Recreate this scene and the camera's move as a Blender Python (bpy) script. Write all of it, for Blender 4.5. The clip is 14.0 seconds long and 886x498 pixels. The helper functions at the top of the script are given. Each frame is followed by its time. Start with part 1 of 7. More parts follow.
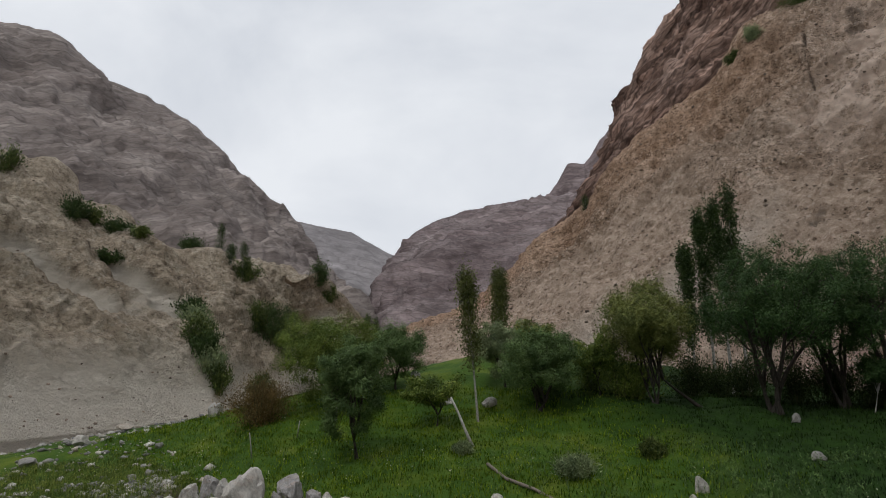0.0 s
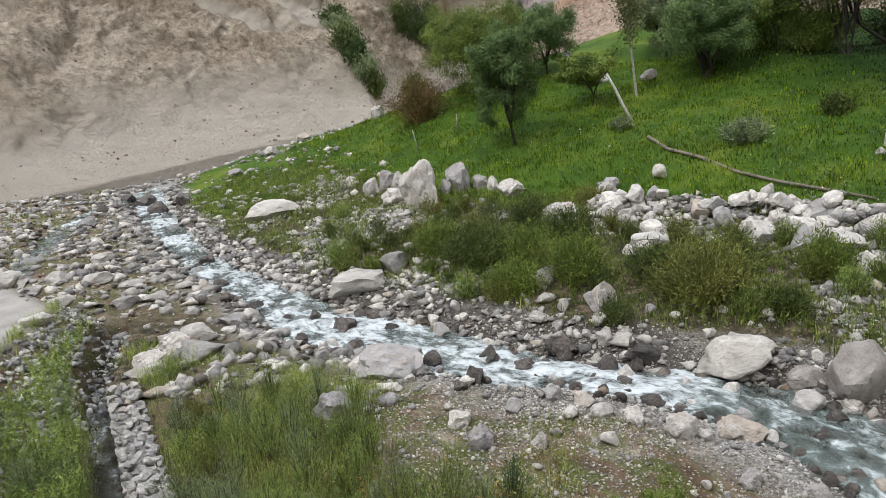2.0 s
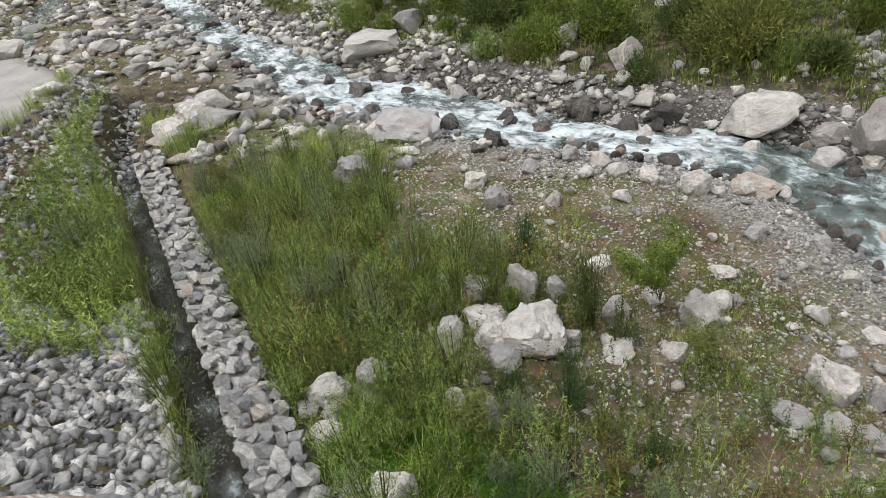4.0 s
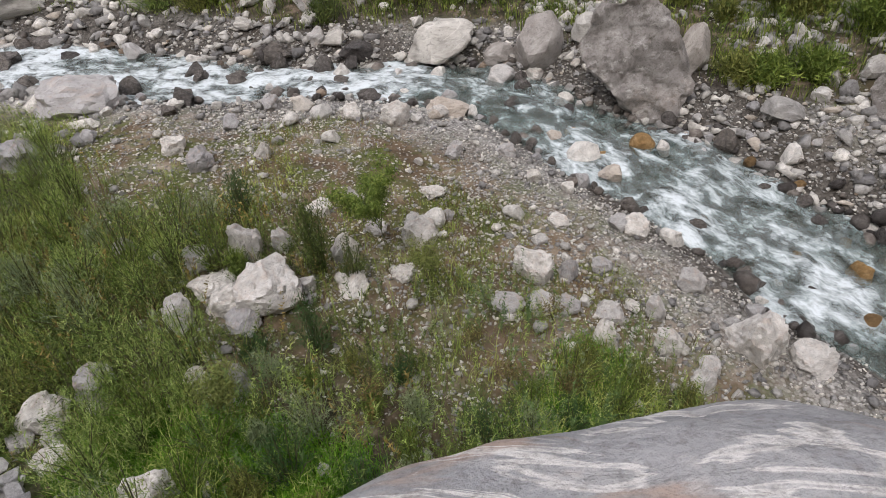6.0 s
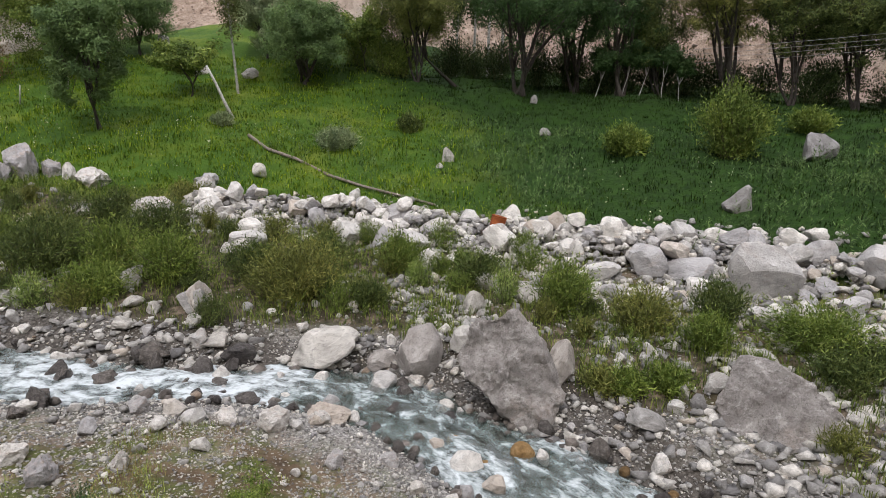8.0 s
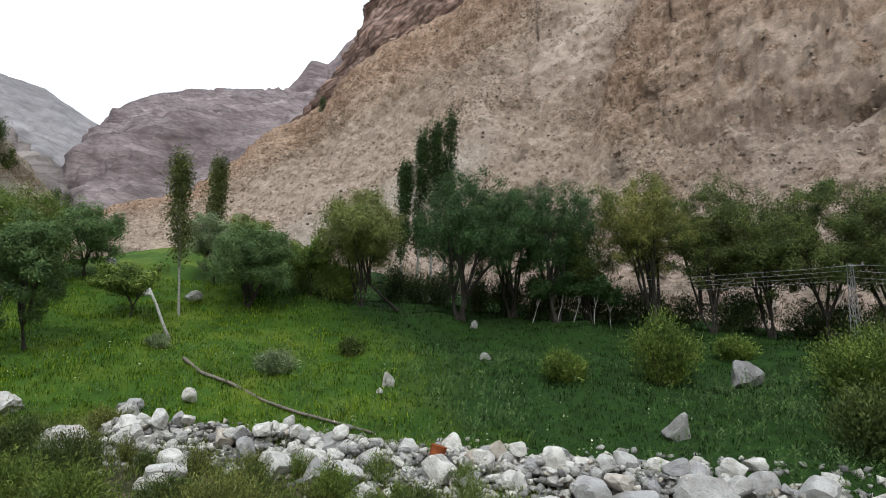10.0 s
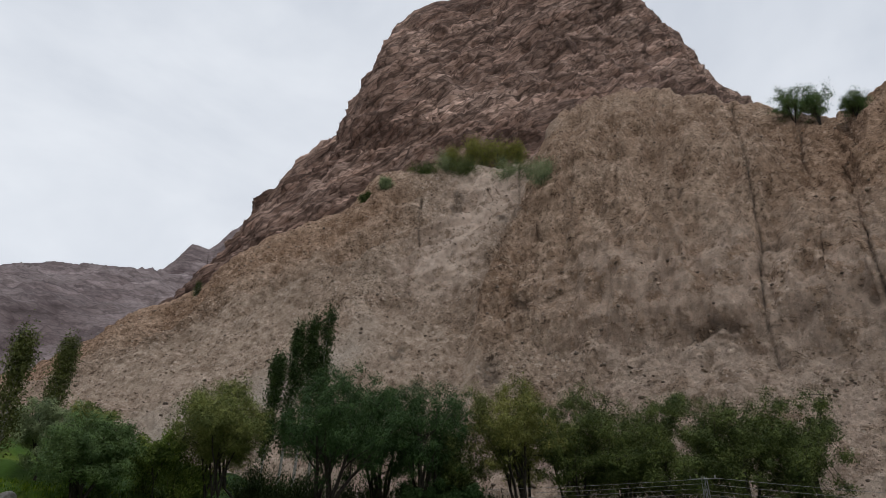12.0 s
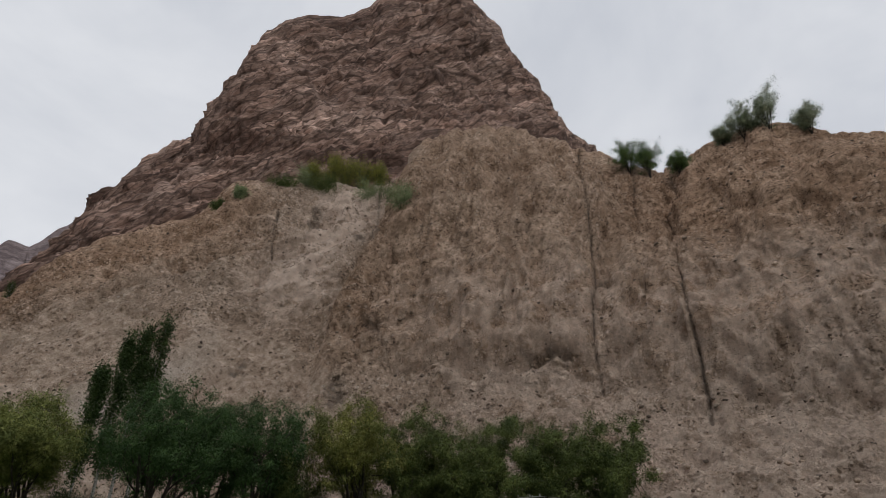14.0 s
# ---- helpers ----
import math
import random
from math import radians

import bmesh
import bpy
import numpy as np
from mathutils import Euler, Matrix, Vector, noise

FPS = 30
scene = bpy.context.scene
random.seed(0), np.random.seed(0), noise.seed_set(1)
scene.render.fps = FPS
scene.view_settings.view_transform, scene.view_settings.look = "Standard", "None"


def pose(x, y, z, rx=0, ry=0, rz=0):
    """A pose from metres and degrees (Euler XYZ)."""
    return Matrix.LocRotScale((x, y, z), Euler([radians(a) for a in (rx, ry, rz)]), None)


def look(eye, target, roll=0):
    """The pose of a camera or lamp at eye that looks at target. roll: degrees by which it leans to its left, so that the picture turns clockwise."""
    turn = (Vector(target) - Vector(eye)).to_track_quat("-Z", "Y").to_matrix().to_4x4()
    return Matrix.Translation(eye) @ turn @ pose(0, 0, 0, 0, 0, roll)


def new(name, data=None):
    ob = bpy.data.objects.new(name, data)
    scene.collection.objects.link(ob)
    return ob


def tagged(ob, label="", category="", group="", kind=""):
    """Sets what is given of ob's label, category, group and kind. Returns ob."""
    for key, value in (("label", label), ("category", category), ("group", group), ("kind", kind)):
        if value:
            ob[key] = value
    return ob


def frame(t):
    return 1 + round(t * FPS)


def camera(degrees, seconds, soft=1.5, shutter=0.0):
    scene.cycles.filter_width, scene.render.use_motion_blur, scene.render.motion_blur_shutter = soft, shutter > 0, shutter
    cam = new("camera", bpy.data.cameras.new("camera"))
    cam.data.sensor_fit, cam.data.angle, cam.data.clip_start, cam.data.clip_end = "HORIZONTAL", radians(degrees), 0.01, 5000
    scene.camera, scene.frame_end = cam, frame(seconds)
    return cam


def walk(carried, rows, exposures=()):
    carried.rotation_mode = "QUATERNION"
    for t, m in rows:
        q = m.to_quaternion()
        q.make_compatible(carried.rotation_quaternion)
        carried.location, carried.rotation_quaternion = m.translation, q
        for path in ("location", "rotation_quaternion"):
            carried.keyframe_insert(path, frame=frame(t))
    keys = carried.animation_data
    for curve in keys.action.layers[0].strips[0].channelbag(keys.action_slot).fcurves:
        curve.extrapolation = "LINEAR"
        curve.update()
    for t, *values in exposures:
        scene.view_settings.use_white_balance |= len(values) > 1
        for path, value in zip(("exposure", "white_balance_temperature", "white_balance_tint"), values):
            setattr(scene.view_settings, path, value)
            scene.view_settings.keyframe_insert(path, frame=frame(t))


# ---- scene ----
cam = camera(70.1, 14.0, soft=0.7)
PATH = [
    (0, (-0.080, -0.060, 6.990), (-0.087, 9.600, 9.575), 0.02),
    (0.3, (-0.090, -0.043, 6.955), (-0.285, 9.773, 8.859), -0.29),
    (0.5, (-0.100, -0.030, 6.930), (-0.509, 9.872, 8.263), -0.86),
    (0.8, (-0.124, -0.008, 6.888), (-0.875, 9.949, 7.427), -1.61),
    (1, (-0.140, 0.010, 6.860), (-1.292, 9.943, 6.769), -2.47),
    (1.3, (-0.159, 0.042, 6.828), (-1.813, 9.864, 5.943), -3.07),
    (1.5, (-0.170, 0.060, 6.820), (-2.109, 9.783, 5.518), -3.78),
    (1.8, (-0.188, 0.076, 6.827), (-2.365, 9.663, 4.997), -5.50),
    (2, (-0.200, 0.080, 6.830), (-2.682, 9.545, 4.770), -5.94),
    (2.3, (-0.216, 0.083, 6.828), (-3.046, 9.352, 4.363), -5.99),
    (2.5, (-0.220, 0.090, 6.820), (-3.298, 9.152, 3.921), -6.92),
    (2.7, (-0.170, 0.120, 6.730), (-3.541, 8.936, 3.425), -8.08),
    (4.8, (-0.060, 0.170, 6.610), (-2.235, 7.763, 0.476), -8.79),
    (5, (0.020, 0.190, 6.550), (-1.914, 7.718, 0.258), -9.54),
    (5.3, (0.061, 0.188, 6.541), (-1.353, 7.714, 0.110), -8.47),
    (5.5, (0.070, 0.180, 6.540), (-0.541, 7.882, 0.191), -6.72),
    (5.7, (0.093, 0.165, 6.545), (0.325, 7.892, 0.202), -5.44),
    (6, (0.120, 0.150, 6.570), (1.221, 7.786, 0.207), -4.83),
    (6.3, (0.120, 0.150, 6.608), (1.821, 7.914, 0.539), -2.65),
    (6.5, (0.120, 0.150, 6.640), (2.276, 8.080, 0.942), -1.80),
    (6.7, (0.115, 0.161, 6.677), (2.738, 8.169, 1.292), -0.93),
    (7, (0.100, 0.180, 6.730), (3.150, 8.544, 2.176), -0.08),
    (7.3, (0.089, 0.180, 6.767), (3.134, 8.822, 2.762), 0.38),
    (7.5, (0.080, 0.180, 6.780), (3.386, 8.929, 3.242), 1.13),
    (7.8, (0.058, 0.178, 6.784), (3.572, 9.132, 4.051), 2.47),
    (8, (0.050, 0.170, 6.790), (3.506, 9.268, 4.493), 1.95),
    (8.2, (0.100, 0.120, 6.880), (3.592, 9.313, 5.063), 2.40),
    (10.3, (0.200, 0.030, 7.040), (4.664, 8.795, 8.839), 3.15),
    (10.5, (0.200, 0.011, 7.062), (4.910, 8.551, 9.274), 3.15),
    (10.7, (0.200, -0.010, 7.083), (4.974, 8.440, 9.491), 3.22),
    (11, (0.200, -0.040, 7.100), (5.124, 8.181, 9.959), 2.61),
    (11.5, (0.130, -0.070, 7.090), (5.310, 7.807, 10.425), 3.10),
    (11.8, (0.094, -0.086, 7.071), (5.328, 7.510, 10.932), 3.15),
    (12, (0.080, -0.100, 7.050), (5.335, 7.293, 11.260), 3.29),
    (12.5, (0.050, -0.160, 6.970), (5.414, 6.842, 11.682), 3.18),
    (12.8, (0.026, -0.211, 6.924), (5.645, 6.491, 11.773), 3.21),
    (13, (0.010, -0.250, 6.900), (5.854, 6.191, 11.837), 2.72),
    (13.5, (-0.010, -0.350, 6.860), (6.232, 5.687, 11.819), 1.65),
    (14, (0.030, -0.410, 6.810), (6.807, 5.333, 11.402), 1.19),
]
EXPOSURES = [(0, -0.85, 6480, 9), (0.5, -0.7, 6440, 10.5), (1, -0.1, 6580, 11), (1.5, 0.35, 6700, 11), (2, 0.28, 6430, 11),
             (2.7, 0.28, 6380, 10.5), (5, 0.3, 6600, 10), (6.5, 0.14, 6580, 17), (7.5, 0.2, 6550, 16), (8.2, 0.28, 6480, 14),
             (10.3, 0.0, 6150, 5), (10.6, -0.18, 6170, 6), (11, -0.3, 6430, 10), (11.5, -0.5, 6480, 10), (12, -0.84, 6360, 9),
             (13, -1.18, 6400, 9), (14, -0.96, 6540, 10)]
walk(cam, [(t, look(eye, target, roll)) for t, eye, target, roll in PATH], EXPOSURES)

# ---- world and light: a bright overcast day ----
world = bpy.data.worlds.new("world")
scene.world = world
world.use_nodes = True
wt = world.node_tree
wt.nodes.clear()
w_out = wt.nodes.new("ShaderNodeOutputWorld")
w_bg = wt.nodes.new("ShaderNodeBackground")
w_bg.inputs["Strength"].default_value = 0.1
w_sky = wt.nodes.new("ShaderNodeTexSky")
w_sky.sky_type = "NISHITA"
w_sky.sun_disc = False
w_sky.sun_elevation, w_sky.sun_rotation = radians(58), radians(215)
w_tc = wt.nodes.new("ShaderNodeTexCoord")
w_map = wt.nodes.new("ShaderNodeMapping")
w_map.inputs["Scale"].default_value = (1.0, 1.0, 1.6)
w_noise = wt.nodes.new("ShaderNodeTexNoise")
w_noise.inputs["Scale"].default_value = 2.1
w_noise.inputs["Detail"].default_value = 6
w_noise.inputs["Roughness"].default_value = 0.55
w_noise.inputs["Distortion"].default_value = 0.3
w_ramp = wt.nodes.new("ShaderNodeValToRGB")
w_ramp.color_ramp.elements[0].position, w_ramp.color_ramp.elements[0].color = 0.32, (0.60, 0.63, 0.69, 1)
w_ramp.color_ramp.elements[1].position, w_ramp.color_ramp.elements[1].color = 0.62, (0.80, 0.82, 0.86, 1)
w_gain = wt.nodes.new("ShaderNodeVectorMath")
w_gain.operation = "SCALE"
w_gain.inputs["Scale"].default_value = 19.5
w_mix = wt.nodes.new("ShaderNodeMix")
w_mix.data_type = "RGBA"
w_mix.inputs["Factor"].default_value = 0.93
wt.links.new(w_tc.outputs["Generated"], w_map.inputs["Vector"])
wt.links.new(w_map.outputs["Vector"], w_noise.inputs["Vector"])
wt.links.new(w_noise.outputs["Fac"], w_ramp.inputs["Fac"])
wt.links.new(w_ramp.outputs["Color"], w_gain.inputs[0])
wt.links.new(w_sky.outputs["Color"], w_mix.inputs["A"])
wt.links.new(w_gain.outputs["Vector"], w_mix.inputs["B"])
wt.links.new(w_mix.outputs["Result"], w_bg.inputs["Color"])
wt.links.new(w_bg.outputs["Background"], w_out.inputs["Surface"])

sun = new("sun", bpy.data.lights.new("sun", "SUN"))
sun.data.energy, sun.data.angle, sun.data.color = 1.5, radians(14), (1.0, 0.96, 0.9)
sun.matrix_world = look((-35, -50, 95), (0, 0, 0))


# ---- materials ----
class Nodes:
    """A small builder of node materials."""

    def __init__(self, name, rough=0.9, metal=0.0):
        self.mat = bpy.data.materials.new(name)
        self.mat.use_nodes = True
        self.t = self.mat.node_tree
        self.b = self.t.nodes["Principled BSDF"]
        self.b.inputs["Roughness"].default_value = rough
        self.b.inputs["Metallic"].default_value = metal
        self.b.inputs["Specular IOR Level"].default_value = 0.25
        self.co = self.t.nodes.new("ShaderNodeTexCoord")

    def put(self, socket, value):
        if isinstance(value, bpy.types.NodeSocket):
            self.t.links.new(value, socket)
        else:
            socket.default_value = value

    def pos(self, scale=(1, 1, 1), rot=(0, 0, 0), space="Object"):
        turn, m = self.t.nodes.new("ShaderNodeMapping"), self.t.nodes.new("ShaderNodeMapping")
        turn.inputs["Rotation"].default_value = [radians(a) for a in rot]
        m.inputs["Scale"].default_value = scale
        self.t.links.new(self.co.outputs[space], turn.inputs["Vector"])
        self.t.links.new(turn.outputs["Vector"], m.inputs["Vector"])
        return m.outputs["Vector"]

    def noise(self, vec, scale, detail=4, rough=0.6, warp=0.0):
        n = self.t.nodes.new("ShaderNodeTexNoise")
        self.t.links.new(vec, n.inputs["Vector"])
        n.inputs["Scale"].default_value, n.inputs["Detail"].default_value = scale, detail
        n.inputs["Roughness"].default_value, n.inputs["Distortion"].default_value = rough, warp
        return n.outputs["Fac"]

    def cells(self, vec, scale, feature="F1", out="Distance"):
        n = self.t.nodes.new("ShaderNodeTexVoronoi")
        n.feature = feature
        self.t.links.new(vec, n.inputs["Vector"])
        n.inputs["Scale"].default_value = scale
        return n.outputs[out]

    def ramp(self, fac, *stops):
        n = self.t.nodes.new("ShaderNodeValToRGB")
        e = n.color_ramp.elements
        while len(e) < len(stops):
            e.new(0.5)
        for el, (p, c) in zip(e, stops):
            el.position = p
            el.color = (*c, 1) if len(c) == 3 else (c[0], c[0], c[0], 1)
        self.t.links.new(fac, n.inputs["Fac"])
        return n.outputs["Color"]

    def mix(self, fac, a, b, mode="MIX"):
        n = self.t.nodes.new("ShaderNodeMix")
        n.data_type, n.blend_type = "RGBA", mode
        self.put(n.inputs["Factor"], fac)
        for key, v in (("A", a), ("B", b)):
            self.put(n.inputs[key], (*v, 1) if isinstance(v, tuple) and len(v) == 3 else v)
        return n.outputs["Result"]

    def math(self, op, a, b=0.0):
        n = self.t.nodes.new("ShaderNodeMath")
        n.operation = op
        self.put(n.inputs[0], a)
        self.put(n.inputs[1], b)
        return n.outputs[0]

    def attr(self, name):
        n = self.t.nodes.new("ShaderNodeAttribute")
        n.attribute_name = name
        return n.outputs["Fac"]

    def rand(self):
        return self.t.nodes.new("ShaderNodeObjectInfo").outputs["Random"]

    def island(self):
        return self.t.nodes.new("ShaderNodeNewGeometry").outputs["Random Per Island"]

    def height(self):
        s = self.t.nodes.new("ShaderNodeSeparateXYZ")
        self.t.links.new(self.co.outputs["Object"], s.inputs[0])
        return s.outputs["Z"]

    def color(self, c):
        self.put(self.b.inputs["Base Color"], (*c, 1) if isinstance(c, tuple) else c)
        return self

    def bump(self, h, strength=0.5, dist=0.05, under=None):
        n = self.t.nodes.new("ShaderNodeBump")
        n.inputs["Strength"].default_value, n.inputs["Distance"].default_value = strength, dist
        self.t.links.new(h, n.inputs["Height"])
        if under is not None:
            self.t.links.new(under, n.inputs["Normal"])
        self.t.links.new(n.outputs["Normal"], self.b.inputs["Normal"])
        return n.outputs["Normal"]


def stone_material(name, dark, mid, light, per_piece, space="Object", warm=(0.30, 0.21, 0.13), band=6.0, stain=0.0):
    """Grey mountain stone with pale veins; each piece takes its own tone."""
    m = Nodes(name, 0.85)
    v = m.pos(space=space)
    r = m.rand() if per_piece == "object" else m.island()
    c = m.ramp(m.noise(v, band, 6, 0.65), (0.25, dark), (0.5, mid), (0.78, light))
    streak = m.noise(m.pos((1, 1, 5), (25, 35, 0), space), band * 0.6, 5, 0.6, 1.2)
    c = m.mix(m.ramp(streak, (0.56, (0,)), (0.62, (0.5,))), c, light)
    low = 0.36 if per_piece == "island" else 0.6
    tone = m.ramp(r, (0.0, (low, low, low * 1.04)), (0.4, (0.5 + 0.62 * low, 0.5 + 0.61 * low, 0.5 + 0.6 * low)), (0.75, (1.16, 1.14, 1.10)), (1.0, (1.65, 1.62, 1.57) if per_piece == "island" else (1.22, 1.2, 1.16)))
    c = m.mix(1.0, c, tone, "MULTIPLY")
    c = m.mix(m.ramp(r, (0.95, (0,)), (0.97, (0.5,))), c, warm)
    if stain:
        c = m.mix(m.ramp(m.noise(m.pos((1, 1, 2), (15, 20, 0), space), band * 0.45, 6, 0.68, 0.8), (0.52, (0.0,)), (0.66, (stain,))), c, (0.46, 0.345, 0.27))
    seam = m.noise(m.pos((1, 1, 3.5), (40, -20, 30), space), band * 0.9, 6, 0.68, 1.6)
    c = m.mix(m.ramp(seam, (0.36, (0.4,)), (0.46, (0.0,))), c, tuple(0.75 * k for k in dark))
    pits = m.noise(v, band * 9, 6, 0.75)
    m.color(m.mix(m.ramp(pits, (0.34, (0.55,)), (0.44, (0.0,))), c, tuple(0.4 * k for k in dark)))
    n = m.bump(m.noise(v, band * 1.6, 8, 0.7), 0.7, 0.12)
    m.bump(pits, 0.5, 0.03, n)
    return m.mat


MAT_BOULDER = stone_material("boulder_stone", (0.19, 0.182, 0.170), (0.40, 0.387, 0.365), (0.58, 0.565, 0.54), "object", band=2.2)
MAT_BIG = stone_material("big_boulder_stone", (0.185, 0.168, 0.155), (0.34, 0.317, 0.295), (0.52, 0.493, 0.467), "object", band=2.6, stain=0.25)
def mottled_material():
    """Weathered grey boulder: pits, pale lichen and rusty seams."""
    m = Nodes("mottled_boulder_stone", 0.9)
    v = m.pos()
    c = m.ramp(m.noise(v, 1.4, 8, 0.7, 0.4), (0.32, (0.235, 0.212, 0.198)), (0.5, (0.37, 0.343, 0.322)), (0.68, (0.53, 0.50, 0.472)))
    c = m.mix(m.ramp(m.noise(v, 6.0, 8, 0.78), (0.40, (0.75,)), (0.50, (0.0,))), c, (0.22, 0.20, 0.182))
    c = m.mix(m.ramp(m.noise(m.pos((1, 1, 1.6), (20, 30, 0)), 3.2, 8, 0.75, 0.6), (0.55, (0.0,)), (0.63, (0.65,))), c, (0.64, 0.615, 0.585))
    c = m.mix(m.ramp(m.noise(v, 0.8, 6, 0.65), (0.56, (0.0,)), (0.70, (0.45,))), c, (0.33, 0.245, 0.185))
    pits = m.noise(v, 26, 6, 0.75)
    c = m.mix(m.ramp(pits, (0.36, (0.6,)), (0.46, (0.0,))), c, (0.11, 0.10, 0.09))
    m.color(c)
    n = m.bump(m.noise(v, 3.5, 9, 0.75), 0.9, 0.22)
    m.bump(pits, 0.6, 0.03, n)
    return m.mat


MAT_HUGE = mottled_material()
MAT_WHITE = stone_material("pale_field_stone", (0.27, 0.263, 0.252), (0.56, 0.547, 0.527), (0.74, 0.727, 0.705), "object", band=3.0, stain=0.25)
MAT_VEINED = stone_material("veined_pale_stone", (0.30, 0.288, 0.275), (0.56, 0.542, 0.52), (0.74, 0.722, 0.70), "object", band=4.5, stain=0.5)
MAT_COBBLE = stone_material("cobble_stone", (0.27, 0.262, 0.248), (0.47, 0.457, 0.433), (0.66, 0.645, 0.615), "island", band=6.0)
MAT_RUBBLE = stone_material("broken_stone", (0.27, 0.27, 0.268), (0.51, 0.508, 0.50), (0.70, 0.695, 0.685), "island", band=6.0)
MAT_PEBBLE = stone_material("whitish_pebble", (0.36, 0.345, 0.325), (0.56, 0.545, 0.515), (0.72, 0.705, 0.675), "island", band=8.0)
MAT_WET = stone_material("wet_stone", (0.032, 0.028, 0.026), (0.095, 0.083, 0.074), (0.22, 0.20, 0.185), "object", warm=(0.10, 0.055, 0.02))
MAT_WET.node_tree.nodes["Principled BSDF"].inputs["Roughness"].default_value = 0.25
MAT_WET.node_tree.nodes["Principled BSDF"].inputs["Specular IOR Level"].default_value = 0.5
MAT_OCHRE = stone_material("ochre_stone", (0.11, 0.07, 0.032), (0.23, 0.14, 0.058), (0.36, 0.25, 0.13), "object", band=4.0)


def ground_material():
    m = Nodes("ground_soil", 0.95)
    v = m.pos()
    soil = m.ramp(m.noise(v, 0.9, 8, 0.68), (0.3, (0.045, 0.030, 0.018)), (0.5, (0.135, 0.095, 0.058)), (0.68, (0.30, 0.255, 0.20)))
    grit = m.ramp(m.noise(v, 14.0, 7, 0.75), (0.34, (0.035, 0.032, 0.029)), (0.5, (0.17, 0.162, 0.150)), (0.66, (0.44, 0.428, 0.408)))
    for size, share in ((7.0, 0.3), (17.0, 0.55)):
        tone = m.ramp(m.cells(v, size, out="Color"), (0.15, (0.18, 0.172, 0.16)), (0.42, (0.40, 0.388, 0.365)), (0.7, (0.60, 0.585, 0.555)))
        seen = m.ramp(m.cells(v, size), (0.40, (share,)), (0.52, (0.0,)))
        grit = m.mix(seen, grit, tone)
    moss = m.ramp(m.noise(v, 1.6, 7, 0.7), (0.45, (0.0,)), (0.57, (0.8,)))
    soil = m.mix(moss, soil, m.ramp(m.noise(v, 11.0, 5, 0.7), (0.35, (0.03, 0.045, 0.010)), (0.65, (0.10, 0.125, 0.03))))
    crumbs = m.ramp(m.cells(v, 13.0), (0.22, (0.75,)), (0.30, (0.0,)))
    soil = m.mix(crumbs, soil, m.ramp(m.cells(v, 13.0, out="Color"), (0.3, (0.13, 0.11, 0.085)), (0.6, (0.32, 0.30, 0.265)), (0.8, (0.50, 0.48, 0.44))))
    soil = m.mix(m.attr("gravel"), soil, grit)
    turf = m.ramp(m.noise(v, 0.35, 7, 0.65), (0.28, (0.016, 0.046, 0.003)), (0.48, (0.046, 0.098, 0.006)), (0.66, (0.135, 0.170, 0.016)))
    turf = m.mix(m.ramp(m.noise(v, 6.0, 5, 0.7), (0.3, (0.0,)), (0.7, (0.6,))), turf, (0.036, 0.080, 0.006))
    road = m.ramp(m.noise(v, 0.8, 6, 0.6), (0.3, (0.27, 0.255, 0.235)), (0.7, (0.40, 0.385, 0.36)))
    # deep turf: the shade of the trees is put into the colour
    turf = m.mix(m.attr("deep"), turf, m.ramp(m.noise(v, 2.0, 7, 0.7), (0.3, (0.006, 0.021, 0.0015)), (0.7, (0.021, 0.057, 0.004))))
    # brown soil, its dark end standing in for shade under grass and herbs
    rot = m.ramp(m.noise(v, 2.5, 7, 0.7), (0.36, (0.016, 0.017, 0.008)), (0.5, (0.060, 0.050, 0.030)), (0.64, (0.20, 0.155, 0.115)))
    turf = m.mix(m.attr("humus_shade"), turf, rot)
    c = m.mix(m.attr("grass"), soil, turf)
    c = m.mix(m.attr("road"), c, road)
    wet = m.mix(1.0, c, (0.32, 0.30, 0.28), "MULTIPLY")
    c = m.mix(m.attr("wet"), c, wet)
    m.color(c)
    n = m.bump(m.noise(v, 3.0, 8, 0.7), 0.6, 0.12)
    m.bump(m.cells(v, 9.0), 0.5, 0.04, n)
    return m.mat


MAT_GROUND = ground_material()


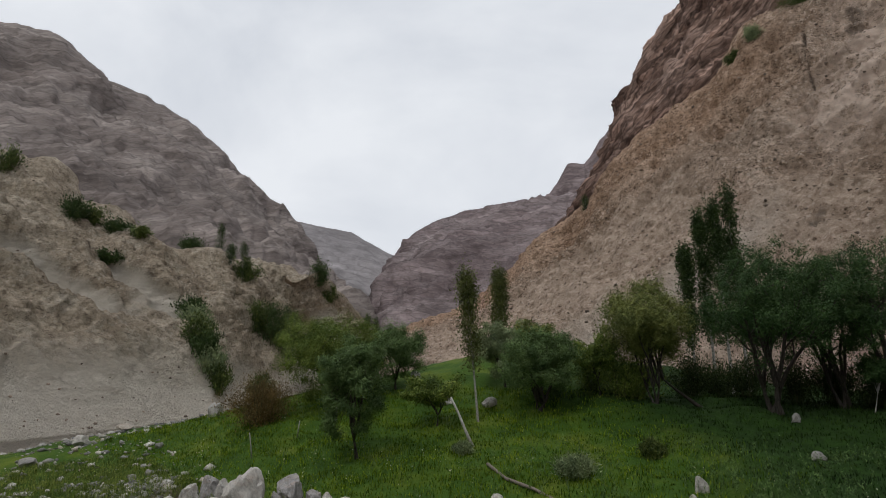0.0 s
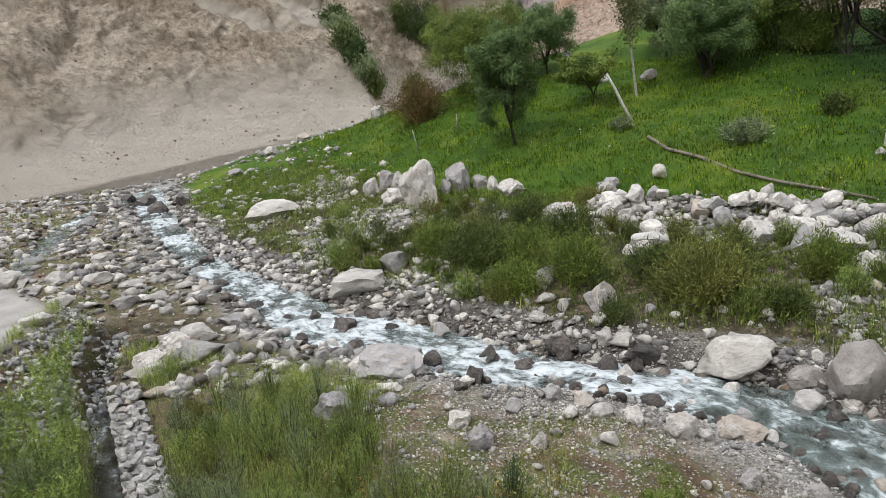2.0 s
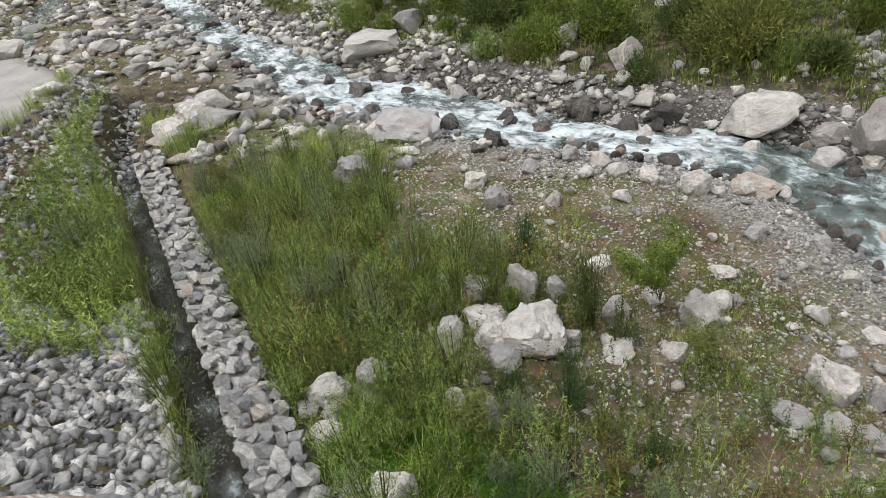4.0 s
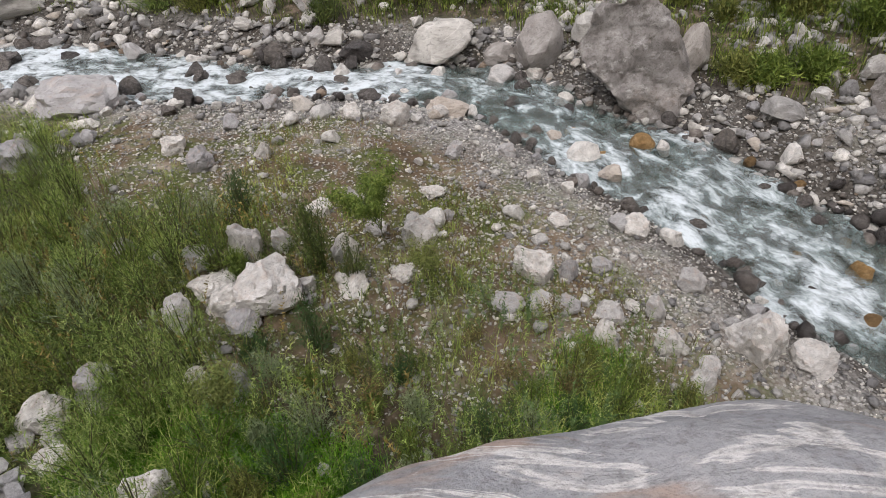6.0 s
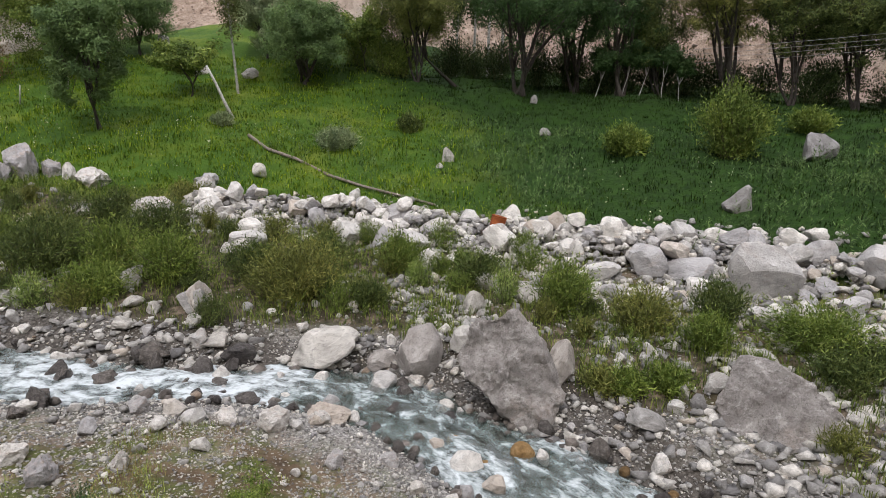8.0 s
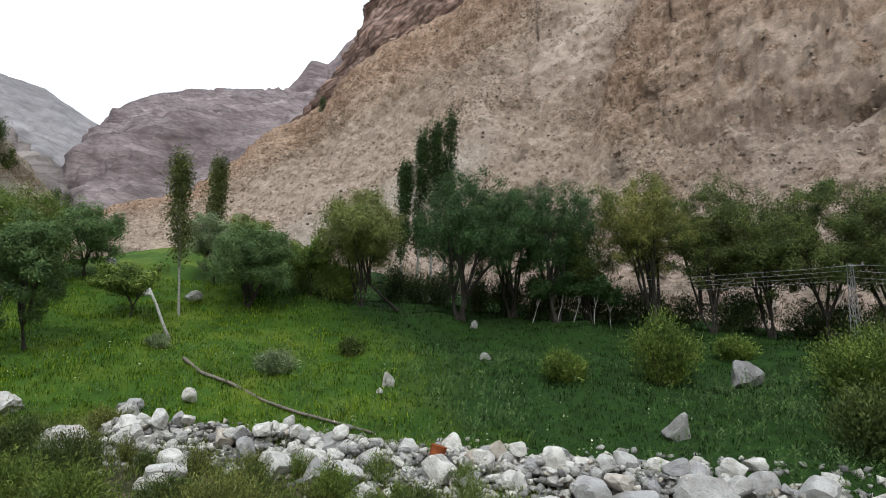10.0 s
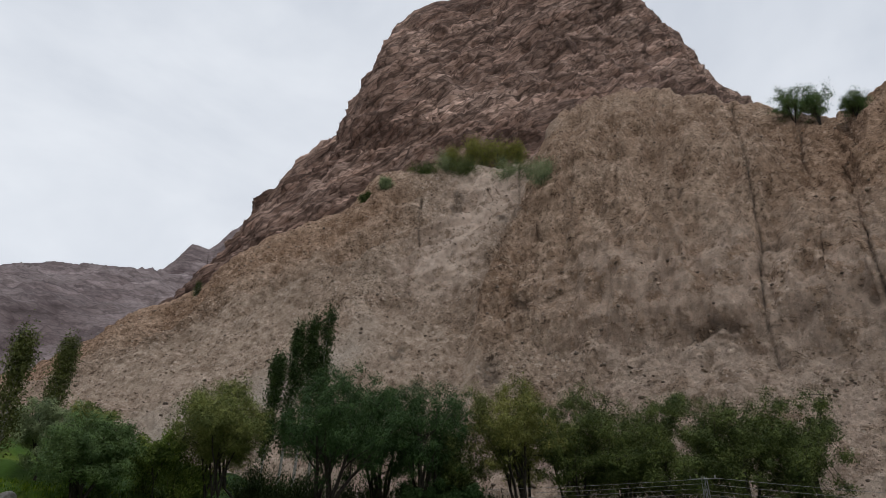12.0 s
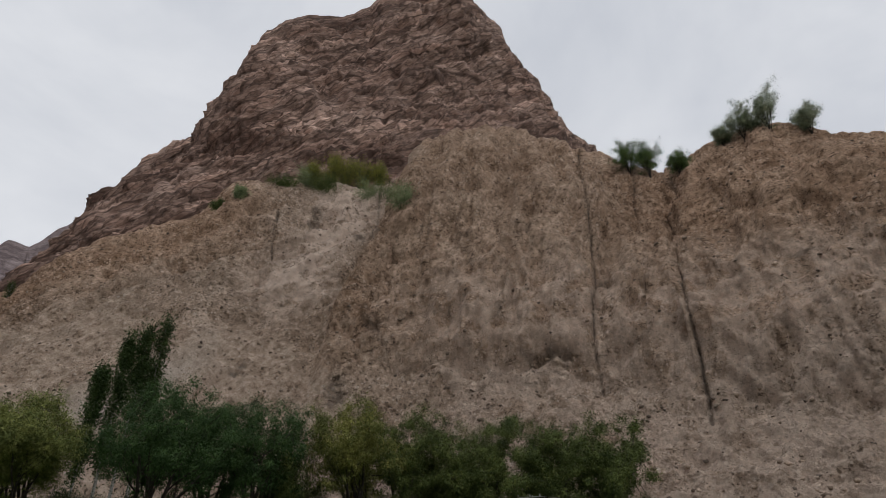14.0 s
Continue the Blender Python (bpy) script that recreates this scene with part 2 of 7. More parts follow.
def earth_cliff_material(name, low, mid, high, pale, pebble, pebbly=1.0):
    """Tan conglomerate: clay full of pale pebbles, with small hollows whose shade is painted dark, rain streaks and
    pale scars.
    """
    m = Nodes(name, 0.97)
    v = m.pos()
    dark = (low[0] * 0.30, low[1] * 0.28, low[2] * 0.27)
    c = m.ramp(m.noise(v, 0.05, 9, 0.68, 0.3), (0.36, low), (0.5, mid), (0.64, high))
    block = m.noise(m.pos((1.0, 1.0, 0.8)), 0.2, 8, 0.7, 0.6)
    c = m.mix(m.ramp(block, (0.36, (0.12 + 0.2 * pebbly,)), (0.46, (0.0,))), c, tuple(k * 0.62 for k in low))
    c = m.mix(m.ramp(block, (0.55, (0.0,)), (0.64, (0.6,))), c, pale)
    fall = m.noise(m.pos((0.9, 0.9, 0.05)), 0.5, 6, 0.6, 0.3)
    c = m.mix(m.ramp(fall, (0.36, (0.3,)), (0.47, (0.0,))), c, low)
    c = m.mix(m.ramp(fall, (0.56, (0.0,)), (0.68, (0.45,))), c, pale)
    grit = m.noise(v, 1.2, 7, 0.8)
    c = m.mix(0.8, c, m.mix(1.0, c, m.ramp(grit, (0.38, (0.46, 0.44, 0.42)), (0.5, (1.0, 1.0, 1.0)), (0.62, (1.45, 1.46, 1.48))), "MULTIPLY"))
    zone = m.ramp(m.noise(v, 0.09, 5, 0.6), (0.36, (0.25,)), (0.58, (1.0,)))
    for size, reach, most in ((0.55, 0.22, 0.5), (1.1, 0.28, 0.7), (2.2, 0.34, 0.7)):
        sharp = m.ramp(m.cells(v, size), (reach - 0.06, (1.0,)), (reach, (0.0,)))
        tone = m.ramp(m.cells(v, size, out="Color"), (0.35, tuple(k * 0.5 for k in low)), (0.5, mid), (0.62, pale), (0.9, pebble))
        c = m.mix(m.math("MULTIPLY", m.math("MULTIPLY", sharp, zone), (most + 0.15) * pebbly), c, tone)
    # dark holes and nicks put the shade of small pits into the colour
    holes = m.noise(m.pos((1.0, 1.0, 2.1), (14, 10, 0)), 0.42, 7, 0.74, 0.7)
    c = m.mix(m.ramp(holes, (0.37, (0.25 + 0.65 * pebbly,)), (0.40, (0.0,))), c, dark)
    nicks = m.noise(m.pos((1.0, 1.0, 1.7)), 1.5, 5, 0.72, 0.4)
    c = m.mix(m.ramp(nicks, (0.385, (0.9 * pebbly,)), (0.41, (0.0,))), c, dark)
    slope = m.noise(v, 0.8, 8, 0.8)
    talus = m.ramp(slope, (0.38, tuple(k * 0.6 for k in low)), (0.46, mid), (0.54, high), (0.62, pale))
    talus = m.mix(m.ramp(m.noise(v, 0.10, 6, 0.6), (0.42, (0.0,)), (0.62, (0.6,))), talus, m.mix(0.5, talus, pale))
    talus = m.mix(m.ramp(m.cells(v, 1.1), (0.20, (0.7 * pebbly,)), (0.26, (0.0,))), talus, m.ramp(m.cells(v, 1.1, out="Color"), (0.3, dark), (0.45, mid), (0.8, pebble)))
    c = m.mix(m.attr("scree"), c, talus)
    sheet = m.ramp(m.noise(v, 0.25, 8, 0.7), (0.35, mid), (0.6, tuple(0.5 * a + 0.5 * b for a, b in zip(high, pale))))
    c = m.mix(m.attr("fan"), c, m.mix(0.6, sheet, (0.58, 0.54, 0.475)))
    c = m.mix(m.attr("brown"), c, m.mix(1.0, c, (1.0, 0.895, 0.81), "MULTIPLY"))
    c = m.mix(m.attr("pale_zone"), c, m.mix(m.ramp(m.noise(v, 0.35, 7, 0.7), (0.42, (0.1,)), (0.5, (0.85,))), c, (0.80, 0.645, 0.54)))
    # near-black streaks down the gullies; the shade of hollows put into the colour
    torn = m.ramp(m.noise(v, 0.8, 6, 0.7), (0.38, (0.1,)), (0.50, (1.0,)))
    c = m.mix(m.math("MULTIPLY", m.attr("recess_dark"), torn), c, (0.035, 0.03, 0.026))
    m.color(c)
    n = m.bump(m.noise(v, 0.5, 9, 0.75), 0.9, 1.0)
    n = m.bump(holes, 0.8, 1.2, n)
    m.bump(grit, 0.7, 0.35, n)
    return m.mat


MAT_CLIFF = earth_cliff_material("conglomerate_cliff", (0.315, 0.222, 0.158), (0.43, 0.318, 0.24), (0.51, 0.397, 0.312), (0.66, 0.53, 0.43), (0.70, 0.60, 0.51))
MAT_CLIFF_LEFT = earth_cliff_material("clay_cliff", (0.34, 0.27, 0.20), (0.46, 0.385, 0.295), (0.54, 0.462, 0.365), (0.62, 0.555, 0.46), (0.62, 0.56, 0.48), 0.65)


def rock_face_material(name, dark, mid, light, scale, dip, slabby=1.0):
    """Bedded rock: slabs that follow one dip, chipped and cracked."""
    m = Nodes(name, 0.93)
    v = m.pos()
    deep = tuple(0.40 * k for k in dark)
    bed = m.t.nodes.new("ShaderNodeVectorMath")
    bed.operation = "DOT_PRODUCT"
    m.t.links.new(v, bed.inputs[0])
    bed.inputs[1].default_value = (dip[0], dip[1], 1.0)

    def slab(along, thick):
        s = m.t.nodes.new("ShaderNodeSeparateXYZ")
        m.t.links.new(v, s.inputs[0])
        q = m.t.nodes.new("ShaderNodeCombineXYZ")
        m.put(q.inputs[0], m.math("MULTIPLY", s.outputs[0], along))
        m.put(q.inputs[1], m.math("MULTIPLY", s.outputs[1], along))
        m.put(q.inputs[2], m.math("MULTIPLY", bed.outputs["Value"], thick))
        return q.outputs[0]

    c = m.ramp(m.noise(v, scale * 0.35, 8, 0.65), (0.36, dark), (0.5, mid), (0.66, light))
    beds = m.noise(slab(0.3, 1.6), scale, 5, 0.6)
    c = m.mix(m.ramp(beds, (0.36, (0.55,)), (0.46, (0.0,))), c, dark)
    c = m.mix(m.ramp(beds, (0.54, (0.0,)), (0.62, (0.45,))), c, light)
    relief = m.math("MULTIPLY", beds, 0.6)
    for size, share in ((1.5, 0.8), (4.2, 0.75), (11.0, 0.45)):
        plates = m.cells(slab(0.42, 1.5), scale * size, out="Color")
        c = m.mix(share * slabby, c, m.mix(1.0, c, m.ramp(plates, (0.12, (0.58, 0.56, 0.55)), (0.5, (1, 1, 1)), (0.88, (1.42, 1.41, 1.40))), "MULTIPLY"))
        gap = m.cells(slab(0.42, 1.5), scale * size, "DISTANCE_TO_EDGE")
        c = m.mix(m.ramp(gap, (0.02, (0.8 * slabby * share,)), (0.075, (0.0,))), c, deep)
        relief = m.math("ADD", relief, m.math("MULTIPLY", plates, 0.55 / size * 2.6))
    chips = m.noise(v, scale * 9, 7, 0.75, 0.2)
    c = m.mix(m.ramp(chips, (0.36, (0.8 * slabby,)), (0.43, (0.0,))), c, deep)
    c = m.mix(m.ramp(chips, (0.58, (0.0,)), (0.66, (0.3,))), c, light)
    m.color(c)
    n = m.bump(relief, 0.9 * (0.4 + 0.6 * slabby), 0.22 / scale)
    m.bump(chips, 0.7, 0.05 / scale, n)
    return m.mat


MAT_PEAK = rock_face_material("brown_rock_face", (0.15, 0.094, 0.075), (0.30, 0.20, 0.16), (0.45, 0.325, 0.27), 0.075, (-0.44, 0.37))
MAT_RIDGE = rock_face_material("purple_grey_rock_face", (0.125, 0.095, 0.096), (0.205, 0.163, 0.163), (0.285, 0.237, 0.235), 0.05, (0.2, 0.05), 0.5)
MAT_FAR_LEFT = rock_face_material("grey_brown_mountain", (0.165, 0.137, 0.126), (0.255, 0.217, 0.20), (0.335, 0.292, 0.268), 0.04, (-0.45, 0.1), 0.45)
# pale, low-contrast colours put the aerial haze into the rock itself
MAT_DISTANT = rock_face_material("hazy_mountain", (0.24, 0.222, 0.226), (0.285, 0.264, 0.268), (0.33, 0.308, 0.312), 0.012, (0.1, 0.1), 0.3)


# ---- number helpers ----
def lattice(ix, iy, iz):
    h = (ix.astype(np.int64) * 374761393 + iy.astype(np.int64) * 668265263 + iz.astype(np.int64) * 2147483647) & 0xFFFFFFFF
    h = ((h ^ (h >> 13)) * 1274126177) & 0xFFFFFFFF
    return ((h ^ (h >> 16)) & 0xFFFF) / 65535.0


def vnoise(x, y, z):
    """Smooth value noise, 0 to 1."""
    x, y, z = np.broadcast_arrays(x, y, z)
    fx, fy, fz = np.floor(x), np.floor(y), np.floor(z)
    ix, iy, iz = fx.astype(np.int64), fy.astype(np.int64), fz.astype(np.int64)
    u, v, w = x - fx, y - fy, z - fz
    u, v, w = u * u * (3 - 2 * u), v * v * (3 - 2 * v), w * w * (3 - 2 * w)
    total = 0.0
    for a in (0, 1):
        for b in (0, 1):
            for c in (0, 1):
                total = total + lattice(ix + a, iy + b, iz + c) * (u if a else 1 - u) * (v if b else 1 - v) * (w if c else 1 - w)
    return total


def fbm(x, y, z=0.0, octaves=5, gain=0.5):
    """Fractal noise about 0, within about -1 and 1."""
    total, amp, scale, most = 0.0, 1.0, 1.0, 0.0
    for k in range(octaves):
        total = total + amp * (2 * vnoise(x * scale + 17.3 * k, y * scale - 9.1 * k, z * scale + 4.7 * k) - 1)
        most += amp
        amp *= gain
        scale *= 2.03
    return total / most


# ---- plan of the valley ----
# x, y, water level and half width of the stream, from below to above
RIVER = np.array([(24, -20, -2.2, 1.8), (13.5, -5, -1.0, 1.8), (9.6, 2.4, -0.5, 1.6), (7.9, 4.9, -0.38, 1.55), (7.1, 6.3, -0.29, 1.5), (6.55, 7.65, -0.22, 1.32), (5.96, 9.2, -0.14, 1.42), (5.3, 10.2, -0.07, 1.4),
                  (4.7, 11.2, -0.02, 1.2), (4.0, 12.6, 0.03, 1.25), (2.9, 13.75, 0.07, 1.25), (1.5, 14.5, 0.11, 1.15), (0.3, 14.85, 0.16, 0.9), (-1.0, 15.1, 0.22, 0.85), (-2.8, 15.45, 0.31, 1.15), (-4.66, 16.24, 0.37, 1.4),
                  (-6.6, 17.2, 0.44, 1.5), (-9.1, 18.2, 0.52, 1.45), (-12, 20.4, 0.7, 1.15), (-15.3, 22.9, 1.0, 1.0), (-19.3, 26.0, 1.25, 0.85), (-23.4, 30.3, 1.6, 0.85), (-31, 38.2, 2.3, 1.2),
                  (-36.6, 45, 3.2, 1.3), (-33.5, 56, 4.7, 2.0), (-27.5, 68, 6.3, 2.0), (-15, 95, 9.5, 2.0), (5, 140, 14, 2.0)])
ROAD = np.array([(14, -9, 5.4), (2, -5.5, 5.2), (-8, -2, 4.1), (-13.5, 3.2, 3.2), (-15.6, 8.8, 2.6), (-17.6, 12.8, 2.45), (-23, 16.0, 2.45), (-32, 18.4, 2.7), (-46, 22, 3.6), (-70, 26, 5)])
TRICKLE = np.array([(-36.2, 44.2, 3.10, 0.5), (-34.2, 37.5, 2.95, 0.6), (-32.0, 31.8, 2.65, 0.55), (-28.5, 26.9, 2.4, 0.5), (-26.6, 23.7, 2.2, 0.6), (-24.2, 20.4, 2.0, 0.5), (-22.6, 18.4, 1.9, 0.5)])
CANAL = np.array([(-2.3, 2.1), (-12.6, 12.6), (-15.5, 17.0)])


def to_line(x, y, line):
    """Distance to a line of points, side (1: right of its way), and the line's other columns there."""
    best = np.full(x.shape, 1e9)
    side, extra = np.zeros(x.shape), [np.zeros(x.shape) for _ in range(line.shape[1] - 2)]
    for a, b in zip(line[:-1], line[1:]):
        dx, dy = b[0] - a[0], b[1] - a[1]
        u = np.clip(((x - a[0]) * dx + (y - a[1]) * dy) / (dx * dx + dy * dy), 0, 1)
        d = np.hypot(x - a[0] - u * dx, y - a[1] - u * dy)
        near = d < best
        best = np.where(near, d, best)
        side = np.where(near, np.where(dx * (y - a[1]) - dy * (x - a[0]) < 0, 1.0, -1.0), side)
        extra = [np.where(near, a[k + 2] + u * (b[k + 2] - a[k + 2]), e) for k, e in enumerate(extra)]
    return best, side, extra


def river_at(x, y):
    """Signed distance to the stream's middle (meadow side positive), smoothed water level, half width."""
    d, side, (_, half) = to_line(x, y, RIVER)
    total, weight = np.zeros(x.shape), np.zeros(x.shape)
    for a, b in zip(RIVER[:-1], RIVER[1:]):
        n = max(2, int(np.hypot(*(b - a)[:2]) / 2))
        for k in range(n):
            p = a + (b - a) * (k + 0.5) / n
            w = 1 / ((x - p[0]) ** 2 + (y - p[1]) ** 2 + 0.6) ** 2 * np.hypot(*(b - a)[:2]) / n
            total, weight = total + w * p[2], weight + w
    return d * side, total / weight, half


def masks(x, y):
    x, y = np.asarray(x, float), np.asarray(y, float)
    d, w, half = river_at(x, y)
    e = np.abs(d) - half
    far = np.interp(e, [-2, -0.5, 0.0, 0.5, 1.3, 5.0, 8.2, 9.2, 10.6, 28, 100, 300], [-0.40, -0.30, -0.06, 0.25, 0.6, 1.2, 1.65, 1.95, 2.05, 6.7, 21, 30])
    near = np.interp(e, [-2, -0.5, 0.0, 0.5, 2.5, 6, 12, 40, 100], [-0.40, -0.30, -0.06, 0.12, 0.4, 0.85, 1.1, 2.0, 3.5])
    far = far - np.clip(e - 27, 0, 90) * 0.19 * np.clip((x - 3) / 9, 0, 1)
    w_far = w + np.clip(0.15 - w, 0, 9) * np.clip(e / 18, 0, 1)
    z = np.where(d > 0, w_far + far, w + near)
    canal, cside, _ = to_line(x, y, CANAL)
    flat = np.clip((3.0 - canal) / 2.0, 0, 1) * (d < 0) * (y > 0)
    z = z * (1 - flat) + flat * np.maximum(1.0, w + 0.45)
    rd, _, (rz,) = to_line(x, y, ROAD)
    road_top = rz - np.maximum(rd - 2.5, 0) / 1.25
    road = np.clip((2.7 - rd) / 0.6, 0, 1)
    bank = road_top > z
    z = np.maximum(z, road_top)
    r = np.hypot(x + 0.2, y + 0.6)
    z = np.maximum(z, 5.0 - np.maximum(r - 1.1, 0) * 2.4)
    stream = to_line(x + 0.26, y + 0.26, CANAL)[0]
    cut = np.clip((0.34 - stream) / 0.12, 0, 1) * (y > 1.0)
    z = z - 0.5 * cut * (z < 2.2)
    rough = fbm(x * 0.5, y * 0.5, 0, 4) * 0.22 + fbm(x * 2.1, y * 2.1, 3, 3) * 0.07
    calm = np.clip(np.abs(e) / 2.0, 0.15, 1) * (1 - 0.85 * road) * (1 - 0.8 * flat)
    z = z + rough * calm + (d > 0) * (fbm(x * 0.09, y * 0.09, 7, 3) * 0.7 + fbm(x * 0.45, y * 0.6, 5, 3) * 0.32) * np.clip((e - 10) / 10, 0, 1)
    td, _, (tz, _) = to_line(x, y, TRICKLE)
    bed = np.clip((1.5 - td) / 1.0, 0, 1)
    z = z * (1 - bed) + bed * (tz - 0.22 + 0.3 * np.clip(td - 0.3, 0, 1) + 0.5 * rough)
    z = np.minimum(z, 40)
    return dict(z=z, d=d, e=e, w=w, road=road, bank=bank & (road < 0.2), canal=canal, cside=cside, cut=cut, trickle=td)


def heap(x, y, m):
    """Where broken stone was tipped between the road and the canal."""
    return (m["cside"] < 0) * (m["canal"] > 0.75) * (m["canal"] < 6) * (np.hypot(x, y) < 10.4) * (y > 0) * (x < -1.5) * (m["d"] < 0) * 1.0


def grassiness(x, y, m):
    """How green the ground is, 0 to 1."""
    n = fbm(x * 0.22, y * 0.22, 11, 4)
    meadow = np.clip((m["e"] - 9.6) / 1.2, 0, 1) * (m["d"] > 0)
    shelf = (m["d"] > 0) * np.clip((m["e"] - 0.9) / 0.7, 0, 1) * np.clip((n + 0.55 - 0.012 * np.clip(x - 5, 0, 20)) * 3.5, 0, 1) * (m["e"] < 10.6)
    shelf = shelf * (1 - 0.75 * np.clip((m["e"] - 4.5) / 1.5, 0, 1) * np.clip((x - 8) / 3, 0, 1))
    left = np.clip((-0.7 - x - 0.5 * np.clip(y - 4, 0, 8) - 0.1 * np.clip(y - 12, 0, 30)) / 2.0, 0, 1) * np.clip((m["e"] - 0.9 - 1.3 * np.clip((x + 5) / 3, 0, 1)) / 1.2, 0, 1)
    bar = (m["d"] < 0) * np.maximum(left * np.clip((n + 0.55) * 3, 0, 1), np.clip((m["e"] - 5.0) / 2.0, 0, 1) * np.clip((n + 0.35) * 3, 0, 1))
    bar = bar * np.clip((26 - np.hypot(x, y)) / 4, 0, 1)
    foot = (m["d"] < 0) * np.clip((7.4 - np.hypot(x + 0.5, y)) / 1.4 + n * 1.6, 0, 1) * np.clip((4.6 - x) / 1.2, 0, 1) * (y > 0) * np.clip((n + 0.85) * 3.5, 0.15, 1)
    bar = np.maximum(bar, foot)
    g = np.maximum(np.maximum(meadow, shelf), bar)
    g = g * (1 - heap(x, y, m))
    return g * (1 - m["road"]) * (1 - 0.9 * m["bank"]) * (1 - m["cut"])


def shaded_green(x, y, m):
    """How far the tall grass of the upper meadow, darkened for the trees' shade, has taken over, 0 to 1."""
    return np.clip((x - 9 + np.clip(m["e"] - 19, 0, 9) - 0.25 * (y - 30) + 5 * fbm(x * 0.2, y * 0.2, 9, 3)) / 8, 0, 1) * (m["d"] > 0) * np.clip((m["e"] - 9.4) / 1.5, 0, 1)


def ground_z(x, y):
    return float(masks(np.array([x]), np.array([y]))["z"][0])
# plan ends


# ---- mesh helpers ----
def mesh_from(name, verts, faces, mat, smooth=False):
    me = bpy.data.meshes.new(name)
    me.from_pydata([tuple(v) for v in verts] if not isinstance(verts, list) else verts, [], faces)
    me.materials.append(mat)
    if smooth:
        me.shade_smooth()
    me.update()
    return me


def fast_mesh(name, verts, quads, mat, smooth=False):
    """A mesh from arrays of vertices and of faces with one corner count."""
    verts, quads = np.asarray(verts, np.float32), np.asarray(quads, np.int32)
    me = bpy.data.meshes.new(name)
    n, k = quads.shape
    me.vertices.add(len(verts))
    me.vertices.foreach_set("co", verts.ravel())
    me.loops.add(n * k)
    me.loops.foreach_set("vertex_index", quads.ravel())
    me.polygons.add(n)
    me.polygons.foreach_set("loop_start", np.arange(0, n * k, k, dtype=np.int32))
    me.update(calc_edges=True)
    me.validate()
    me.materials.append(mat)
    if smooth:
        me.shade_smooth()
    return me


def grid_faces(rows, cols):
    i = np.arange((rows - 1) * cols).reshape(rows - 1, cols)[:, :-1].ravel()
    return np.stack([i, i + 1, i + cols + 1, i + cols], 1)


def put_attr(me, name, values):
    me.attributes.new(name, "FLOAT", "POINT").data.foreach_set("value", np.asarray(values, np.float32).ravel())


# ---- ground: one sheet from the outcrop to the horizon ----
def build_ground():
    ang = np.radians(np.concatenate([np.arange(-180, -80, 3.0), np.arange(-80, 96, 0.5), np.arange(96, 181, 3.0)]))
    rad = np.concatenate([[0.02], np.geomspace(0.5, 130, 300), np.geomspace(140, 3500, 24)])
    a, r = np.meshgrid(ang, rad)
    x, y = r * np.sin(a), r * np.cos(a)
    m = masks(x, y)
    me = fast_mesh("ground", np.stack([x, y, m["z"]], -1).reshape(-1, 3), grid_faces(*x.shape)[:, ::-1], MAT_GROUND, True)
    put_attr(me, "grass", grassiness(x, y, m))
    put_attr(me, "road", m["road"])
    put_attr(me, "humus_shade", np.clip((10.0 - m["e"]) / 1.0, 0, 1) * (r < 40))
    put_attr(me, "deep", shaded_green(x, y, m))
    put_attr(me, "gravel", np.clip(1.15 - np.maximum(m["e"], 0) / np.where(m["d"] < 0, 1.7, 3.5) + 0.7 * fbm(x * 0.6, y * 0.6, 41, 3), 0, 1) * np.clip(1.2 - grassiness(x, y, m), 0, 1))
    # wet along the water; a wider far-side band also darkens gaps between stones
    put_attr(me, "wet", np.clip((np.where(m["d"] > 0, 1.5, 0.75) + 0.9 * fbm(x * 0.5, y * 0.5, 23, 3) - m["e"]) / 0.6, 0, 1) * (y < 46) + m["cut"])
    return tagged(new("ground", me), "valley floor of gravel, soil and green turf", "ground", kind="structure")


ground = build_ground()


# ---- mountains: surfaces between a foot, bends and a crest ----
SURFACES = {}


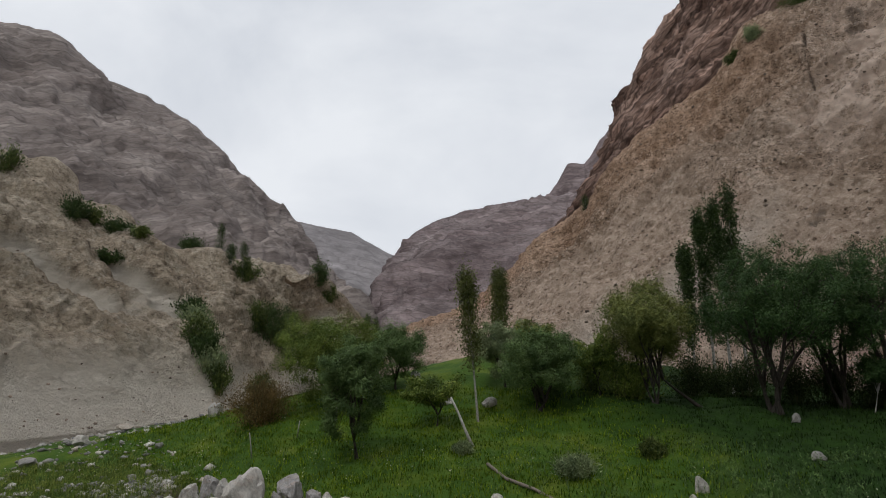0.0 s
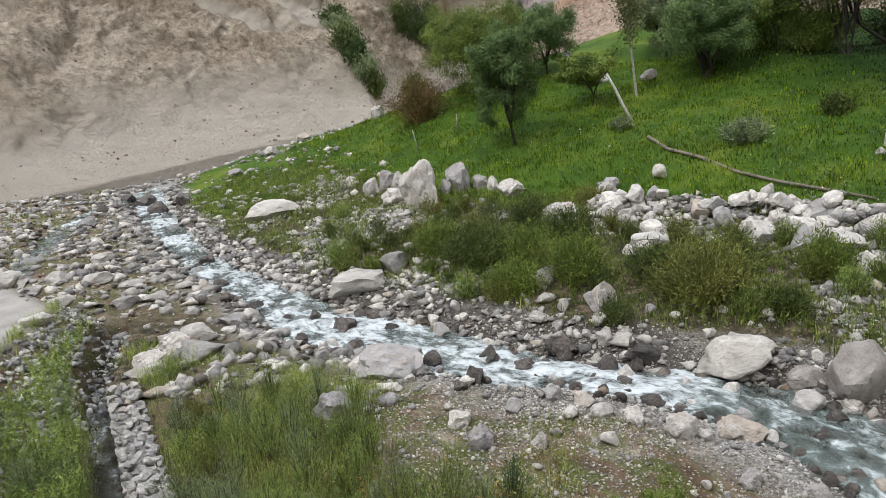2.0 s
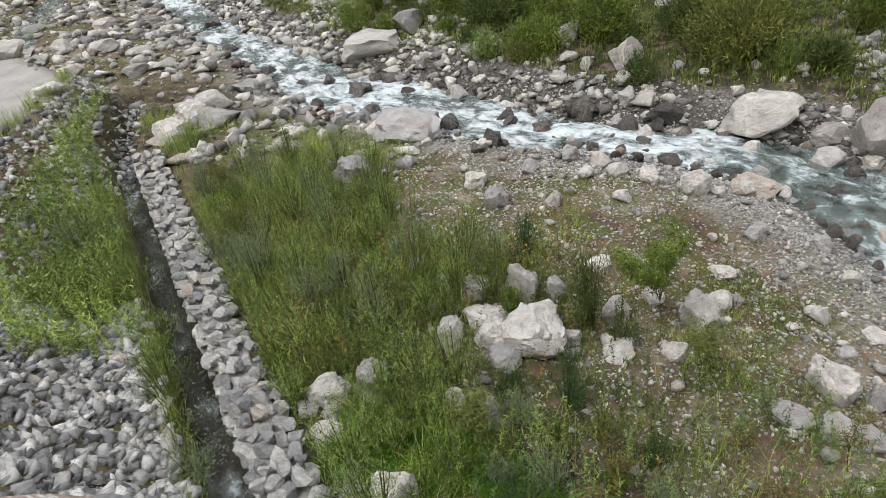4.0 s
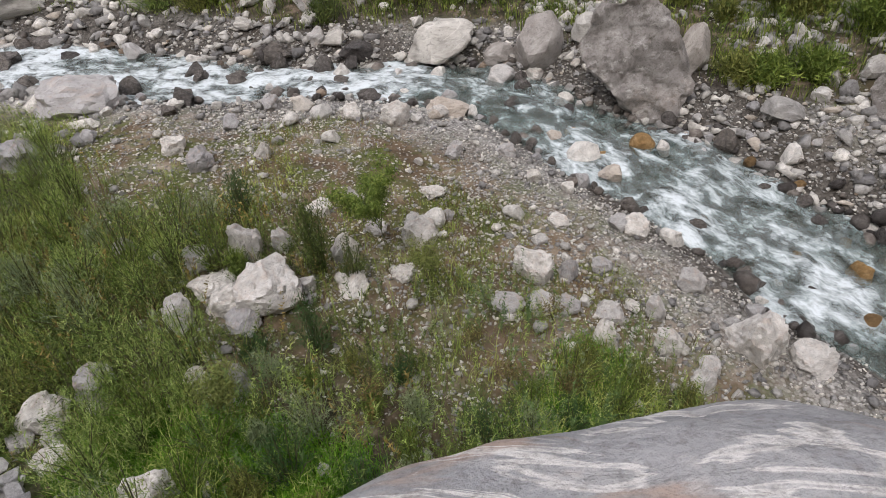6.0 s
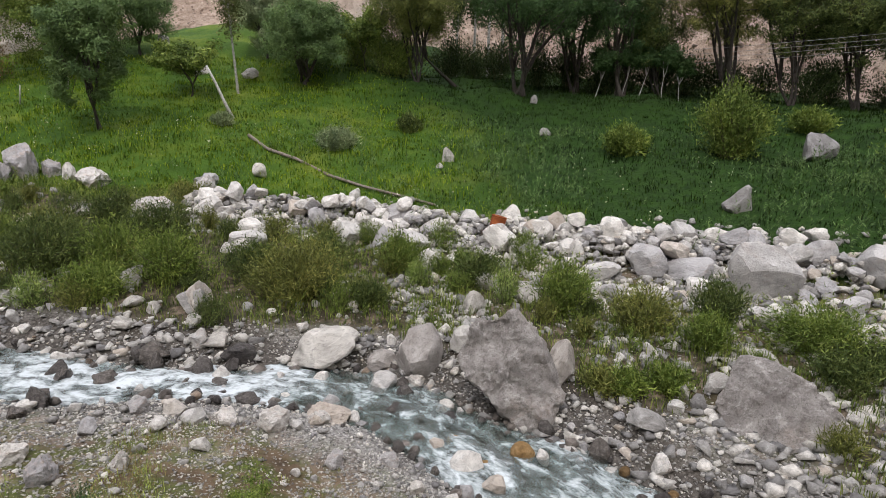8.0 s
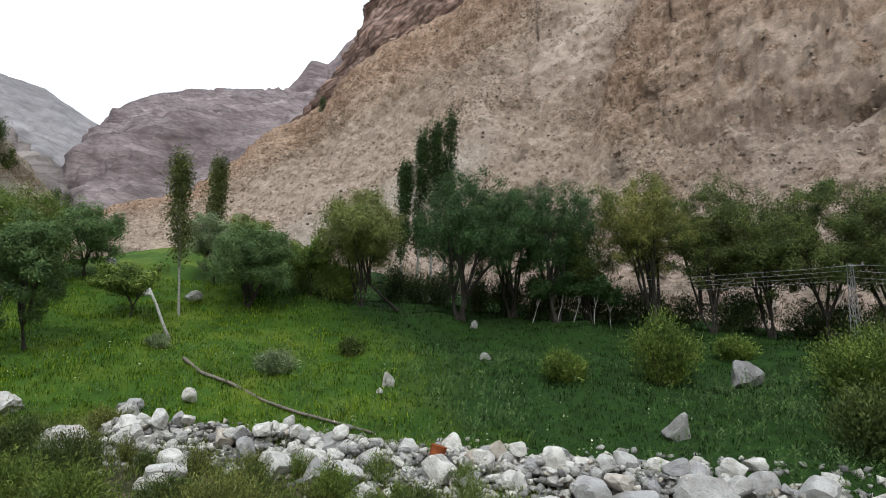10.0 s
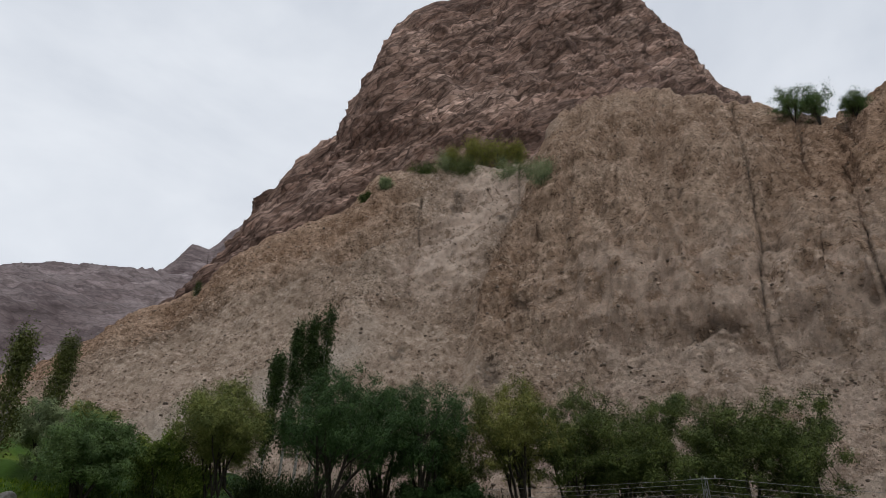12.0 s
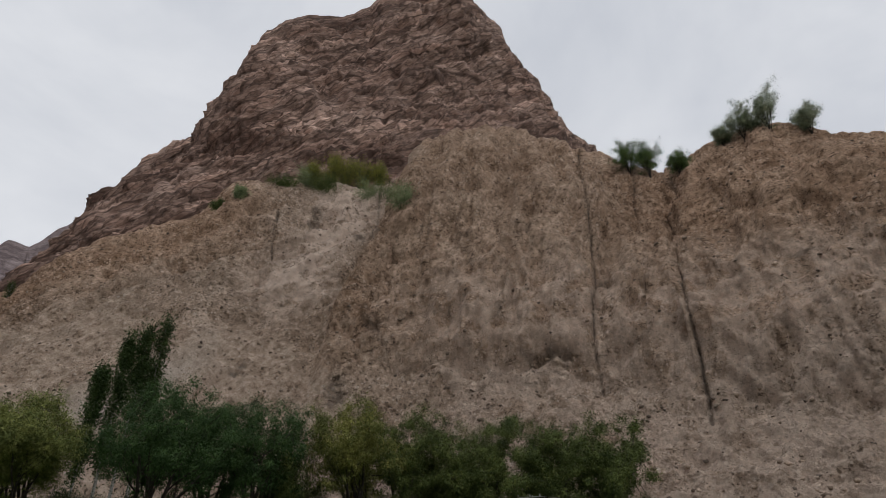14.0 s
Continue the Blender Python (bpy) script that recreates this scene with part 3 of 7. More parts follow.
def massif(name, rows, mat, n_az, n_up, rough, scale, label, category, seed=0, stretch=1.0, gullies=(), scree=None, ledge=None, grain=(1.0, 8.0), flute=None, crest=0.6, shear=0.0, hollows=()):
    """rows: lists of (bearing, elevation, distance) seen from the outcrop, from the foot up to the crest and down behind it."""
    lo, hi, top = rows[0][0][0], rows[0][-1][0], len(rows) - 2
    az = np.linspace(lo, hi, n_az)
    curves = []
    for row in rows:
        p = np.array(row)
        el, dist = np.interp(az, p[:, 0], p[:, 1]), np.interp(az, p[:, 0], p[:, 2])
        curves.append(np.stack([dist * np.sin(np.radians(az)), dist * np.cos(np.radians(az)), 6.8 + dist * np.tan(np.radians(el))], -1))
    curves = np.array(curves)
    pos = np.linspace(0, len(rows) - 1, n_up)
    k = np.minimum(pos.astype(int), len(rows) - 2)
    f = (pos - k)[:, None, None]
    v = curves[k] * (1 - f) + curves[k + 1] * f
    du = np.gradient(v, axis=1)
    dv = np.gradient(v, axis=0)
    nor = np.cross(du, dv)
    nor /= np.linalg.norm(nor, axis=-1, keepdims=True) + 1e-9
    for _ in range(40):
        nor[1:-1] = 0.25 * nor[:-2] + 0.5 * nor[1:-1] + 0.25 * nor[2:]
    X, Y, Z = v[..., 0], v[..., 1], v[..., 2]
    x, y, z = X / scale, Y / scale, Z / scale
    off = rough * (fbm(x + seed, y, z * stretch, 4, 0.5) + 0.45 * (1 - 2 * np.abs(fbm(x * 1.9 + seed, y * 1.9, z * stretch * 0.9 + 5, 4, 0.55))))
    g = grain[1]
    rugged = fbm(X / g + seed, Y / g, Z / g * 0.8, 6, 0.72)
    off = off + grain[0] * (rugged + 0.5 * (1 - 2.4 * np.abs(fbm(X / g * 0.8, Y / g * 0.8 + seed, Z / g * 0.5, 5, 0.65))))
    el = np.degrees(np.arctan2(Z - 6.8, np.hypot(X, Y)))
    fan, calm, side = np.zeros(off.shape), np.zeros(off.shape), None
    if flute:
        k = np.interp(az, [38, 48, 58, 70], [0.65, 0.6, 0.2, 0.0])[None, :] if name == "cliff_right" else shear
        aim = radians(50 if name == "cliff_right" else -30)
        run = fbm((X - math.cos(aim) * k * Z) / flute[1], (Y + math.sin(aim) * k * Z) / flute[1], Z / (flute[1] * 7) + seed, *((4, 0.42) if name == "cliff_left" else (5, 0.6)))
        off = off + flute[0] * (0.5 - 2.2 * np.abs(run)) * np.clip((pos[:, None] - flute[2]) / 0.4, 0.12, 1)
        if name == "cliff_left":
            fan = np.clip((np.abs(run) - 0.20) / 0.03, 0, 1) * np.clip((1.75 - pos[:, None] + 0.5 * fbm(x * 2, y * 2, z * 2, 3)) / 0.15, 0, 1)
            fan = np.maximum(fan, np.clip((0.55 - pos[:, None] + 0.5 * fbm(x * 1.5, y * 1.5, 2, 3)) / 0.35, 0, 1))
            calm = np.clip((0.95 - pos[:, None] + 0.3 * fbm(x * 1.5, y * 1.5, 2, 3)) / 0.8, 0, 1)
            off = off * (1 - 0.7 * calm) - 0.4 * fan
    if name == "cliff_right":
        fan = np.clip(1.15 - np.abs(el - (0.55 * (az[None, :] - 12) + 5.8) + 1.6 * fbm(x * 2.2, y * 2.2, z * 2.2, 4)) / 2.4, 0, 1) * np.clip((az[None, :] - 9) / 3, 0, 1) * np.clip((31 - az[None, :]) / 5, 0, 1) * 0.8
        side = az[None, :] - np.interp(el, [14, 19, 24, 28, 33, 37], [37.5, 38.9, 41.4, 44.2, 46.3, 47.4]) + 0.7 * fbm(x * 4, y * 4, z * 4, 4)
        step = np.clip(side / 1.6, 0, 1)
        off = off + 4.0 * step * step * (3 - 2 * step) * np.clip((el - 10) / 6, 0, 1) * np.clip((1.97 - pos[:, None]) / 0.35, 0, 1)
    if ledge:
        amp, period, dip = ledge
        for part_amp, part_period in ((1.0, 1.0), (0.55, 0.43), (0.3, 0.19)):
            b = (X * dip[0] + Y * dip[1] + Z + period * 0.9 * fbm(x * 2.1, y * 2.1, z * 2.1 + seed, 4)) / (period * part_period)
            saw = b % 1
            off = off + (1 - 0.9 * np.maximum(0.7 * fan, calm)) * amp * part_amp * (np.minimum(saw * 1.25, (1 - saw) * 5) - 0.45) * (0.55 + 0.8 * fbm(x * 3 * part_period + 7, y * 3, z * 3, 3))
    fade = (np.minimum(1, pos / 0.25) * (1 - crest * np.clip(1 - np.abs(pos - top) / 0.3, 0, 1)))[:, None]
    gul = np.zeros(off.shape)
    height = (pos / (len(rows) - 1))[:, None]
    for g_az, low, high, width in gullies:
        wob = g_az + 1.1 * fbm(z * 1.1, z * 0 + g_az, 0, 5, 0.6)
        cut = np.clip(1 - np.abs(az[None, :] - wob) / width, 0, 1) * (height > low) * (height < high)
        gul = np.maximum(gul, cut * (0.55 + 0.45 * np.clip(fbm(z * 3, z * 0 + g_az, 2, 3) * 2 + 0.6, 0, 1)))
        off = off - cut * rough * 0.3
    # each hollow is slightly sunk, its shade painted as a dark blot
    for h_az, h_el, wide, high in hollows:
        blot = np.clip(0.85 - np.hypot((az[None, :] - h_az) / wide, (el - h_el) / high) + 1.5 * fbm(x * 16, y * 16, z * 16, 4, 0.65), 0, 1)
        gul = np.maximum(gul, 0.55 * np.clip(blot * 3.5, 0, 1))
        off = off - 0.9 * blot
    v = v + nor * (off * fade)[..., None]
    SURFACES[name] = (v, pos)
    skirt = v[:1] * (0.985, 0.985, 1) - np.array([0, 0, 14.0])
    v = np.concatenate([skirt, v])
    me = fast_mesh(name, v.reshape(-1, 3), grid_faces(n_up + 1, n_az), mat, False)
    put_attr(me, "recess_dark", np.concatenate([gul[:1], gul]) * 0.9)
    s = np.zeros(off.shape) if scree is None else np.clip((np.interp(az, [0, 30, 40, 52, 60], [scree[0], scree[0], scree[1], scree[2], scree[2]])[None, :] - pos[:, None] + 0.5 * fbm(x * 1.2, y * 1.2, 3, 4)) / 0.15, 0, 1)
    wide_az = az[None, :] + 2.5 * fbm(x * 1.5, y * 1.5, z * 1.5 + 2, 4)
    brown, pale_zone = np.zeros(off.shape), np.zeros(off.shape)
    if side is not None:
        brown = np.clip(side / 0.7, 0, 1) * 0.6 * np.clip((el - 13) / 4, 0, 1) + np.clip((wide_az - 66) / 8, 0, 1) * 0.5 * np.clip((el - 21) / 6, 0, 1)
        brown = np.clip(brown + 0.9 * np.clip((34 - az[None, :]) / 6, 0, 1) * np.clip((pos[:, None] - 1.25) / 0.3, 0, 1), 0, 1)
        # pale scar by the buttress edge; the lower right face is lightened too
        pale_zone = np.clip(1.2 - np.abs(side + 5 + 2 * fbm(x * 3, y * 3, z * 3, 4)) / 4.5, 0, 1) * np.clip((el - 18) / 5, 0, 1)
        pale_zone = np.maximum(pale_zone, 0.5 * np.clip((25 - el + 4 * fbm(x * 2, y * 2, z * 2 + 5, 4)) / 6, 0, 1) * np.clip((wide_az - 44) / 8, 0, 1))
    put_attr(me, "fan", np.concatenate([fan[:1], fan]))
    put_attr(me, "brown", np.concatenate([brown[:1], brown]))
    put_attr(me, "pale_zone", np.concatenate([pale_zone[:1], pale_zone]))
    put_attr(me, "scree", np.concatenate([s[:1], s]))
    return tagged(new(name, me), label, category, kind="structure")


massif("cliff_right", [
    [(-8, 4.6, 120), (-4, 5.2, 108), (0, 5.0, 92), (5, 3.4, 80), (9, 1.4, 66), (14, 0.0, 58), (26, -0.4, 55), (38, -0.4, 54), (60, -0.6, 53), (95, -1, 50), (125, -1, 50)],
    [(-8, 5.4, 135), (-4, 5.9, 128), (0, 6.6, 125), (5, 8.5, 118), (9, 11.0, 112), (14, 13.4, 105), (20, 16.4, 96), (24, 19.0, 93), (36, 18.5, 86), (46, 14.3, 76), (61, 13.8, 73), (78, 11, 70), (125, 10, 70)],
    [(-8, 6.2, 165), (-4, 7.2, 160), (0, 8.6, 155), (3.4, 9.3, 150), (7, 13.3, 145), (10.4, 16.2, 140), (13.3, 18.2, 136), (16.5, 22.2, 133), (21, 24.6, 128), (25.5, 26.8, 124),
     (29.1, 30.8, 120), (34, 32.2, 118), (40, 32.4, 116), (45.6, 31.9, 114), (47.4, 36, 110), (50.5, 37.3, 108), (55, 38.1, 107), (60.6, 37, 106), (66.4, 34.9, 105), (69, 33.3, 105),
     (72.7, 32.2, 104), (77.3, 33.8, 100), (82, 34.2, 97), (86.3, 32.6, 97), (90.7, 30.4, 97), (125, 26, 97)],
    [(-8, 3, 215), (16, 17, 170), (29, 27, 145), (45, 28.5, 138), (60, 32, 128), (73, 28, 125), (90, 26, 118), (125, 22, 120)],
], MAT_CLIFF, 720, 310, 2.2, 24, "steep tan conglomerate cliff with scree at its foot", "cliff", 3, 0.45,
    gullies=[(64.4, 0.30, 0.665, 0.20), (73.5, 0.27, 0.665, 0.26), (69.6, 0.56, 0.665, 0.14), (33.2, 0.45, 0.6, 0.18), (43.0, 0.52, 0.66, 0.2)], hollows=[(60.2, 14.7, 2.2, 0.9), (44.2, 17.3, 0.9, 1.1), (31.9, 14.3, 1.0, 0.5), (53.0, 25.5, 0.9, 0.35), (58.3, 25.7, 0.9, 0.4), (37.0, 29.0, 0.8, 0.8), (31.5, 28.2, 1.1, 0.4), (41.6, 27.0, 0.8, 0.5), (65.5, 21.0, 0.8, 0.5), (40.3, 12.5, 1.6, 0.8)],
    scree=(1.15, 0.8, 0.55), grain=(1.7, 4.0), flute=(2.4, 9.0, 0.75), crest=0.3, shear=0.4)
massif("rocky_peak", [
    [(8, 8, 175), (20, 15, 150), (40, 24, 140), (62, 26, 135), (80, 24, 140)],
    [(8, 12, 240), (16.4, 21.5, 205), (22, 27, 190), (35, 36, 180), (48, 38, 178), (60, 34, 180), (68, 30, 185), (80, 24, 200)],
    [(8, 13, 300), (14, 16.8, 290), (16.5, 21.8, 280), (17.6, 24.8, 270), (18.9, 27.6, 262), (20.3, 31.2, 255), (22.4, 33.0, 248), (24.1, 34.0, 242), (25.3, 36.8, 240), (26.5, 40.0, 236), (28.7, 44.1, 232), (30.5, 45.2, 231), (32.9, 46.2, 230),
     (36.5, 46.6, 230), (40.2, 47.9, 230), (42.5, 49.6, 230), (45, 50.5, 230), (50, 50.4, 230), (53.1, 48.6, 230), (55.9, 46.8, 230), (58.4, 43.0, 232), (59.7, 42.2, 233), (62.2, 38.5, 236), (65.2, 35.0, 242), (72, 28, 250), (80, 22, 260)],
    [(8, 5, 420), (30, 15, 380), (48, 20, 360), (80, 8, 380)],
], MAT_PEAK, 400, 290, 6.0, 40, "dark brown jagged rock peak above the cliff", "mountain", 11, 1.2, ledge=(6.0, 11.0, (-0.44, 0.37)), grain=(3.4, 7.0), crest=0.72)
massif("ridge_middle", [
    [(-8, 4, 260), (-6, 6, 250), (0, 7, 235), (12, 8, 230), (22, 10, 240)],
    [(-8, 4.6, 330), (-5.9, 7.4, 330), (-5.2, 11.4, 360), (-1, 13.8, 370), (8, 15.5, 370), (22, 18, 380)],
    [(-8, 5, 520), (-5.9, 7.4, 520), (-5.4, 11.4, 520), (-4, 14.2, 520), (-2.6, 16.6, 530), (-0.8, 17.5, 540), (4.4, 19, 560), (10.2, 19.3, 580), (15, 19.5, 600), (22, 20, 620)],
    [(-8, 2, 760), (0, 10, 780), (22, 12, 800)],
], MAT_RIDGE, 240, 120, 13.0, 90, "purple-grey layered rock ridge across the valley", "mountain", 21, 1.2, ledge=(4.5, 26.0, (0.25, 0.1)), grain=(7.0, 26.0))
massif("ridge_behind", [
    [(4, 8, 640), (24, 10, 640)],
    [(4, 15, 800), (9, 18.4, 820), (10.6, 20.2, 830), (12, 22.2, 840), (13.6, 22.0, 850), (15.8, 24.5, 860), (18, 26.2, 870), (24, 30, 880)],
    [(4, 8, 1100), (24, 18, 1100)],
], MAT_RIDGE, 160, 120, 14.0, 110, "farther purple-grey rock ridge", "mountain", 31, 1.4, ledge=(5.0, 40.0, (0.2, 0.1)), grain=(13.0, 50.0))
massif("mountain_left", [
    [(-95, 9, 220), (-60, 9, 220), (-37, 9, 215), (-20, 8, 230), (-9, 7, 250), (-6, 5, 260)],
    [(-95, 20, 360), (-60, 20, 360), (-37, 19, 350), (-23, 16, 350), (-13, 12.5, 350), (-9, 9.5, 340), (-6, 6, 330)],
    [(-95, 30, 540), (-70, 31, 530), (-52, 29, 520), (-38.8, 28.4, 510), (-35, 28.6, 505), (-30.8, 26, 500), (-26.1, 25, 500), (-23.2, 24.1, 490), (-18.7, 20.6, 480), (-16, 18.2, 470),
     (-13.4, 16.8, 460), (-11.1, 13.3, 450), (-9.5, 10.6, 440), (-8, 7.5, 430), (-6, 5, 420)],
    [(-95, 14, 900), (-40, 14, 900), (-6, 3, 700)],
], MAT_FAR_LEFT, 340, 170, 15.0, 85, "bare grey-brown mountain flank", "mountain", 41, 0.9, ledge=(3.2, 22.0, (-0.3, 0.1)), grain=(9.0, 20.0), flute=(5.0, 70.0, 0.0), crest=0.72)
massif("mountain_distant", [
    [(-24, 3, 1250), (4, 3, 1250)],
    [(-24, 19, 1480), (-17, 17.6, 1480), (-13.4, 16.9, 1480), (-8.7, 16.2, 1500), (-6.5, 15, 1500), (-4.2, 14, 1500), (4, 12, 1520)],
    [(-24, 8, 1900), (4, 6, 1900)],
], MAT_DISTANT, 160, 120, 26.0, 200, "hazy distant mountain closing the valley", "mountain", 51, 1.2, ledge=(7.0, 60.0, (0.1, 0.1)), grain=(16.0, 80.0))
massif("cliff_left", [
    [(-110, -5, 48), (-75, -4.2, 50), (-60, -3.6, 52), (-52, -3.2, 54), (-44.4, -2.8, 58), (-35.5, -1.7, 63), (-25.8, -0.6, 71), (-19.8, 0.3, 77), (-13, 3, 100), (-8, 4.6, 125), (-5, 4.6, 140)],
    [(-110, 9, 70), (-75, 9.5, 72), (-60, 9.5, 75), (-44, 8.8, 82), (-35, 8.0, 85), (-25, 7.0, 90), (-20, 6.2, 93), (-13, 7.0, 114), (-8, 6.5, 135), (-5, 4.8, 150)],
    [(-110, 22, 105), (-75, 22, 108), (-55, 21, 112), (-42, 18.7, 113), (-37, 18.5, 112), (-34, 18.7, 112), (-32.4, 16.4, 109), (-29.9, 15.4, 109), (-26.5, 15.2, 109), (-23.3, 13.9, 108), (-20.4, 13.4, 108),
     (-18, 12.2, 110), (-15.6, 12.8, 116), (-11.6, 12.5, 126), (-9.5, 10.3, 136), (-8.4, 8.8, 142), (-7, 6.5, 150), (-5, 4.8, 160)],
    [(-110, 18, 190), (-60, 18, 190), (-37, 15, 180), (-20, 10, 180), (-8, 4, 210), (-5, 3, 220)],
], MAT_CLIFF_LEFT, 520, 220, 1.7, 20, "eroded tan clay cliff with scree fans above the stream", "cliff", 61, 0.5, scree=(0.3, 0.3, 0.3), grain=(1.25, 4.5), flute=(6.0, 19.0, 0.15), crest=0.3, shear=-0.9, ledge=(2.2, 13.0, (0.62, 0.32)))

# unseen slope, added to hold back low sky light from behind
massif("slope_behind", [
    [(112, -9, 15), (135, -8, 13), (180, -7, 13), (220, -7, 14), (248, -7, 22)],
    [(112, 20, 36), (135, 24, 34), (180, 26, 32), (220, 25, 34), (248, 22, 44)],
    [(112, 33, 100), (135, 37, 96), (180, 39, 92), (220, 38, 96), (248, 34, 105)],
    [(112, 20, 170), (180, 24, 160), (248, 20, 175)],
], MAT_CLIFF_LEFT, 150, 70, 1.6, 20, "unseen tan clay slope added behind the road to block sky light", "cliff", 71, 0.5, grain=(1.0, 5.0))


def surf_at(name, az, el):
    """The place on a mountain's face that is seen on a bearing and elevation."""
    v, pos = SURFACES[name]
    d = np.hypot(v[..., 0], v[..., 1])
    off = (np.degrees(np.arctan2(v[..., 0], v[..., 1])) - az) ** 2 + (np.degrees(np.arctan2(v[..., 2] - 6.8, d)) - el) ** 2 + (pos[:, None] > 2.05) * 99
    return v.reshape(-1, 3)[np.argmin(off)]


# ---- water ----
def water_material(name, shallow, deep_water):
    """Clear greenish water; foam drawn out along the flow."""
    m = Nodes(name, 0.06)
    flow = m.t.nodes.new("ShaderNodeCombineXYZ")
    m.t.links.new(m.attr("along"), flow.inputs[0])
    m.t.links.new(m.attr("across"), flow.inputs[1])
    fl = m.t.nodes.new("ShaderNodeMapping")
    fl.inputs["Scale"].default_value = (1.1, 1.7, 1.0)
    m.t.links.new(flow.outputs[0], fl.inputs["Vector"])
    v = m.pos()
    n = m.noise(fl.outputs["Vector"], 1.6, 5, 0.58, 0.5)
    fine = m.noise(fl.outputs["Vector"], 5.0, 8, 0.70, 0.6)
    f = m.math("ADD", m.math("MULTIPLY", n, 0.6), m.math("MULTIPLY", fine, 0.4))
    f = m.math("ADD", f, m.math("MULTIPLY", m.attr("foam"), 0.25))
    foam = m.ramp(f, (0.55, (0.0,)), (0.66, (0.30,)), (0.79, (0.92,)))
    deep = m.ramp(n, (0.35, deep_water), (0.6, shallow))
    m.color(m.mix(foam, deep, (0.66, 0.71, 0.735)))
    m.put(m.b.inputs["Roughness"], m.math("ADD", m.math("MULTIPLY", foam, 0.5), 0.08))
    m.b.inputs["Specular IOR Level"].default_value = 0.5
    m.b.inputs["IOR"].default_value = 1.33
    m.put(m.b.inputs["Alpha"], m.math("ADD", m.math("MULTIPLY", foam, 0.64), 0.36))
    nn = m.bump(n, 0.7, 0.16)
    m.bump(fine, 0.6, 0.05, nn)
    return m.mat


MAT_WATER = water_material("stream_water", (0.20, 0.28, 0.262), (0.055, 0.078, 0.068))
MAT_CANAL = water_material("canal_water", (0.10, 0.11, 0.095), (0.03, 0.034, 0.028))


def build_stream(name, line, label, spread, step, wave, white=1.0, level=None, mat=None):
    """A ribbon of running water along a line of (x, y, level, half width)."""
    pts = []
    for a, b in zip(line[:-1], line[1:]):
        n = max(2, int(np.hypot(*(b - a)[:2]) / step))
        pts += [a + (b - a) * k / n for k in range(n)]
    p = np.array(pts + [line[-1]])
    for _ in range(12):
        p[1:-1] = 0.25 * p[:-2] + 0.5 * p[1:-1] + 0.25 * p[2:]
    t = np.gradient(p[:, :2], axis=0)
    t /= np.linalg.norm(t, axis=1, keepdims=True)
    across = np.linspace(-1, 1, 27)
    x = p[:, 0, None] + t[:, 1, None] * across * (p[:, 3, None] + spread)
    y = p[:, 1, None] - t[:, 0, None] * across * (p[:, 3, None] + spread)
    s = np.concatenate([[0], np.cumsum(np.hypot(*np.diff(p[:, :2], axis=0).T))])[:, None]
    lump = fbm(x * 1.3, y * 1.3, 2, 4)
    z = p[:, 2, None] + wave * lump + 0.4 * wave * fbm(x * 4, y * 4, 5, 3) - 0.06 * across**2
    if level:
        z = z - p[:, 2, None] + level(x, y)
    rapid = np.clip(0.42 + 0.36 * np.clip((s - 35) / 7, 0, 1) + 0.9 * fbm(s * 0.45, s * 0, 4, 3), 0.15, 1) * (1 - 0.35 * across**2)
    me = fast_mesh(name, np.stack([x, y, z], -1).reshape(-1, 3), grid_faces(*x.shape), mat or MAT_WATER, True)
    put_attr(me, "along", np.broadcast_to(s, x.shape))
    put_attr(me, "across", across * (p[:, 3, None] + spread))
    put_attr(me, "foam", np.broadcast_to(white * np.clip(rapid + 0.75 * lump, 0, 1), x.shape))
    return tagged(new(name, me), label, "water", kind="structure")


build_stream("water_trickle", TRICKLE, "shallow side branch trickling among the stones", 0.15, 0.2, 0.08, 0.9)
build_stream("water_stream", RIVER[:-4], "clear mountain stream broken by white rapids", 0.25, 0.15, 0.10, 1.0, lambda x, y: river_at(x, y)[1])


# ---- builders of stones ----
def empty(name, x, y, z):
    ob = new(name)
    ob.location = (x, y, z)
    return ob


def under(child, parent):
    child.parent = parent
    return child


def part(name, me, parent, label=""):
    ob = new(name, me)
    ob.parent = parent
    return tagged(ob, label)


def chiselled(seed, level, cuts, rough, smooth=False, mat=None, deep=0.45):
    """A boulder within a unit box: a ball cut by planes, then worn."""
    rng = random.Random(seed)
    bm = bmesh.new()
    bmesh.ops.create_icosphere(bm, subdivisions=level, radius=1.0)
    planes = []
    for _ in range(cuts):
        n = Vector((rng.gauss(0, 1), rng.gauss(0, 1), rng.gauss(0, 0.8))).normalized()
        planes.append((n, rng.uniform(deep, 0.88)))
    for v in bm.verts:
        for n, c in planes:
            over = v.co.dot(n) - c
            if over > 0:
                v.co -= n * over * 0.97
        p = v.co * 1.7 + Vector((seed * 3.1, 0, 0))
        v.co *= 1 + rough * (noise.fractal(p, 0.9, 2.1, 5) + 0.5 * noise.fractal(p * 4.3, 0.8, 2.1, 3))
        if v.co.z < -0.55:
            v.co.z = -0.55 + (v.co.z + 0.55) * 0.3
    lo = [min(v.co[k] for v in bm.verts) for k in range(3)]
    hi = [max(v.co[k] for v in bm.verts) for k in range(3)]
    for v in bm.verts:
        v.co = Vector([(v.co[k] - lo[k]) / (hi[k] - lo[k]) - (0.5 if k < 2 else 0.0) for k in range(3)])
    me = bpy.data.meshes.new("boulder")
    bm.to_mesh(me)
    bm.free()
    if smooth or level >= 3:
        me.shade_smooth()
        if not smooth:
            me.set_sharp_from_angle(angle=radians(28))
    me.materials.append(mat or MAT_BOULDER)
    return me


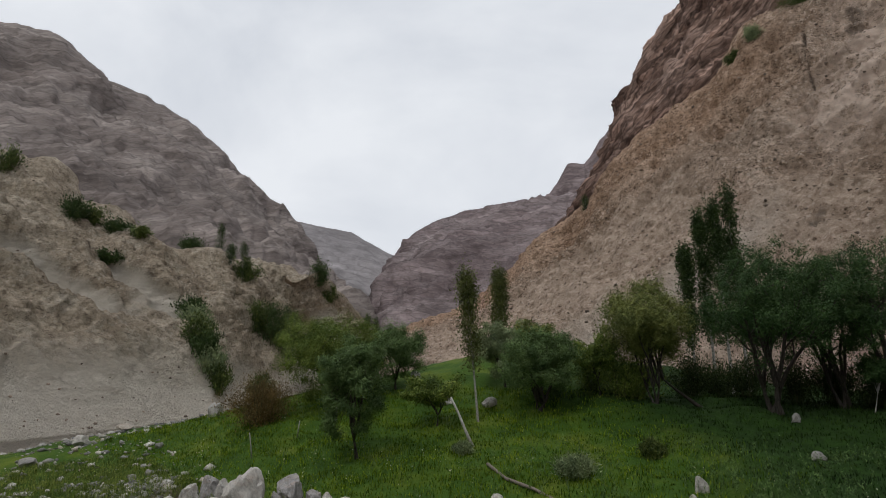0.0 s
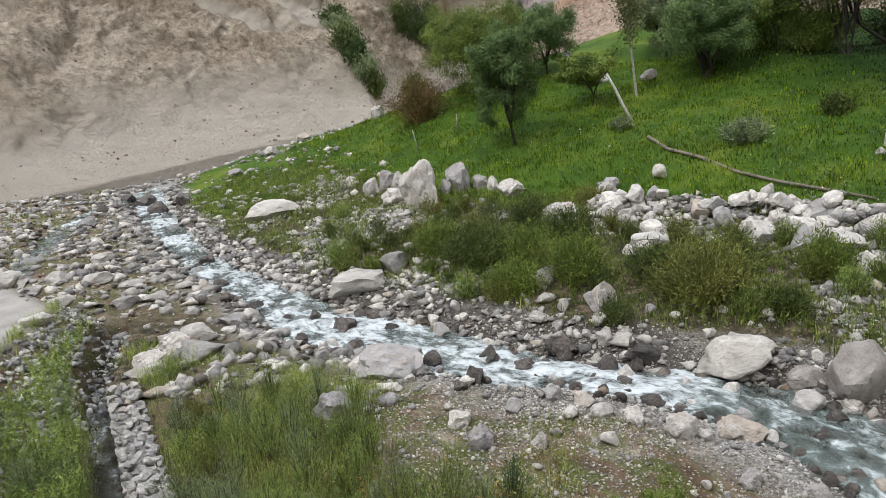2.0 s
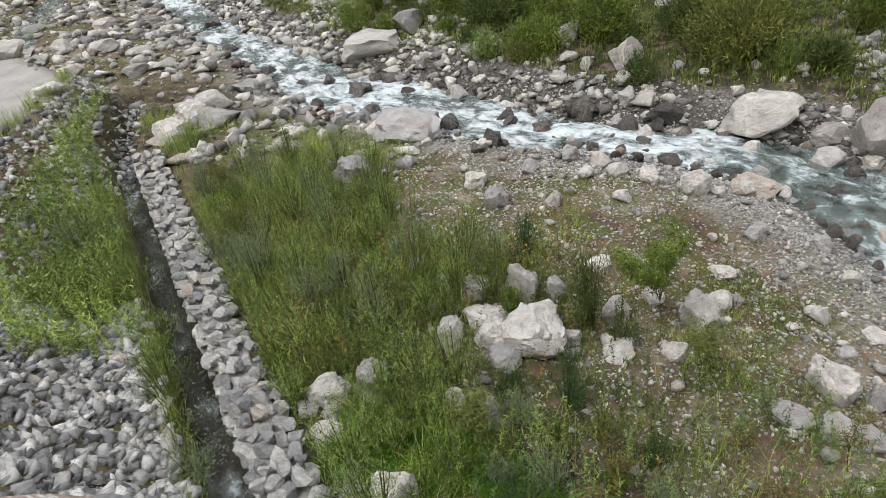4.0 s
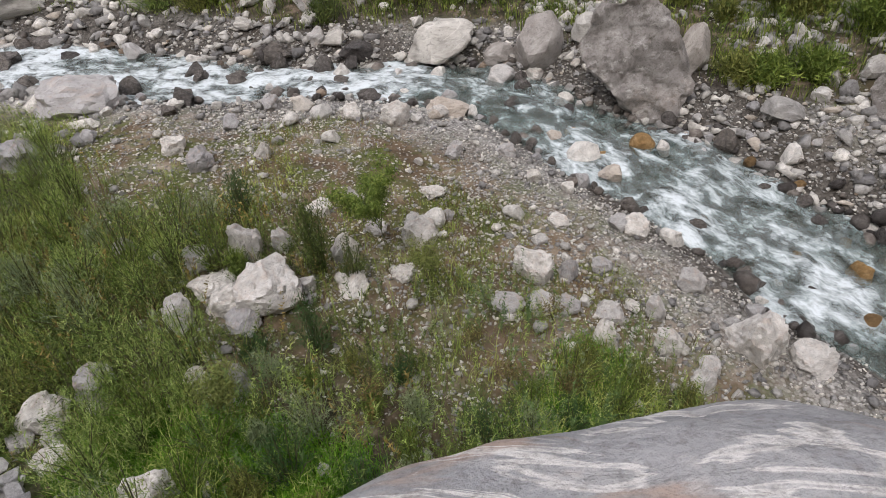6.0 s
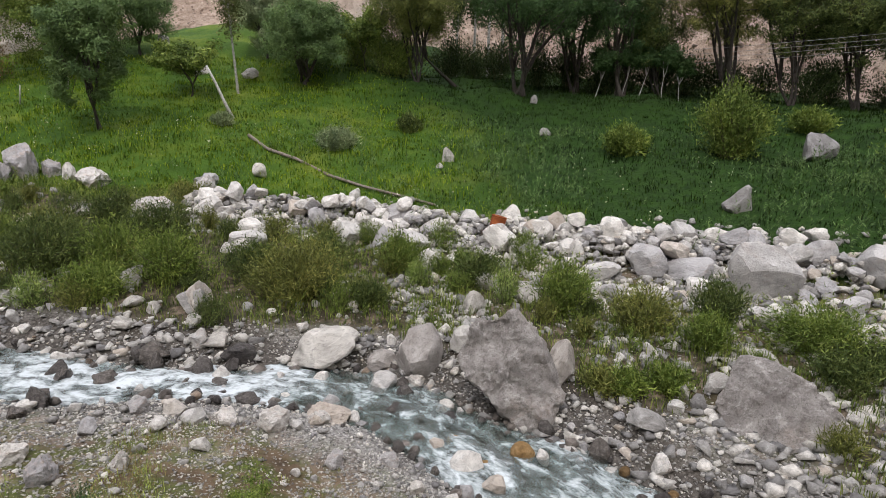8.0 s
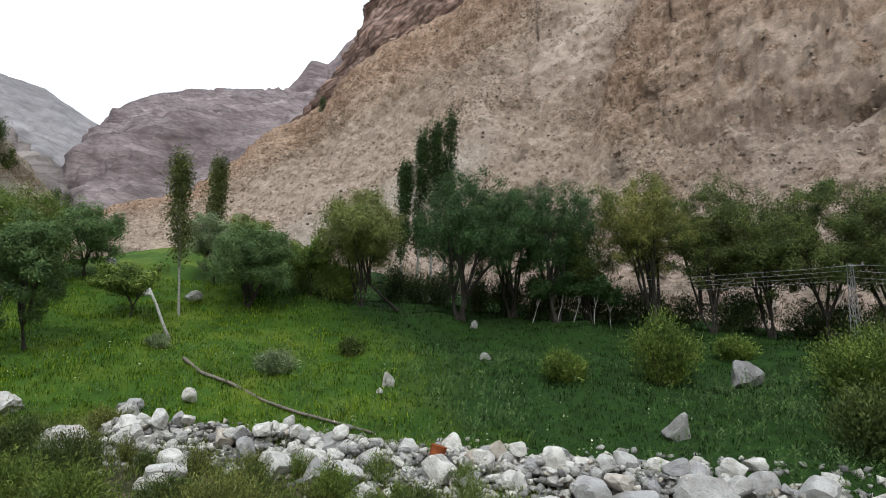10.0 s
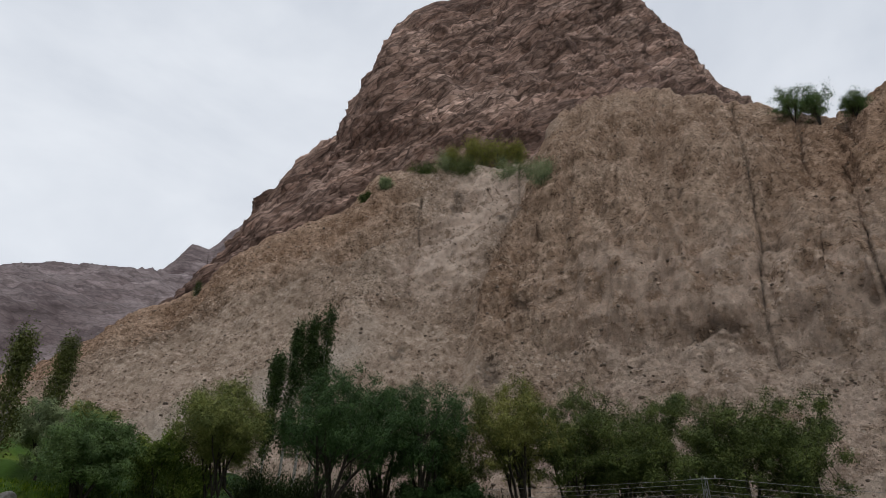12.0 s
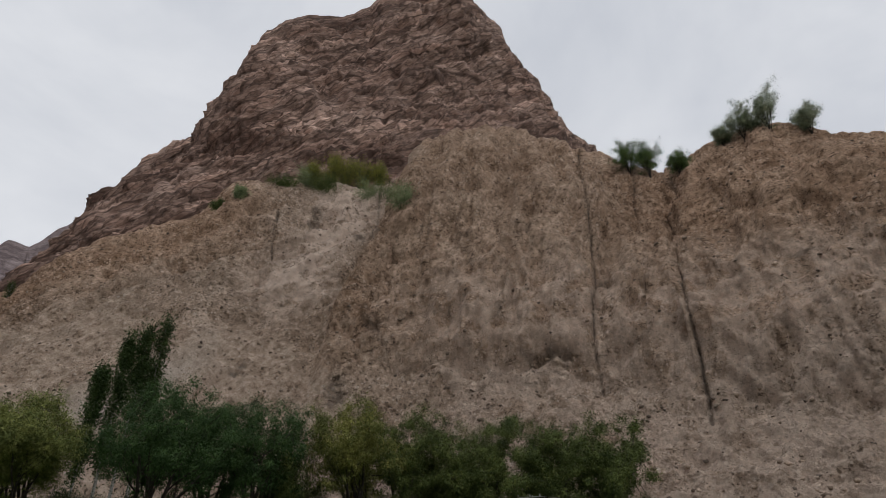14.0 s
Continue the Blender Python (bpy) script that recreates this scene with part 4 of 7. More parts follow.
def shaped_boulder(points, seed, rough, mat):
    """A boulder hewn as the hull of a few corners, then broken up and worn."""
    bm = bmesh.new()
    for p in points:
        bm.verts.new(p)
    bmesh.ops.convex_hull(bm, input=bm.verts)
    for v in [g for g in bm.verts if not g.link_faces]:
        bm.verts.remove(v)
    bmesh.ops.bevel(bm, geom=list(bm.edges), offset=0.04, segments=1, affect="EDGES")
    bmesh.ops.triangulate(bm, faces=bm.faces)
    for _ in range(4):
        bmesh.ops.subdivide_edges(bm, edges=[e for e in bm.edges if e.calc_length() > 0.10], cuts=1)
        bmesh.ops.triangulate(bm, faces=bm.faces)
    bmesh.ops.recalc_face_normals(bm, faces=bm.faces)
    bm.normal_update()
    moved = []
    for v in bm.verts:
        p = v.co * 1.1 + Vector((seed, 0, 0))
        flake = noise.noise(Vector((p.x * 1.3 + p.z, p.y * 1.3, p.z * 2.2)))
        moved.append(v.co + v.normal * rough * (noise.fractal(p, 0.9, 2.1, 6) + 0.35 * noise.fractal(p * 5.0, 0.8, 2.1, 4) + 0.6 * max(-0.25, min(0.25, 2.5 * flake))))
    for v, co in zip(bm.verts, moved):
        v.co = co
    me = bpy.data.meshes.new("boulder")
    bm.to_mesh(me)
    bm.free()
    me.shade_smooth()
    me.set_sharp_from_angle(angle=radians(30))
    me.materials.append(mat)
    return me


def hull_stone(seed, points, mat):
    """An angular stone of few faces within a unit box."""
    rng = random.Random(seed)
    bm = bmesh.new()
    for _ in range(points):
        d = Vector((rng.gauss(0, 1), rng.gauss(0, 1), rng.gauss(0, 1))).normalized() * rng.uniform(0.82, 1.0)
        bm.verts.new(d * 0.5)
    res = bmesh.ops.convex_hull(bm, input=bm.verts)
    for v in [g for g in bm.verts if not g.link_faces]:
        bm.verts.remove(v)
    bmesh.ops.recalc_face_normals(bm, faces=bm.faces)
    me = bpy.data.meshes.new("stone")
    bm.to_mesh(me)
    bm.free()
    me.materials.append(mat)
    return me


BOULDERS = [chiselled(k, 3, 10 + k % 5, 0.13) for k in range(12)]
BOULDERS_WET = [chiselled(40 + k, 3, 13, 0.17, mat=MAT_WET) for k in range(6)]
BOULDERS_OCHRE = [chiselled(60 + k, 3, 7, 0.07, smooth=True, mat=MAT_OCHRE) for k in range(3)]
PIECES = [chiselled(80 + k, 2, 9, 0.09, mat=MAT_WHITE) for k in range(10)]
WALL_BOULDERS = [chiselled(20 + k, 3, 10 + k % 5, 0.12, mat=MAT_WHITE) for k in range(8)]
NEAR_BOULDERS = [chiselled(820 + k, 4, 15 + k % 4, 0.17, mat=MAT_VEINED, deep=0.62) for k in range(9)]
SMALL = [chiselled(500 + k, 2, 9, 0.12) for k in range(8)]
WALL_SLABS = [hull_stone(340 + k, 20, MAT_WHITE) for k in range(8)]
HULLS = [hull_stone(k, 9 + k % 3, MAT_COBBLE) for k in range(18)]
MAT_RUBBLE_ONE = stone_material("broken_wall_stone", (0.25, 0.248, 0.243), (0.49, 0.483, 0.47), (0.70, 0.69, 0.675), "object", band=5.0)
SHARDS = [hull_stone(370 + k, 8, MAT_RUBBLE) for k in range(14)]
SLABS = [hull_stone(300 + k, 11, MAT_RUBBLE_ONE) for k in range(10)]
WORN = [chiselled(700 + k, 1, 7, 0.10, mat=MAT_COBBLE) for k in range(8)]
ROUNDS = [chiselled(120 + k, 1, 4, 0.05, smooth=True, mat=MAT_COBBLE) for k in range(6)]

rock_rng = random.Random(5)


def boulder(x, y, wide, high, meshes, label, group, name="boulder", sink=0.18, base=None, turn=None):
    me = meshes[rock_rng.randrange(len(meshes))]
    ob = new(name, me)
    z = ground_z(x, y) if base is None else base
    ob.location = (x, y, z - sink * high)
    ob.rotation_euler = (rock_rng.uniform(-0.12, 0.12), rock_rng.uniform(-0.12, 0.12), rock_rng.uniform(0, 6.3) if turn is None else turn)
    ob.scale = (wide * rock_rng.uniform(0.96, 1.1), wide * rock_rng.uniform(0.75, 0.95), high * (1 + sink) * 1.05)
    return tagged(ob, label, "boulder", group)


def afloat(x, y):
    """Where a stone rests that stands out of the stream: the bank, or a little below the water's face."""
    at = (np.array([x]), np.array([y]))
    return max(ground_z(x, y), float(river_at(*at)[1][0]) - 0.15)


ROCKS_RIVER_DARK = [
    (-8.49, 18.19, 0.90, 0.37), (-9.27, 16.63, 0.42, 0.31), (-2.36, 15.52, 0.61, 0.24), (-3.44, 14.22, 0.59, 0.34), (-3.26, 15.72, 0.44, 0.28), (0.68, 13.70, 0.53, 0.21),
    (0.13, 14.81, 0.49, 0.20), (4.20, 13.28, 0.31, 0.20), (3.74, 12.63, 0.46, 0.18), (-7.71, 19.12, 0.64, 0.26), (-6.87, 18.12, 0.51, 0.23), (-9.91, 19.08, 0.47, 0.28),
    (-5.98, 18.48, 0.51, 0.20), (-3.64, 13.54, 0.39, 0.16), (0.52, 15.89, 0.85, 0.34), (-1.72, 16.41, 0.75, 0.30), (-0.63, 14.99, 0.39, 0.15),
]
ROCKS_RIVER_DARK2 = [
    (-8.49, 18.03, 0.92, 0.37), (-9.26, 16.52, 0.42, 0.23), (-15.62, 22.22, 0.80, 0.32), (-30.50, 38.04, 1.85, 0.76), (-33.00, 40.18, 1.45, 0.69), (-28.77, 38.67, 1.21, 0.64),
    (-34.60, 40.37, 1.29, 0.54), (-33.31, 36.16, 1.10, 0.49), (-12.69, 19.91, 0.63, 0.27), (-18.62, 25.86, 0.82, 0.33), (-10.97, 18.98, 0.48, 0.19), (-3.50, 14.56, 0.57, 0.28),
    (-3.42, 16.05, 0.62, 0.31), (-2.43, 15.44, 0.59, 0.24), (0.65, 15.97, 0.58, 0.23), (-1.48, 16.39, 0.92, 0.37),
]
ROCKS_OCHRE = [
    (5.80, 10.39, 0.55, 0.23), (4.66, 11.21, 0.35, 0.14), (7.49, 6.17, 0.44, 0.23), (6.94, 5.22, 0.43, 0.17), (5.79, 7.92, 0.27, 0.11), (7.45, 9.21, 0.28, 0.12),
    (6.78, 6.72, 0.25, 0.12), (7.75, 6.84, 0.22, 0.10), (7.83, 8.29, 0.27, 0.11), (4.90, 10.24, 0.30, 0.12),
]
ROCKS_NEAR_BIG = [
    (-1.62, 7.52, 0.47, 0.50), (-2.28, 7.44, 0.57, 0.17), (-2.03, 6.88, 0.61, 0.20), (-1.88, 6.58, 0.53, 0.24), (-1.26, 6.55, 0.95, 0.44), (-2.45, 6.38, 0.43, 0.38),
    (-1.64, 6.24, 0.50, 0.19), (-0.20, 6.76, 0.53, 0.17), (0.53, 6.91, 0.36, 0.16), (0.24, 8.03, 0.35, 0.17), (0.82, 7.72, 0.56, 0.42), (-0.03, 8.64, 0.25, 0.36),
    (-0.29, 7.45, 0.39, 0.34), (-1.13, 7.58, 0.26, 0.28), (-1.30, 7.10, 0.34, 0.20), (-2.80, 7.57, 0.26, 0.15), (-0.57, 8.61, 0.41, 0.14), (-0.86, 6.75, 0.31, 0.14),
    (-3.32, 7.83, 0.36, 0.28), (-3.21, 5.44, 0.45, 0.30), (-3.68, 5.10, 0.51, 0.33), (-3.16, 5.12, 0.20, 0.14), (-3.10, 5.26, 0.22, 0.09), (-3.48, 4.58, 0.41, 0.13),
    (-3.88, 4.88, 0.27, 0.12), (-3.53, 4.85, 0.26, 0.15), (-2.36, 3.82, 0.52, 0.40), (-2.86, 3.74, 0.36, 0.15), (-1.84, 3.82, 0.16, 0.15), (-0.75, 3.91, 0.16, 0.14),
    (-2.10, 5.34, 0.29, 0.26), (-1.65, 5.14, 0.28, 0.36),
]
ROCKS_NEAR_MID = [
    (-2.59, 10.47, 0.51, 0.33), (-1.53, 10.75, 0.33, 0.26), (-3.24, 11.49, 0.52, 0.21), (-6.03, 11.67, 0.83, 0.38), (-5.81, 14.79, 2.15, 0.60), (1.06, 11.98, 0.60, 0.38),
    (0.24, 12.39, 0.45, 0.27), (2.24, 12.62, 0.99, 0.30), (-1.48, 13.41, 0.46, 0.26), (1.29, 9.08, 0.42, 0.14), (-12.21, 13.56, 0.90, 0.43), (-12.25, 14.86, 1.22, 0.49),
    (4.66, 13.83, 0.47, 0.19), (1.45, 8.49, 0.23, 0.12), (-0.31, 16.52, 0.50, 0.33), (2.01, 10.50, 0.39, 0.18), (3.02, 10.46, 0.45, 0.18), (1.98, 12.17, 0.40, 0.22),
]
ROCKS_NEAR_RIGHT = [
    (2.44, 6.75, 0.60, 0.42), (2.87, 6.67, 0.36, 0.27), (1.77, 6.02, 0.44, 0.14), (2.25, 5.98, 0.40, 0.16), (2.62, 5.93, 0.34, 0.18), (3.19, 5.79, 0.44, 0.16),
    (2.89, 5.30, 0.34, 0.27), (3.74, 5.15, 0.36, 0.26), (3.92, 4.52, 0.36, 0.22), (4.98, 4.99, 0.79, 0.58), (5.54, 4.67, 0.61, 0.22), (4.68, 6.26, 0.40, 0.25),
    (4.40, 7.65, 0.48, 0.25), (2.17, 4.67, 0.17, 0.10), (3.86, 5.73, 0.25, 0.29), (3.57, 5.94, 0.25, 0.10), (6.87, 3.80, 0.74, 0.59), (2.85, 4.24, 0.15, 0.14),
    (4.11, 4.74, 0.34, 0.14), (3.45, 6.75, 0.30, 0.14), (3.20, 8.00, 0.34, 0.16), (4.63, 2.68, 0.50, 0.22),
]
ROCKS_FAR_BANK = [
    (2.80, 15.55, 1.85, 0.68), (4.00, 14.75, 0.72, 0.40), (4.86, 14.35, 1.38, 0.95), (6.22, 11.95, 2.60, 2.2), (7.5, 11.95, 0.75, 0.92), (10.68, 8.68, 2.76, 1.58),
    (-0.37, 17.86, 0.86, 0.73), (-2.04, 19.75, 0.65, 0.51), (7.03, 15.86, 0.54, 0.59), (8.08, 17.22, 0.72, 0.49), (8.43, 9.89, 0.80, 0.32), (-1.45, 18.09, 0.37, 0.30),
    (-2.10, 17.54, 0.63, 0.25), (0.07, 16.41, 0.65, 0.28), (-1.99, 18.54, 0.56, 0.22), (6.05, 14.12, 0.72, 0.47), (8.76, 15.95, 0.72, 0.45), (1.10, 21.45, 0.80, 0.49),
    (9.62, 10.21, 0.28, 0.30), (9.65, 9.81, 0.27, 0.26), (10.35, 10.06, 0.55, 0.37), (9.98, 11.80, 0.41, 0.29),
]
ROCKS_WALL_BIG = [
    (-1.64, 24.88, 1.48, 0.92), (3.94, 23.51, 0.97, 0.80), (4.68, 21.94, 0.93, 0.80), (5.80, 21.09, 0.83, 0.83), (11.21, 22.09, 0.84, 0.65), (12.87, 15.84, 1.20, 0.84),
    (13.80, 15.07, 1.49, 0.60), (14.83, 12.94, 1.72, 1.52), (17.39, 13.61, 1.17, 0.91), (17.79, 12.08, 1.51, 1.04), (15.43, 17.35, 0.90, 0.67), (18.82, 14.97, 0.75, 0.44),
    (17.91, 15.03, 0.78, 0.57), (13.68, 17.35, 0.80, 0.62), (13.04, 17.94, 0.81, 0.90), (15.77, 11.18, 0.98, 0.39), (0.05, 28.87, 0.87, 0.50), (2.26, 28.72, 0.64, 0.59),
    (5.80, 25.99, 0.57, 0.56), (11.56, 18.02, 0.76, 0.57), (9.63, 19.73, 1.11, 0.83), (11.67, 20.40, 0.63, 0.55),
]
ROCKS_WALL_BIG2 = [
    (16.38, 16.64, 0.97, 0.57), (15.14, 14.48, 0.76, 0.58), (14.79, 15.28, 0.71, 0.50), (13.28, 13.92, 0.98, 0.54), (11.12, 15.06, 0.73, 0.36), (11.57, 16.34, 1.06, 0.52),
    (18.06, 13.13, 0.78, 0.40), (6.92, 23.19, 1.31, 0.75), (8.98, 21.29, 0.84, 0.64), (7.79, 21.70, 0.92, 0.67), (5.60, 23.25, 0.86, 0.53), (3.22, 24.40, 0.87, 0.63),
    (1.50, 23.35, 1.01, 0.46), (1.22, 22.03, 1.15, 0.59), (2.45, 25.02, 0.74, 0.48), (11.79, 13.88, 0.63, 0.42), (11.48, 13.02, 0.60, 0.49), (16.03, 12.11, 0.78, 0.44),
    (12.17, 19.82, 0.74, 0.52), (12.76, 18.87, 0.72, 0.51), (6.76, 21.16, 1.21, 0.62), (6.88, 19.60, 0.95, 0.52),
]
ROCKS_FIELD = [
    (25.6, 20.9, 1.35, 1.1), (18.87, 18.46, 0.95, 0.95), (11.15, 29.10, 0.55, 0.61), (10.55, 28.63, 0.38, 0.24), (17.54, 31.08, 0.75, 0.41), (-0.21, 44.14, 1.22, 0.65),
    (2.83, 42.12, 1.06, 0.57), (-2.25, 50.28, 0.80, 0.51), (19.25, 35.79, 0.42, 0.47),
]
ROCKS_MEADOW_FOOT = [
    (-8.78, 29.84, 1.84, 1.81), (-7.13, 31.21, 1.35, 1.18), (-11.66, 33.11, 1.01, 0.89), (-10.58, 32.19, 0.73, 0.90), (-12.41, 32.72, 0.94, 0.79), (-4.36, 29.78, 1.73, 0.60),
    (-5.40, 30.77, 0.65, 0.60), (-10.43, 30.21, 1.26, 0.69), (-1.66, 24.33, 1.49, 1.05), (-4.47, 26.30, 0.82, 0.28), (-0.01, 28.23, 0.94, 0.61), (-6.11, 31.33, 0.74, 0.61),
    (-9.86, 33.54, 0.63, 0.44), (-7.71, 30.72, 0.51, 0.68),
]
ROCKS_LEFT_CLUSTER = [
    (0.01, 28.76, 0.82, 0.55), (-4.57, 26.75, 0.81, 0.33), (-17.84, 31.31, 3.13, 1.25), (-8.96, 20.95, 1.92, 0.77), (-8.00, 22.29, 1.12, 0.87),
    (-0.41, 17.94, 0.83, 0.74), (-2.14, 17.54, 0.56, 0.23), (-2.11, 19.69, 0.57, 0.63), (-11.64, 14.63, 1.50, 0.60), (-12.03, 13.31, 0.86, 0.35), (-12.30, 16.15, 1.35, 0.54),
    (-12.34, 17.78, 0.96, 0.38), (-18.47, 20.68, 0.92, 0.37), (0.81, 21.90, 0.82, 0.39), (1.60, 25.74, 0.86, 0.41),
]
ROCKS_LEFT_FAR = [
    (-21.13, 17.50, 1.26, 0.51), (-19.64, 17.30, 0.82, 0.34), (-18.08, 16.82, 0.99, 0.40), (-27.73, 22.41, 1.07, 0.43), (-25.90, 23.25, 0.97, 0.40), (-24.96, 19.16, 1.17, 0.47),
    (-30.40, 31.52, 1.18, 0.47), (-26.51, 48.12, 1.40, 0.71), (-38.72, 55.98, 1.35, 0.65), (-27.79, 44.13, 1.14, 0.48), (-17.51, 49.80, 1.08, 1.00), (-28.78, 80.86, 1.46, 0.90),
    (-26.26, 53.84, 1.22, 0.50), (-25.79, 33.35, 1.06, 0.47), (-22.80, 24.14, 0.97, 0.39), (-16.93, 18.43, 0.83, 0.33), (-16.32, 19.24, 0.77, 0.31), (-20.29, 20.89, 0.94, 0.38),
    (-22.00, 20.55, 0.95, 0.38), (-23.24, 19.74, 1.03, 0.41),
]


for rows, label, group in ((ROCKS_NEAR_BIG, "pale grey boulder among herbs on the near bank", "boulders on the near bank"),
                           (ROCKS_NEAR_MID, "pale grey stone on the gravel bank", "boulders on the near bank"),
                           (ROCKS_NEAR_RIGHT, "whitish grey boulder on the gravel bar", "boulders on the near bank"),
                           (ROCKS_FAR_BANK[6:], "grey boulder on the overgrown far bank", "boulders on the far bank"),
                           (ROCKS_FIELD, "weathered grey rock lying in the meadow grass", "rocks in the meadow"),
                           (ROCKS_MEADOW_FOOT, "pale veined boulder in a row at the meadow's foot", "boulders at the meadow's foot"),
                           (ROCKS_LEFT_CLUSTER, "grey veined boulder beside the stream", "boulders beside the stream"),
                           (ROCKS_LEFT_FAR, "pale boulder in the stony stream bed", "boulders beside the stream")):
    for x, y, wide, high in rows:
        k, h = (1.08, 1.12) if rows in (ROCKS_NEAR_BIG, ROCKS_NEAR_MID, ROCKS_NEAR_RIGHT, ROCKS_MEADOW_FOOT) else (1.1, 0.72) if rows is ROCKS_LEFT_CLUSTER else (1.1, 1.0)
        boulder(x, y, wide * k, high * h, NEAR_BOULDERS if rows in (ROCKS_NEAR_BIG, ROCKS_NEAR_RIGHT, ROCKS_NEAR_MID, ROCKS_MEADOW_FOOT) else BOULDERS if wide > 0.6 else SMALL, label, group, sink=0.38 if rows in (ROCKS_NEAR_BIG, ROCKS_NEAR_RIGHT, ROCKS_NEAR_MID) else 0.25)
for x, y, wide, high in ROCKS_RIVER_DARK + ROCKS_RIVER_DARK2:
    boulder(x, y, wide, high * 1.2, BOULDERS_WET, "dark wet stone standing in the rapids", "wet stones in the stream", sink=0.3, base=afloat(x, y))
for x, y, wide, high in ROCKS_OCHRE:
    boulder(x, y, wide, high * 1.2, BOULDERS_OCHRE, "ochre-stained wet stone in shallow water", "ochre stones in the stream", sink=0.3, base=afloat(x, y))
HUGE = shaped_boulder([(-1.28, -0.2, 1.15), (-0.92, 0.0, 1.85), (0.0, 0.05, 2.2), (0.5, -0.1, 1.8), (1.32, -0.45, 0.5), (1.05, -0.6, -0.2), (0.45, -0.75, -0.3), (-0.35, -0.7, 0.35), (-1.0, -0.45, 0.8),
                       (-0.8, 0.9, 1.2), (0.2, 1.1, 1.6), (1.1, 0.9, 0.6), (0.9, 0.9, -0.4), (0.0, 0.8, -0.4)], 3.0, 0.15, MAT_HUGE)
WEDGE = shaped_boulder([(-1.0, 0.2, 1.45), (-0.55, 0.1, 1.62), (0.55, 0.0, 1.2), (1.38, -0.1, 0.5), (-1.36, -0.4, 0.5), (-1.05, -0.75, 0.05), (0.2, -0.95, -0.15), (1.2, -0.5, 0.1),
                        (-0.9, 1.0, 0.9), (0.6, 1.0, 0.6), (1.2, 0.8, -0.3), (-1.2, 0.8, -0.3)], 8.0, 0.13, MAT_HUGE)
BIG = [chiselled(200, 5, 14, 0.075, mat=MAT_BIG), chiselled(203, 5, 11, 0.07, mat=MAT_BIG), chiselled(205, 4, 11, 0.08, mat=MAT_BIG), chiselled(207, 4, 9, 0.10), chiselled(211, 4, 9, 0.10, mat=MAT_BIG)]
for k, label in enumerate(("long flat pale boulder at the water's edge", "small rust-stained boulder at the water's edge", "grey boulder with a white quartz vein",
                           "huge grey boulder leaning over the stream", "narrow grey boulder behind the huge one", "large dark grey wedge-shaped boulder on the bank")):
    x, y, wide, high = ROCKS_FAR_BANK[k]
    if k in (3, 5):
        ob = new("boulder", (HUGE, WEDGE)[k == 5])
        ob.location = (x, y, ground_z(x, y) - 0.12)
        ob.rotation_euler = (0, 0, -math.atan2(x, y))
        ob.scale = (0.9, 0.9, 0.9) if k == 5 else (0.97, 1.0, 1.0)
        tagged(ob, label, "boulder", "boulders on the far bank")
    else:
        boulder(x, y, wide, high, [BIG[(3, 4, 2, 0, 4, 1)[k]]], label, "boulders on the far bank", turn=(0.3, 0.2, 1.0, 2.6, 0.4, 0.9)[k], sink=0.3)


def outcrop(name, x, y, z, sx, sy, sz, seed, label):
    """The rounded rock under the viewer's feet."""
    bm = bmesh.new()
    bmesh.ops.create_icosphere(bm, subdivisions=5, radius=1.0)
    for v in bm.verts:
        c = v.co
        for k in range(3):
            c[k] = math.copysign(abs(c[k]) ** 0.72, c[k])
        p = Vector((c.x * sx, c.y * sy, c.z * sz))
        n = noise.fractal(p * 1.6 + Vector((seed, 0, 0)), 0.9, 2.1, 6)
        crack = abs(noise.noise(Vector((p.x * 1.4 + p.y * 0.6, p.y * 4 - p.x, seed))))
        v.co = p * (1 + 0.055 * n + 0.16 * min(0.4, noise.noise(p * 0.9 + Vector((0, seed, 0)))) - 0.02 * max(0, 1 - crack * 9)) + Vector((0, 0, 0.05 * noise.noise(p * 2.3)))
    me = bpy.data.meshes.new(name)
    bm.to_mesh(me)
    bm.free()
    me.shade_smooth()
    me.materials.append(MAT_OUTCROP)
    ob = new(name, me)
    ob.location = (x, y, z)
    return tagged(ob, label, "rock outcrop")


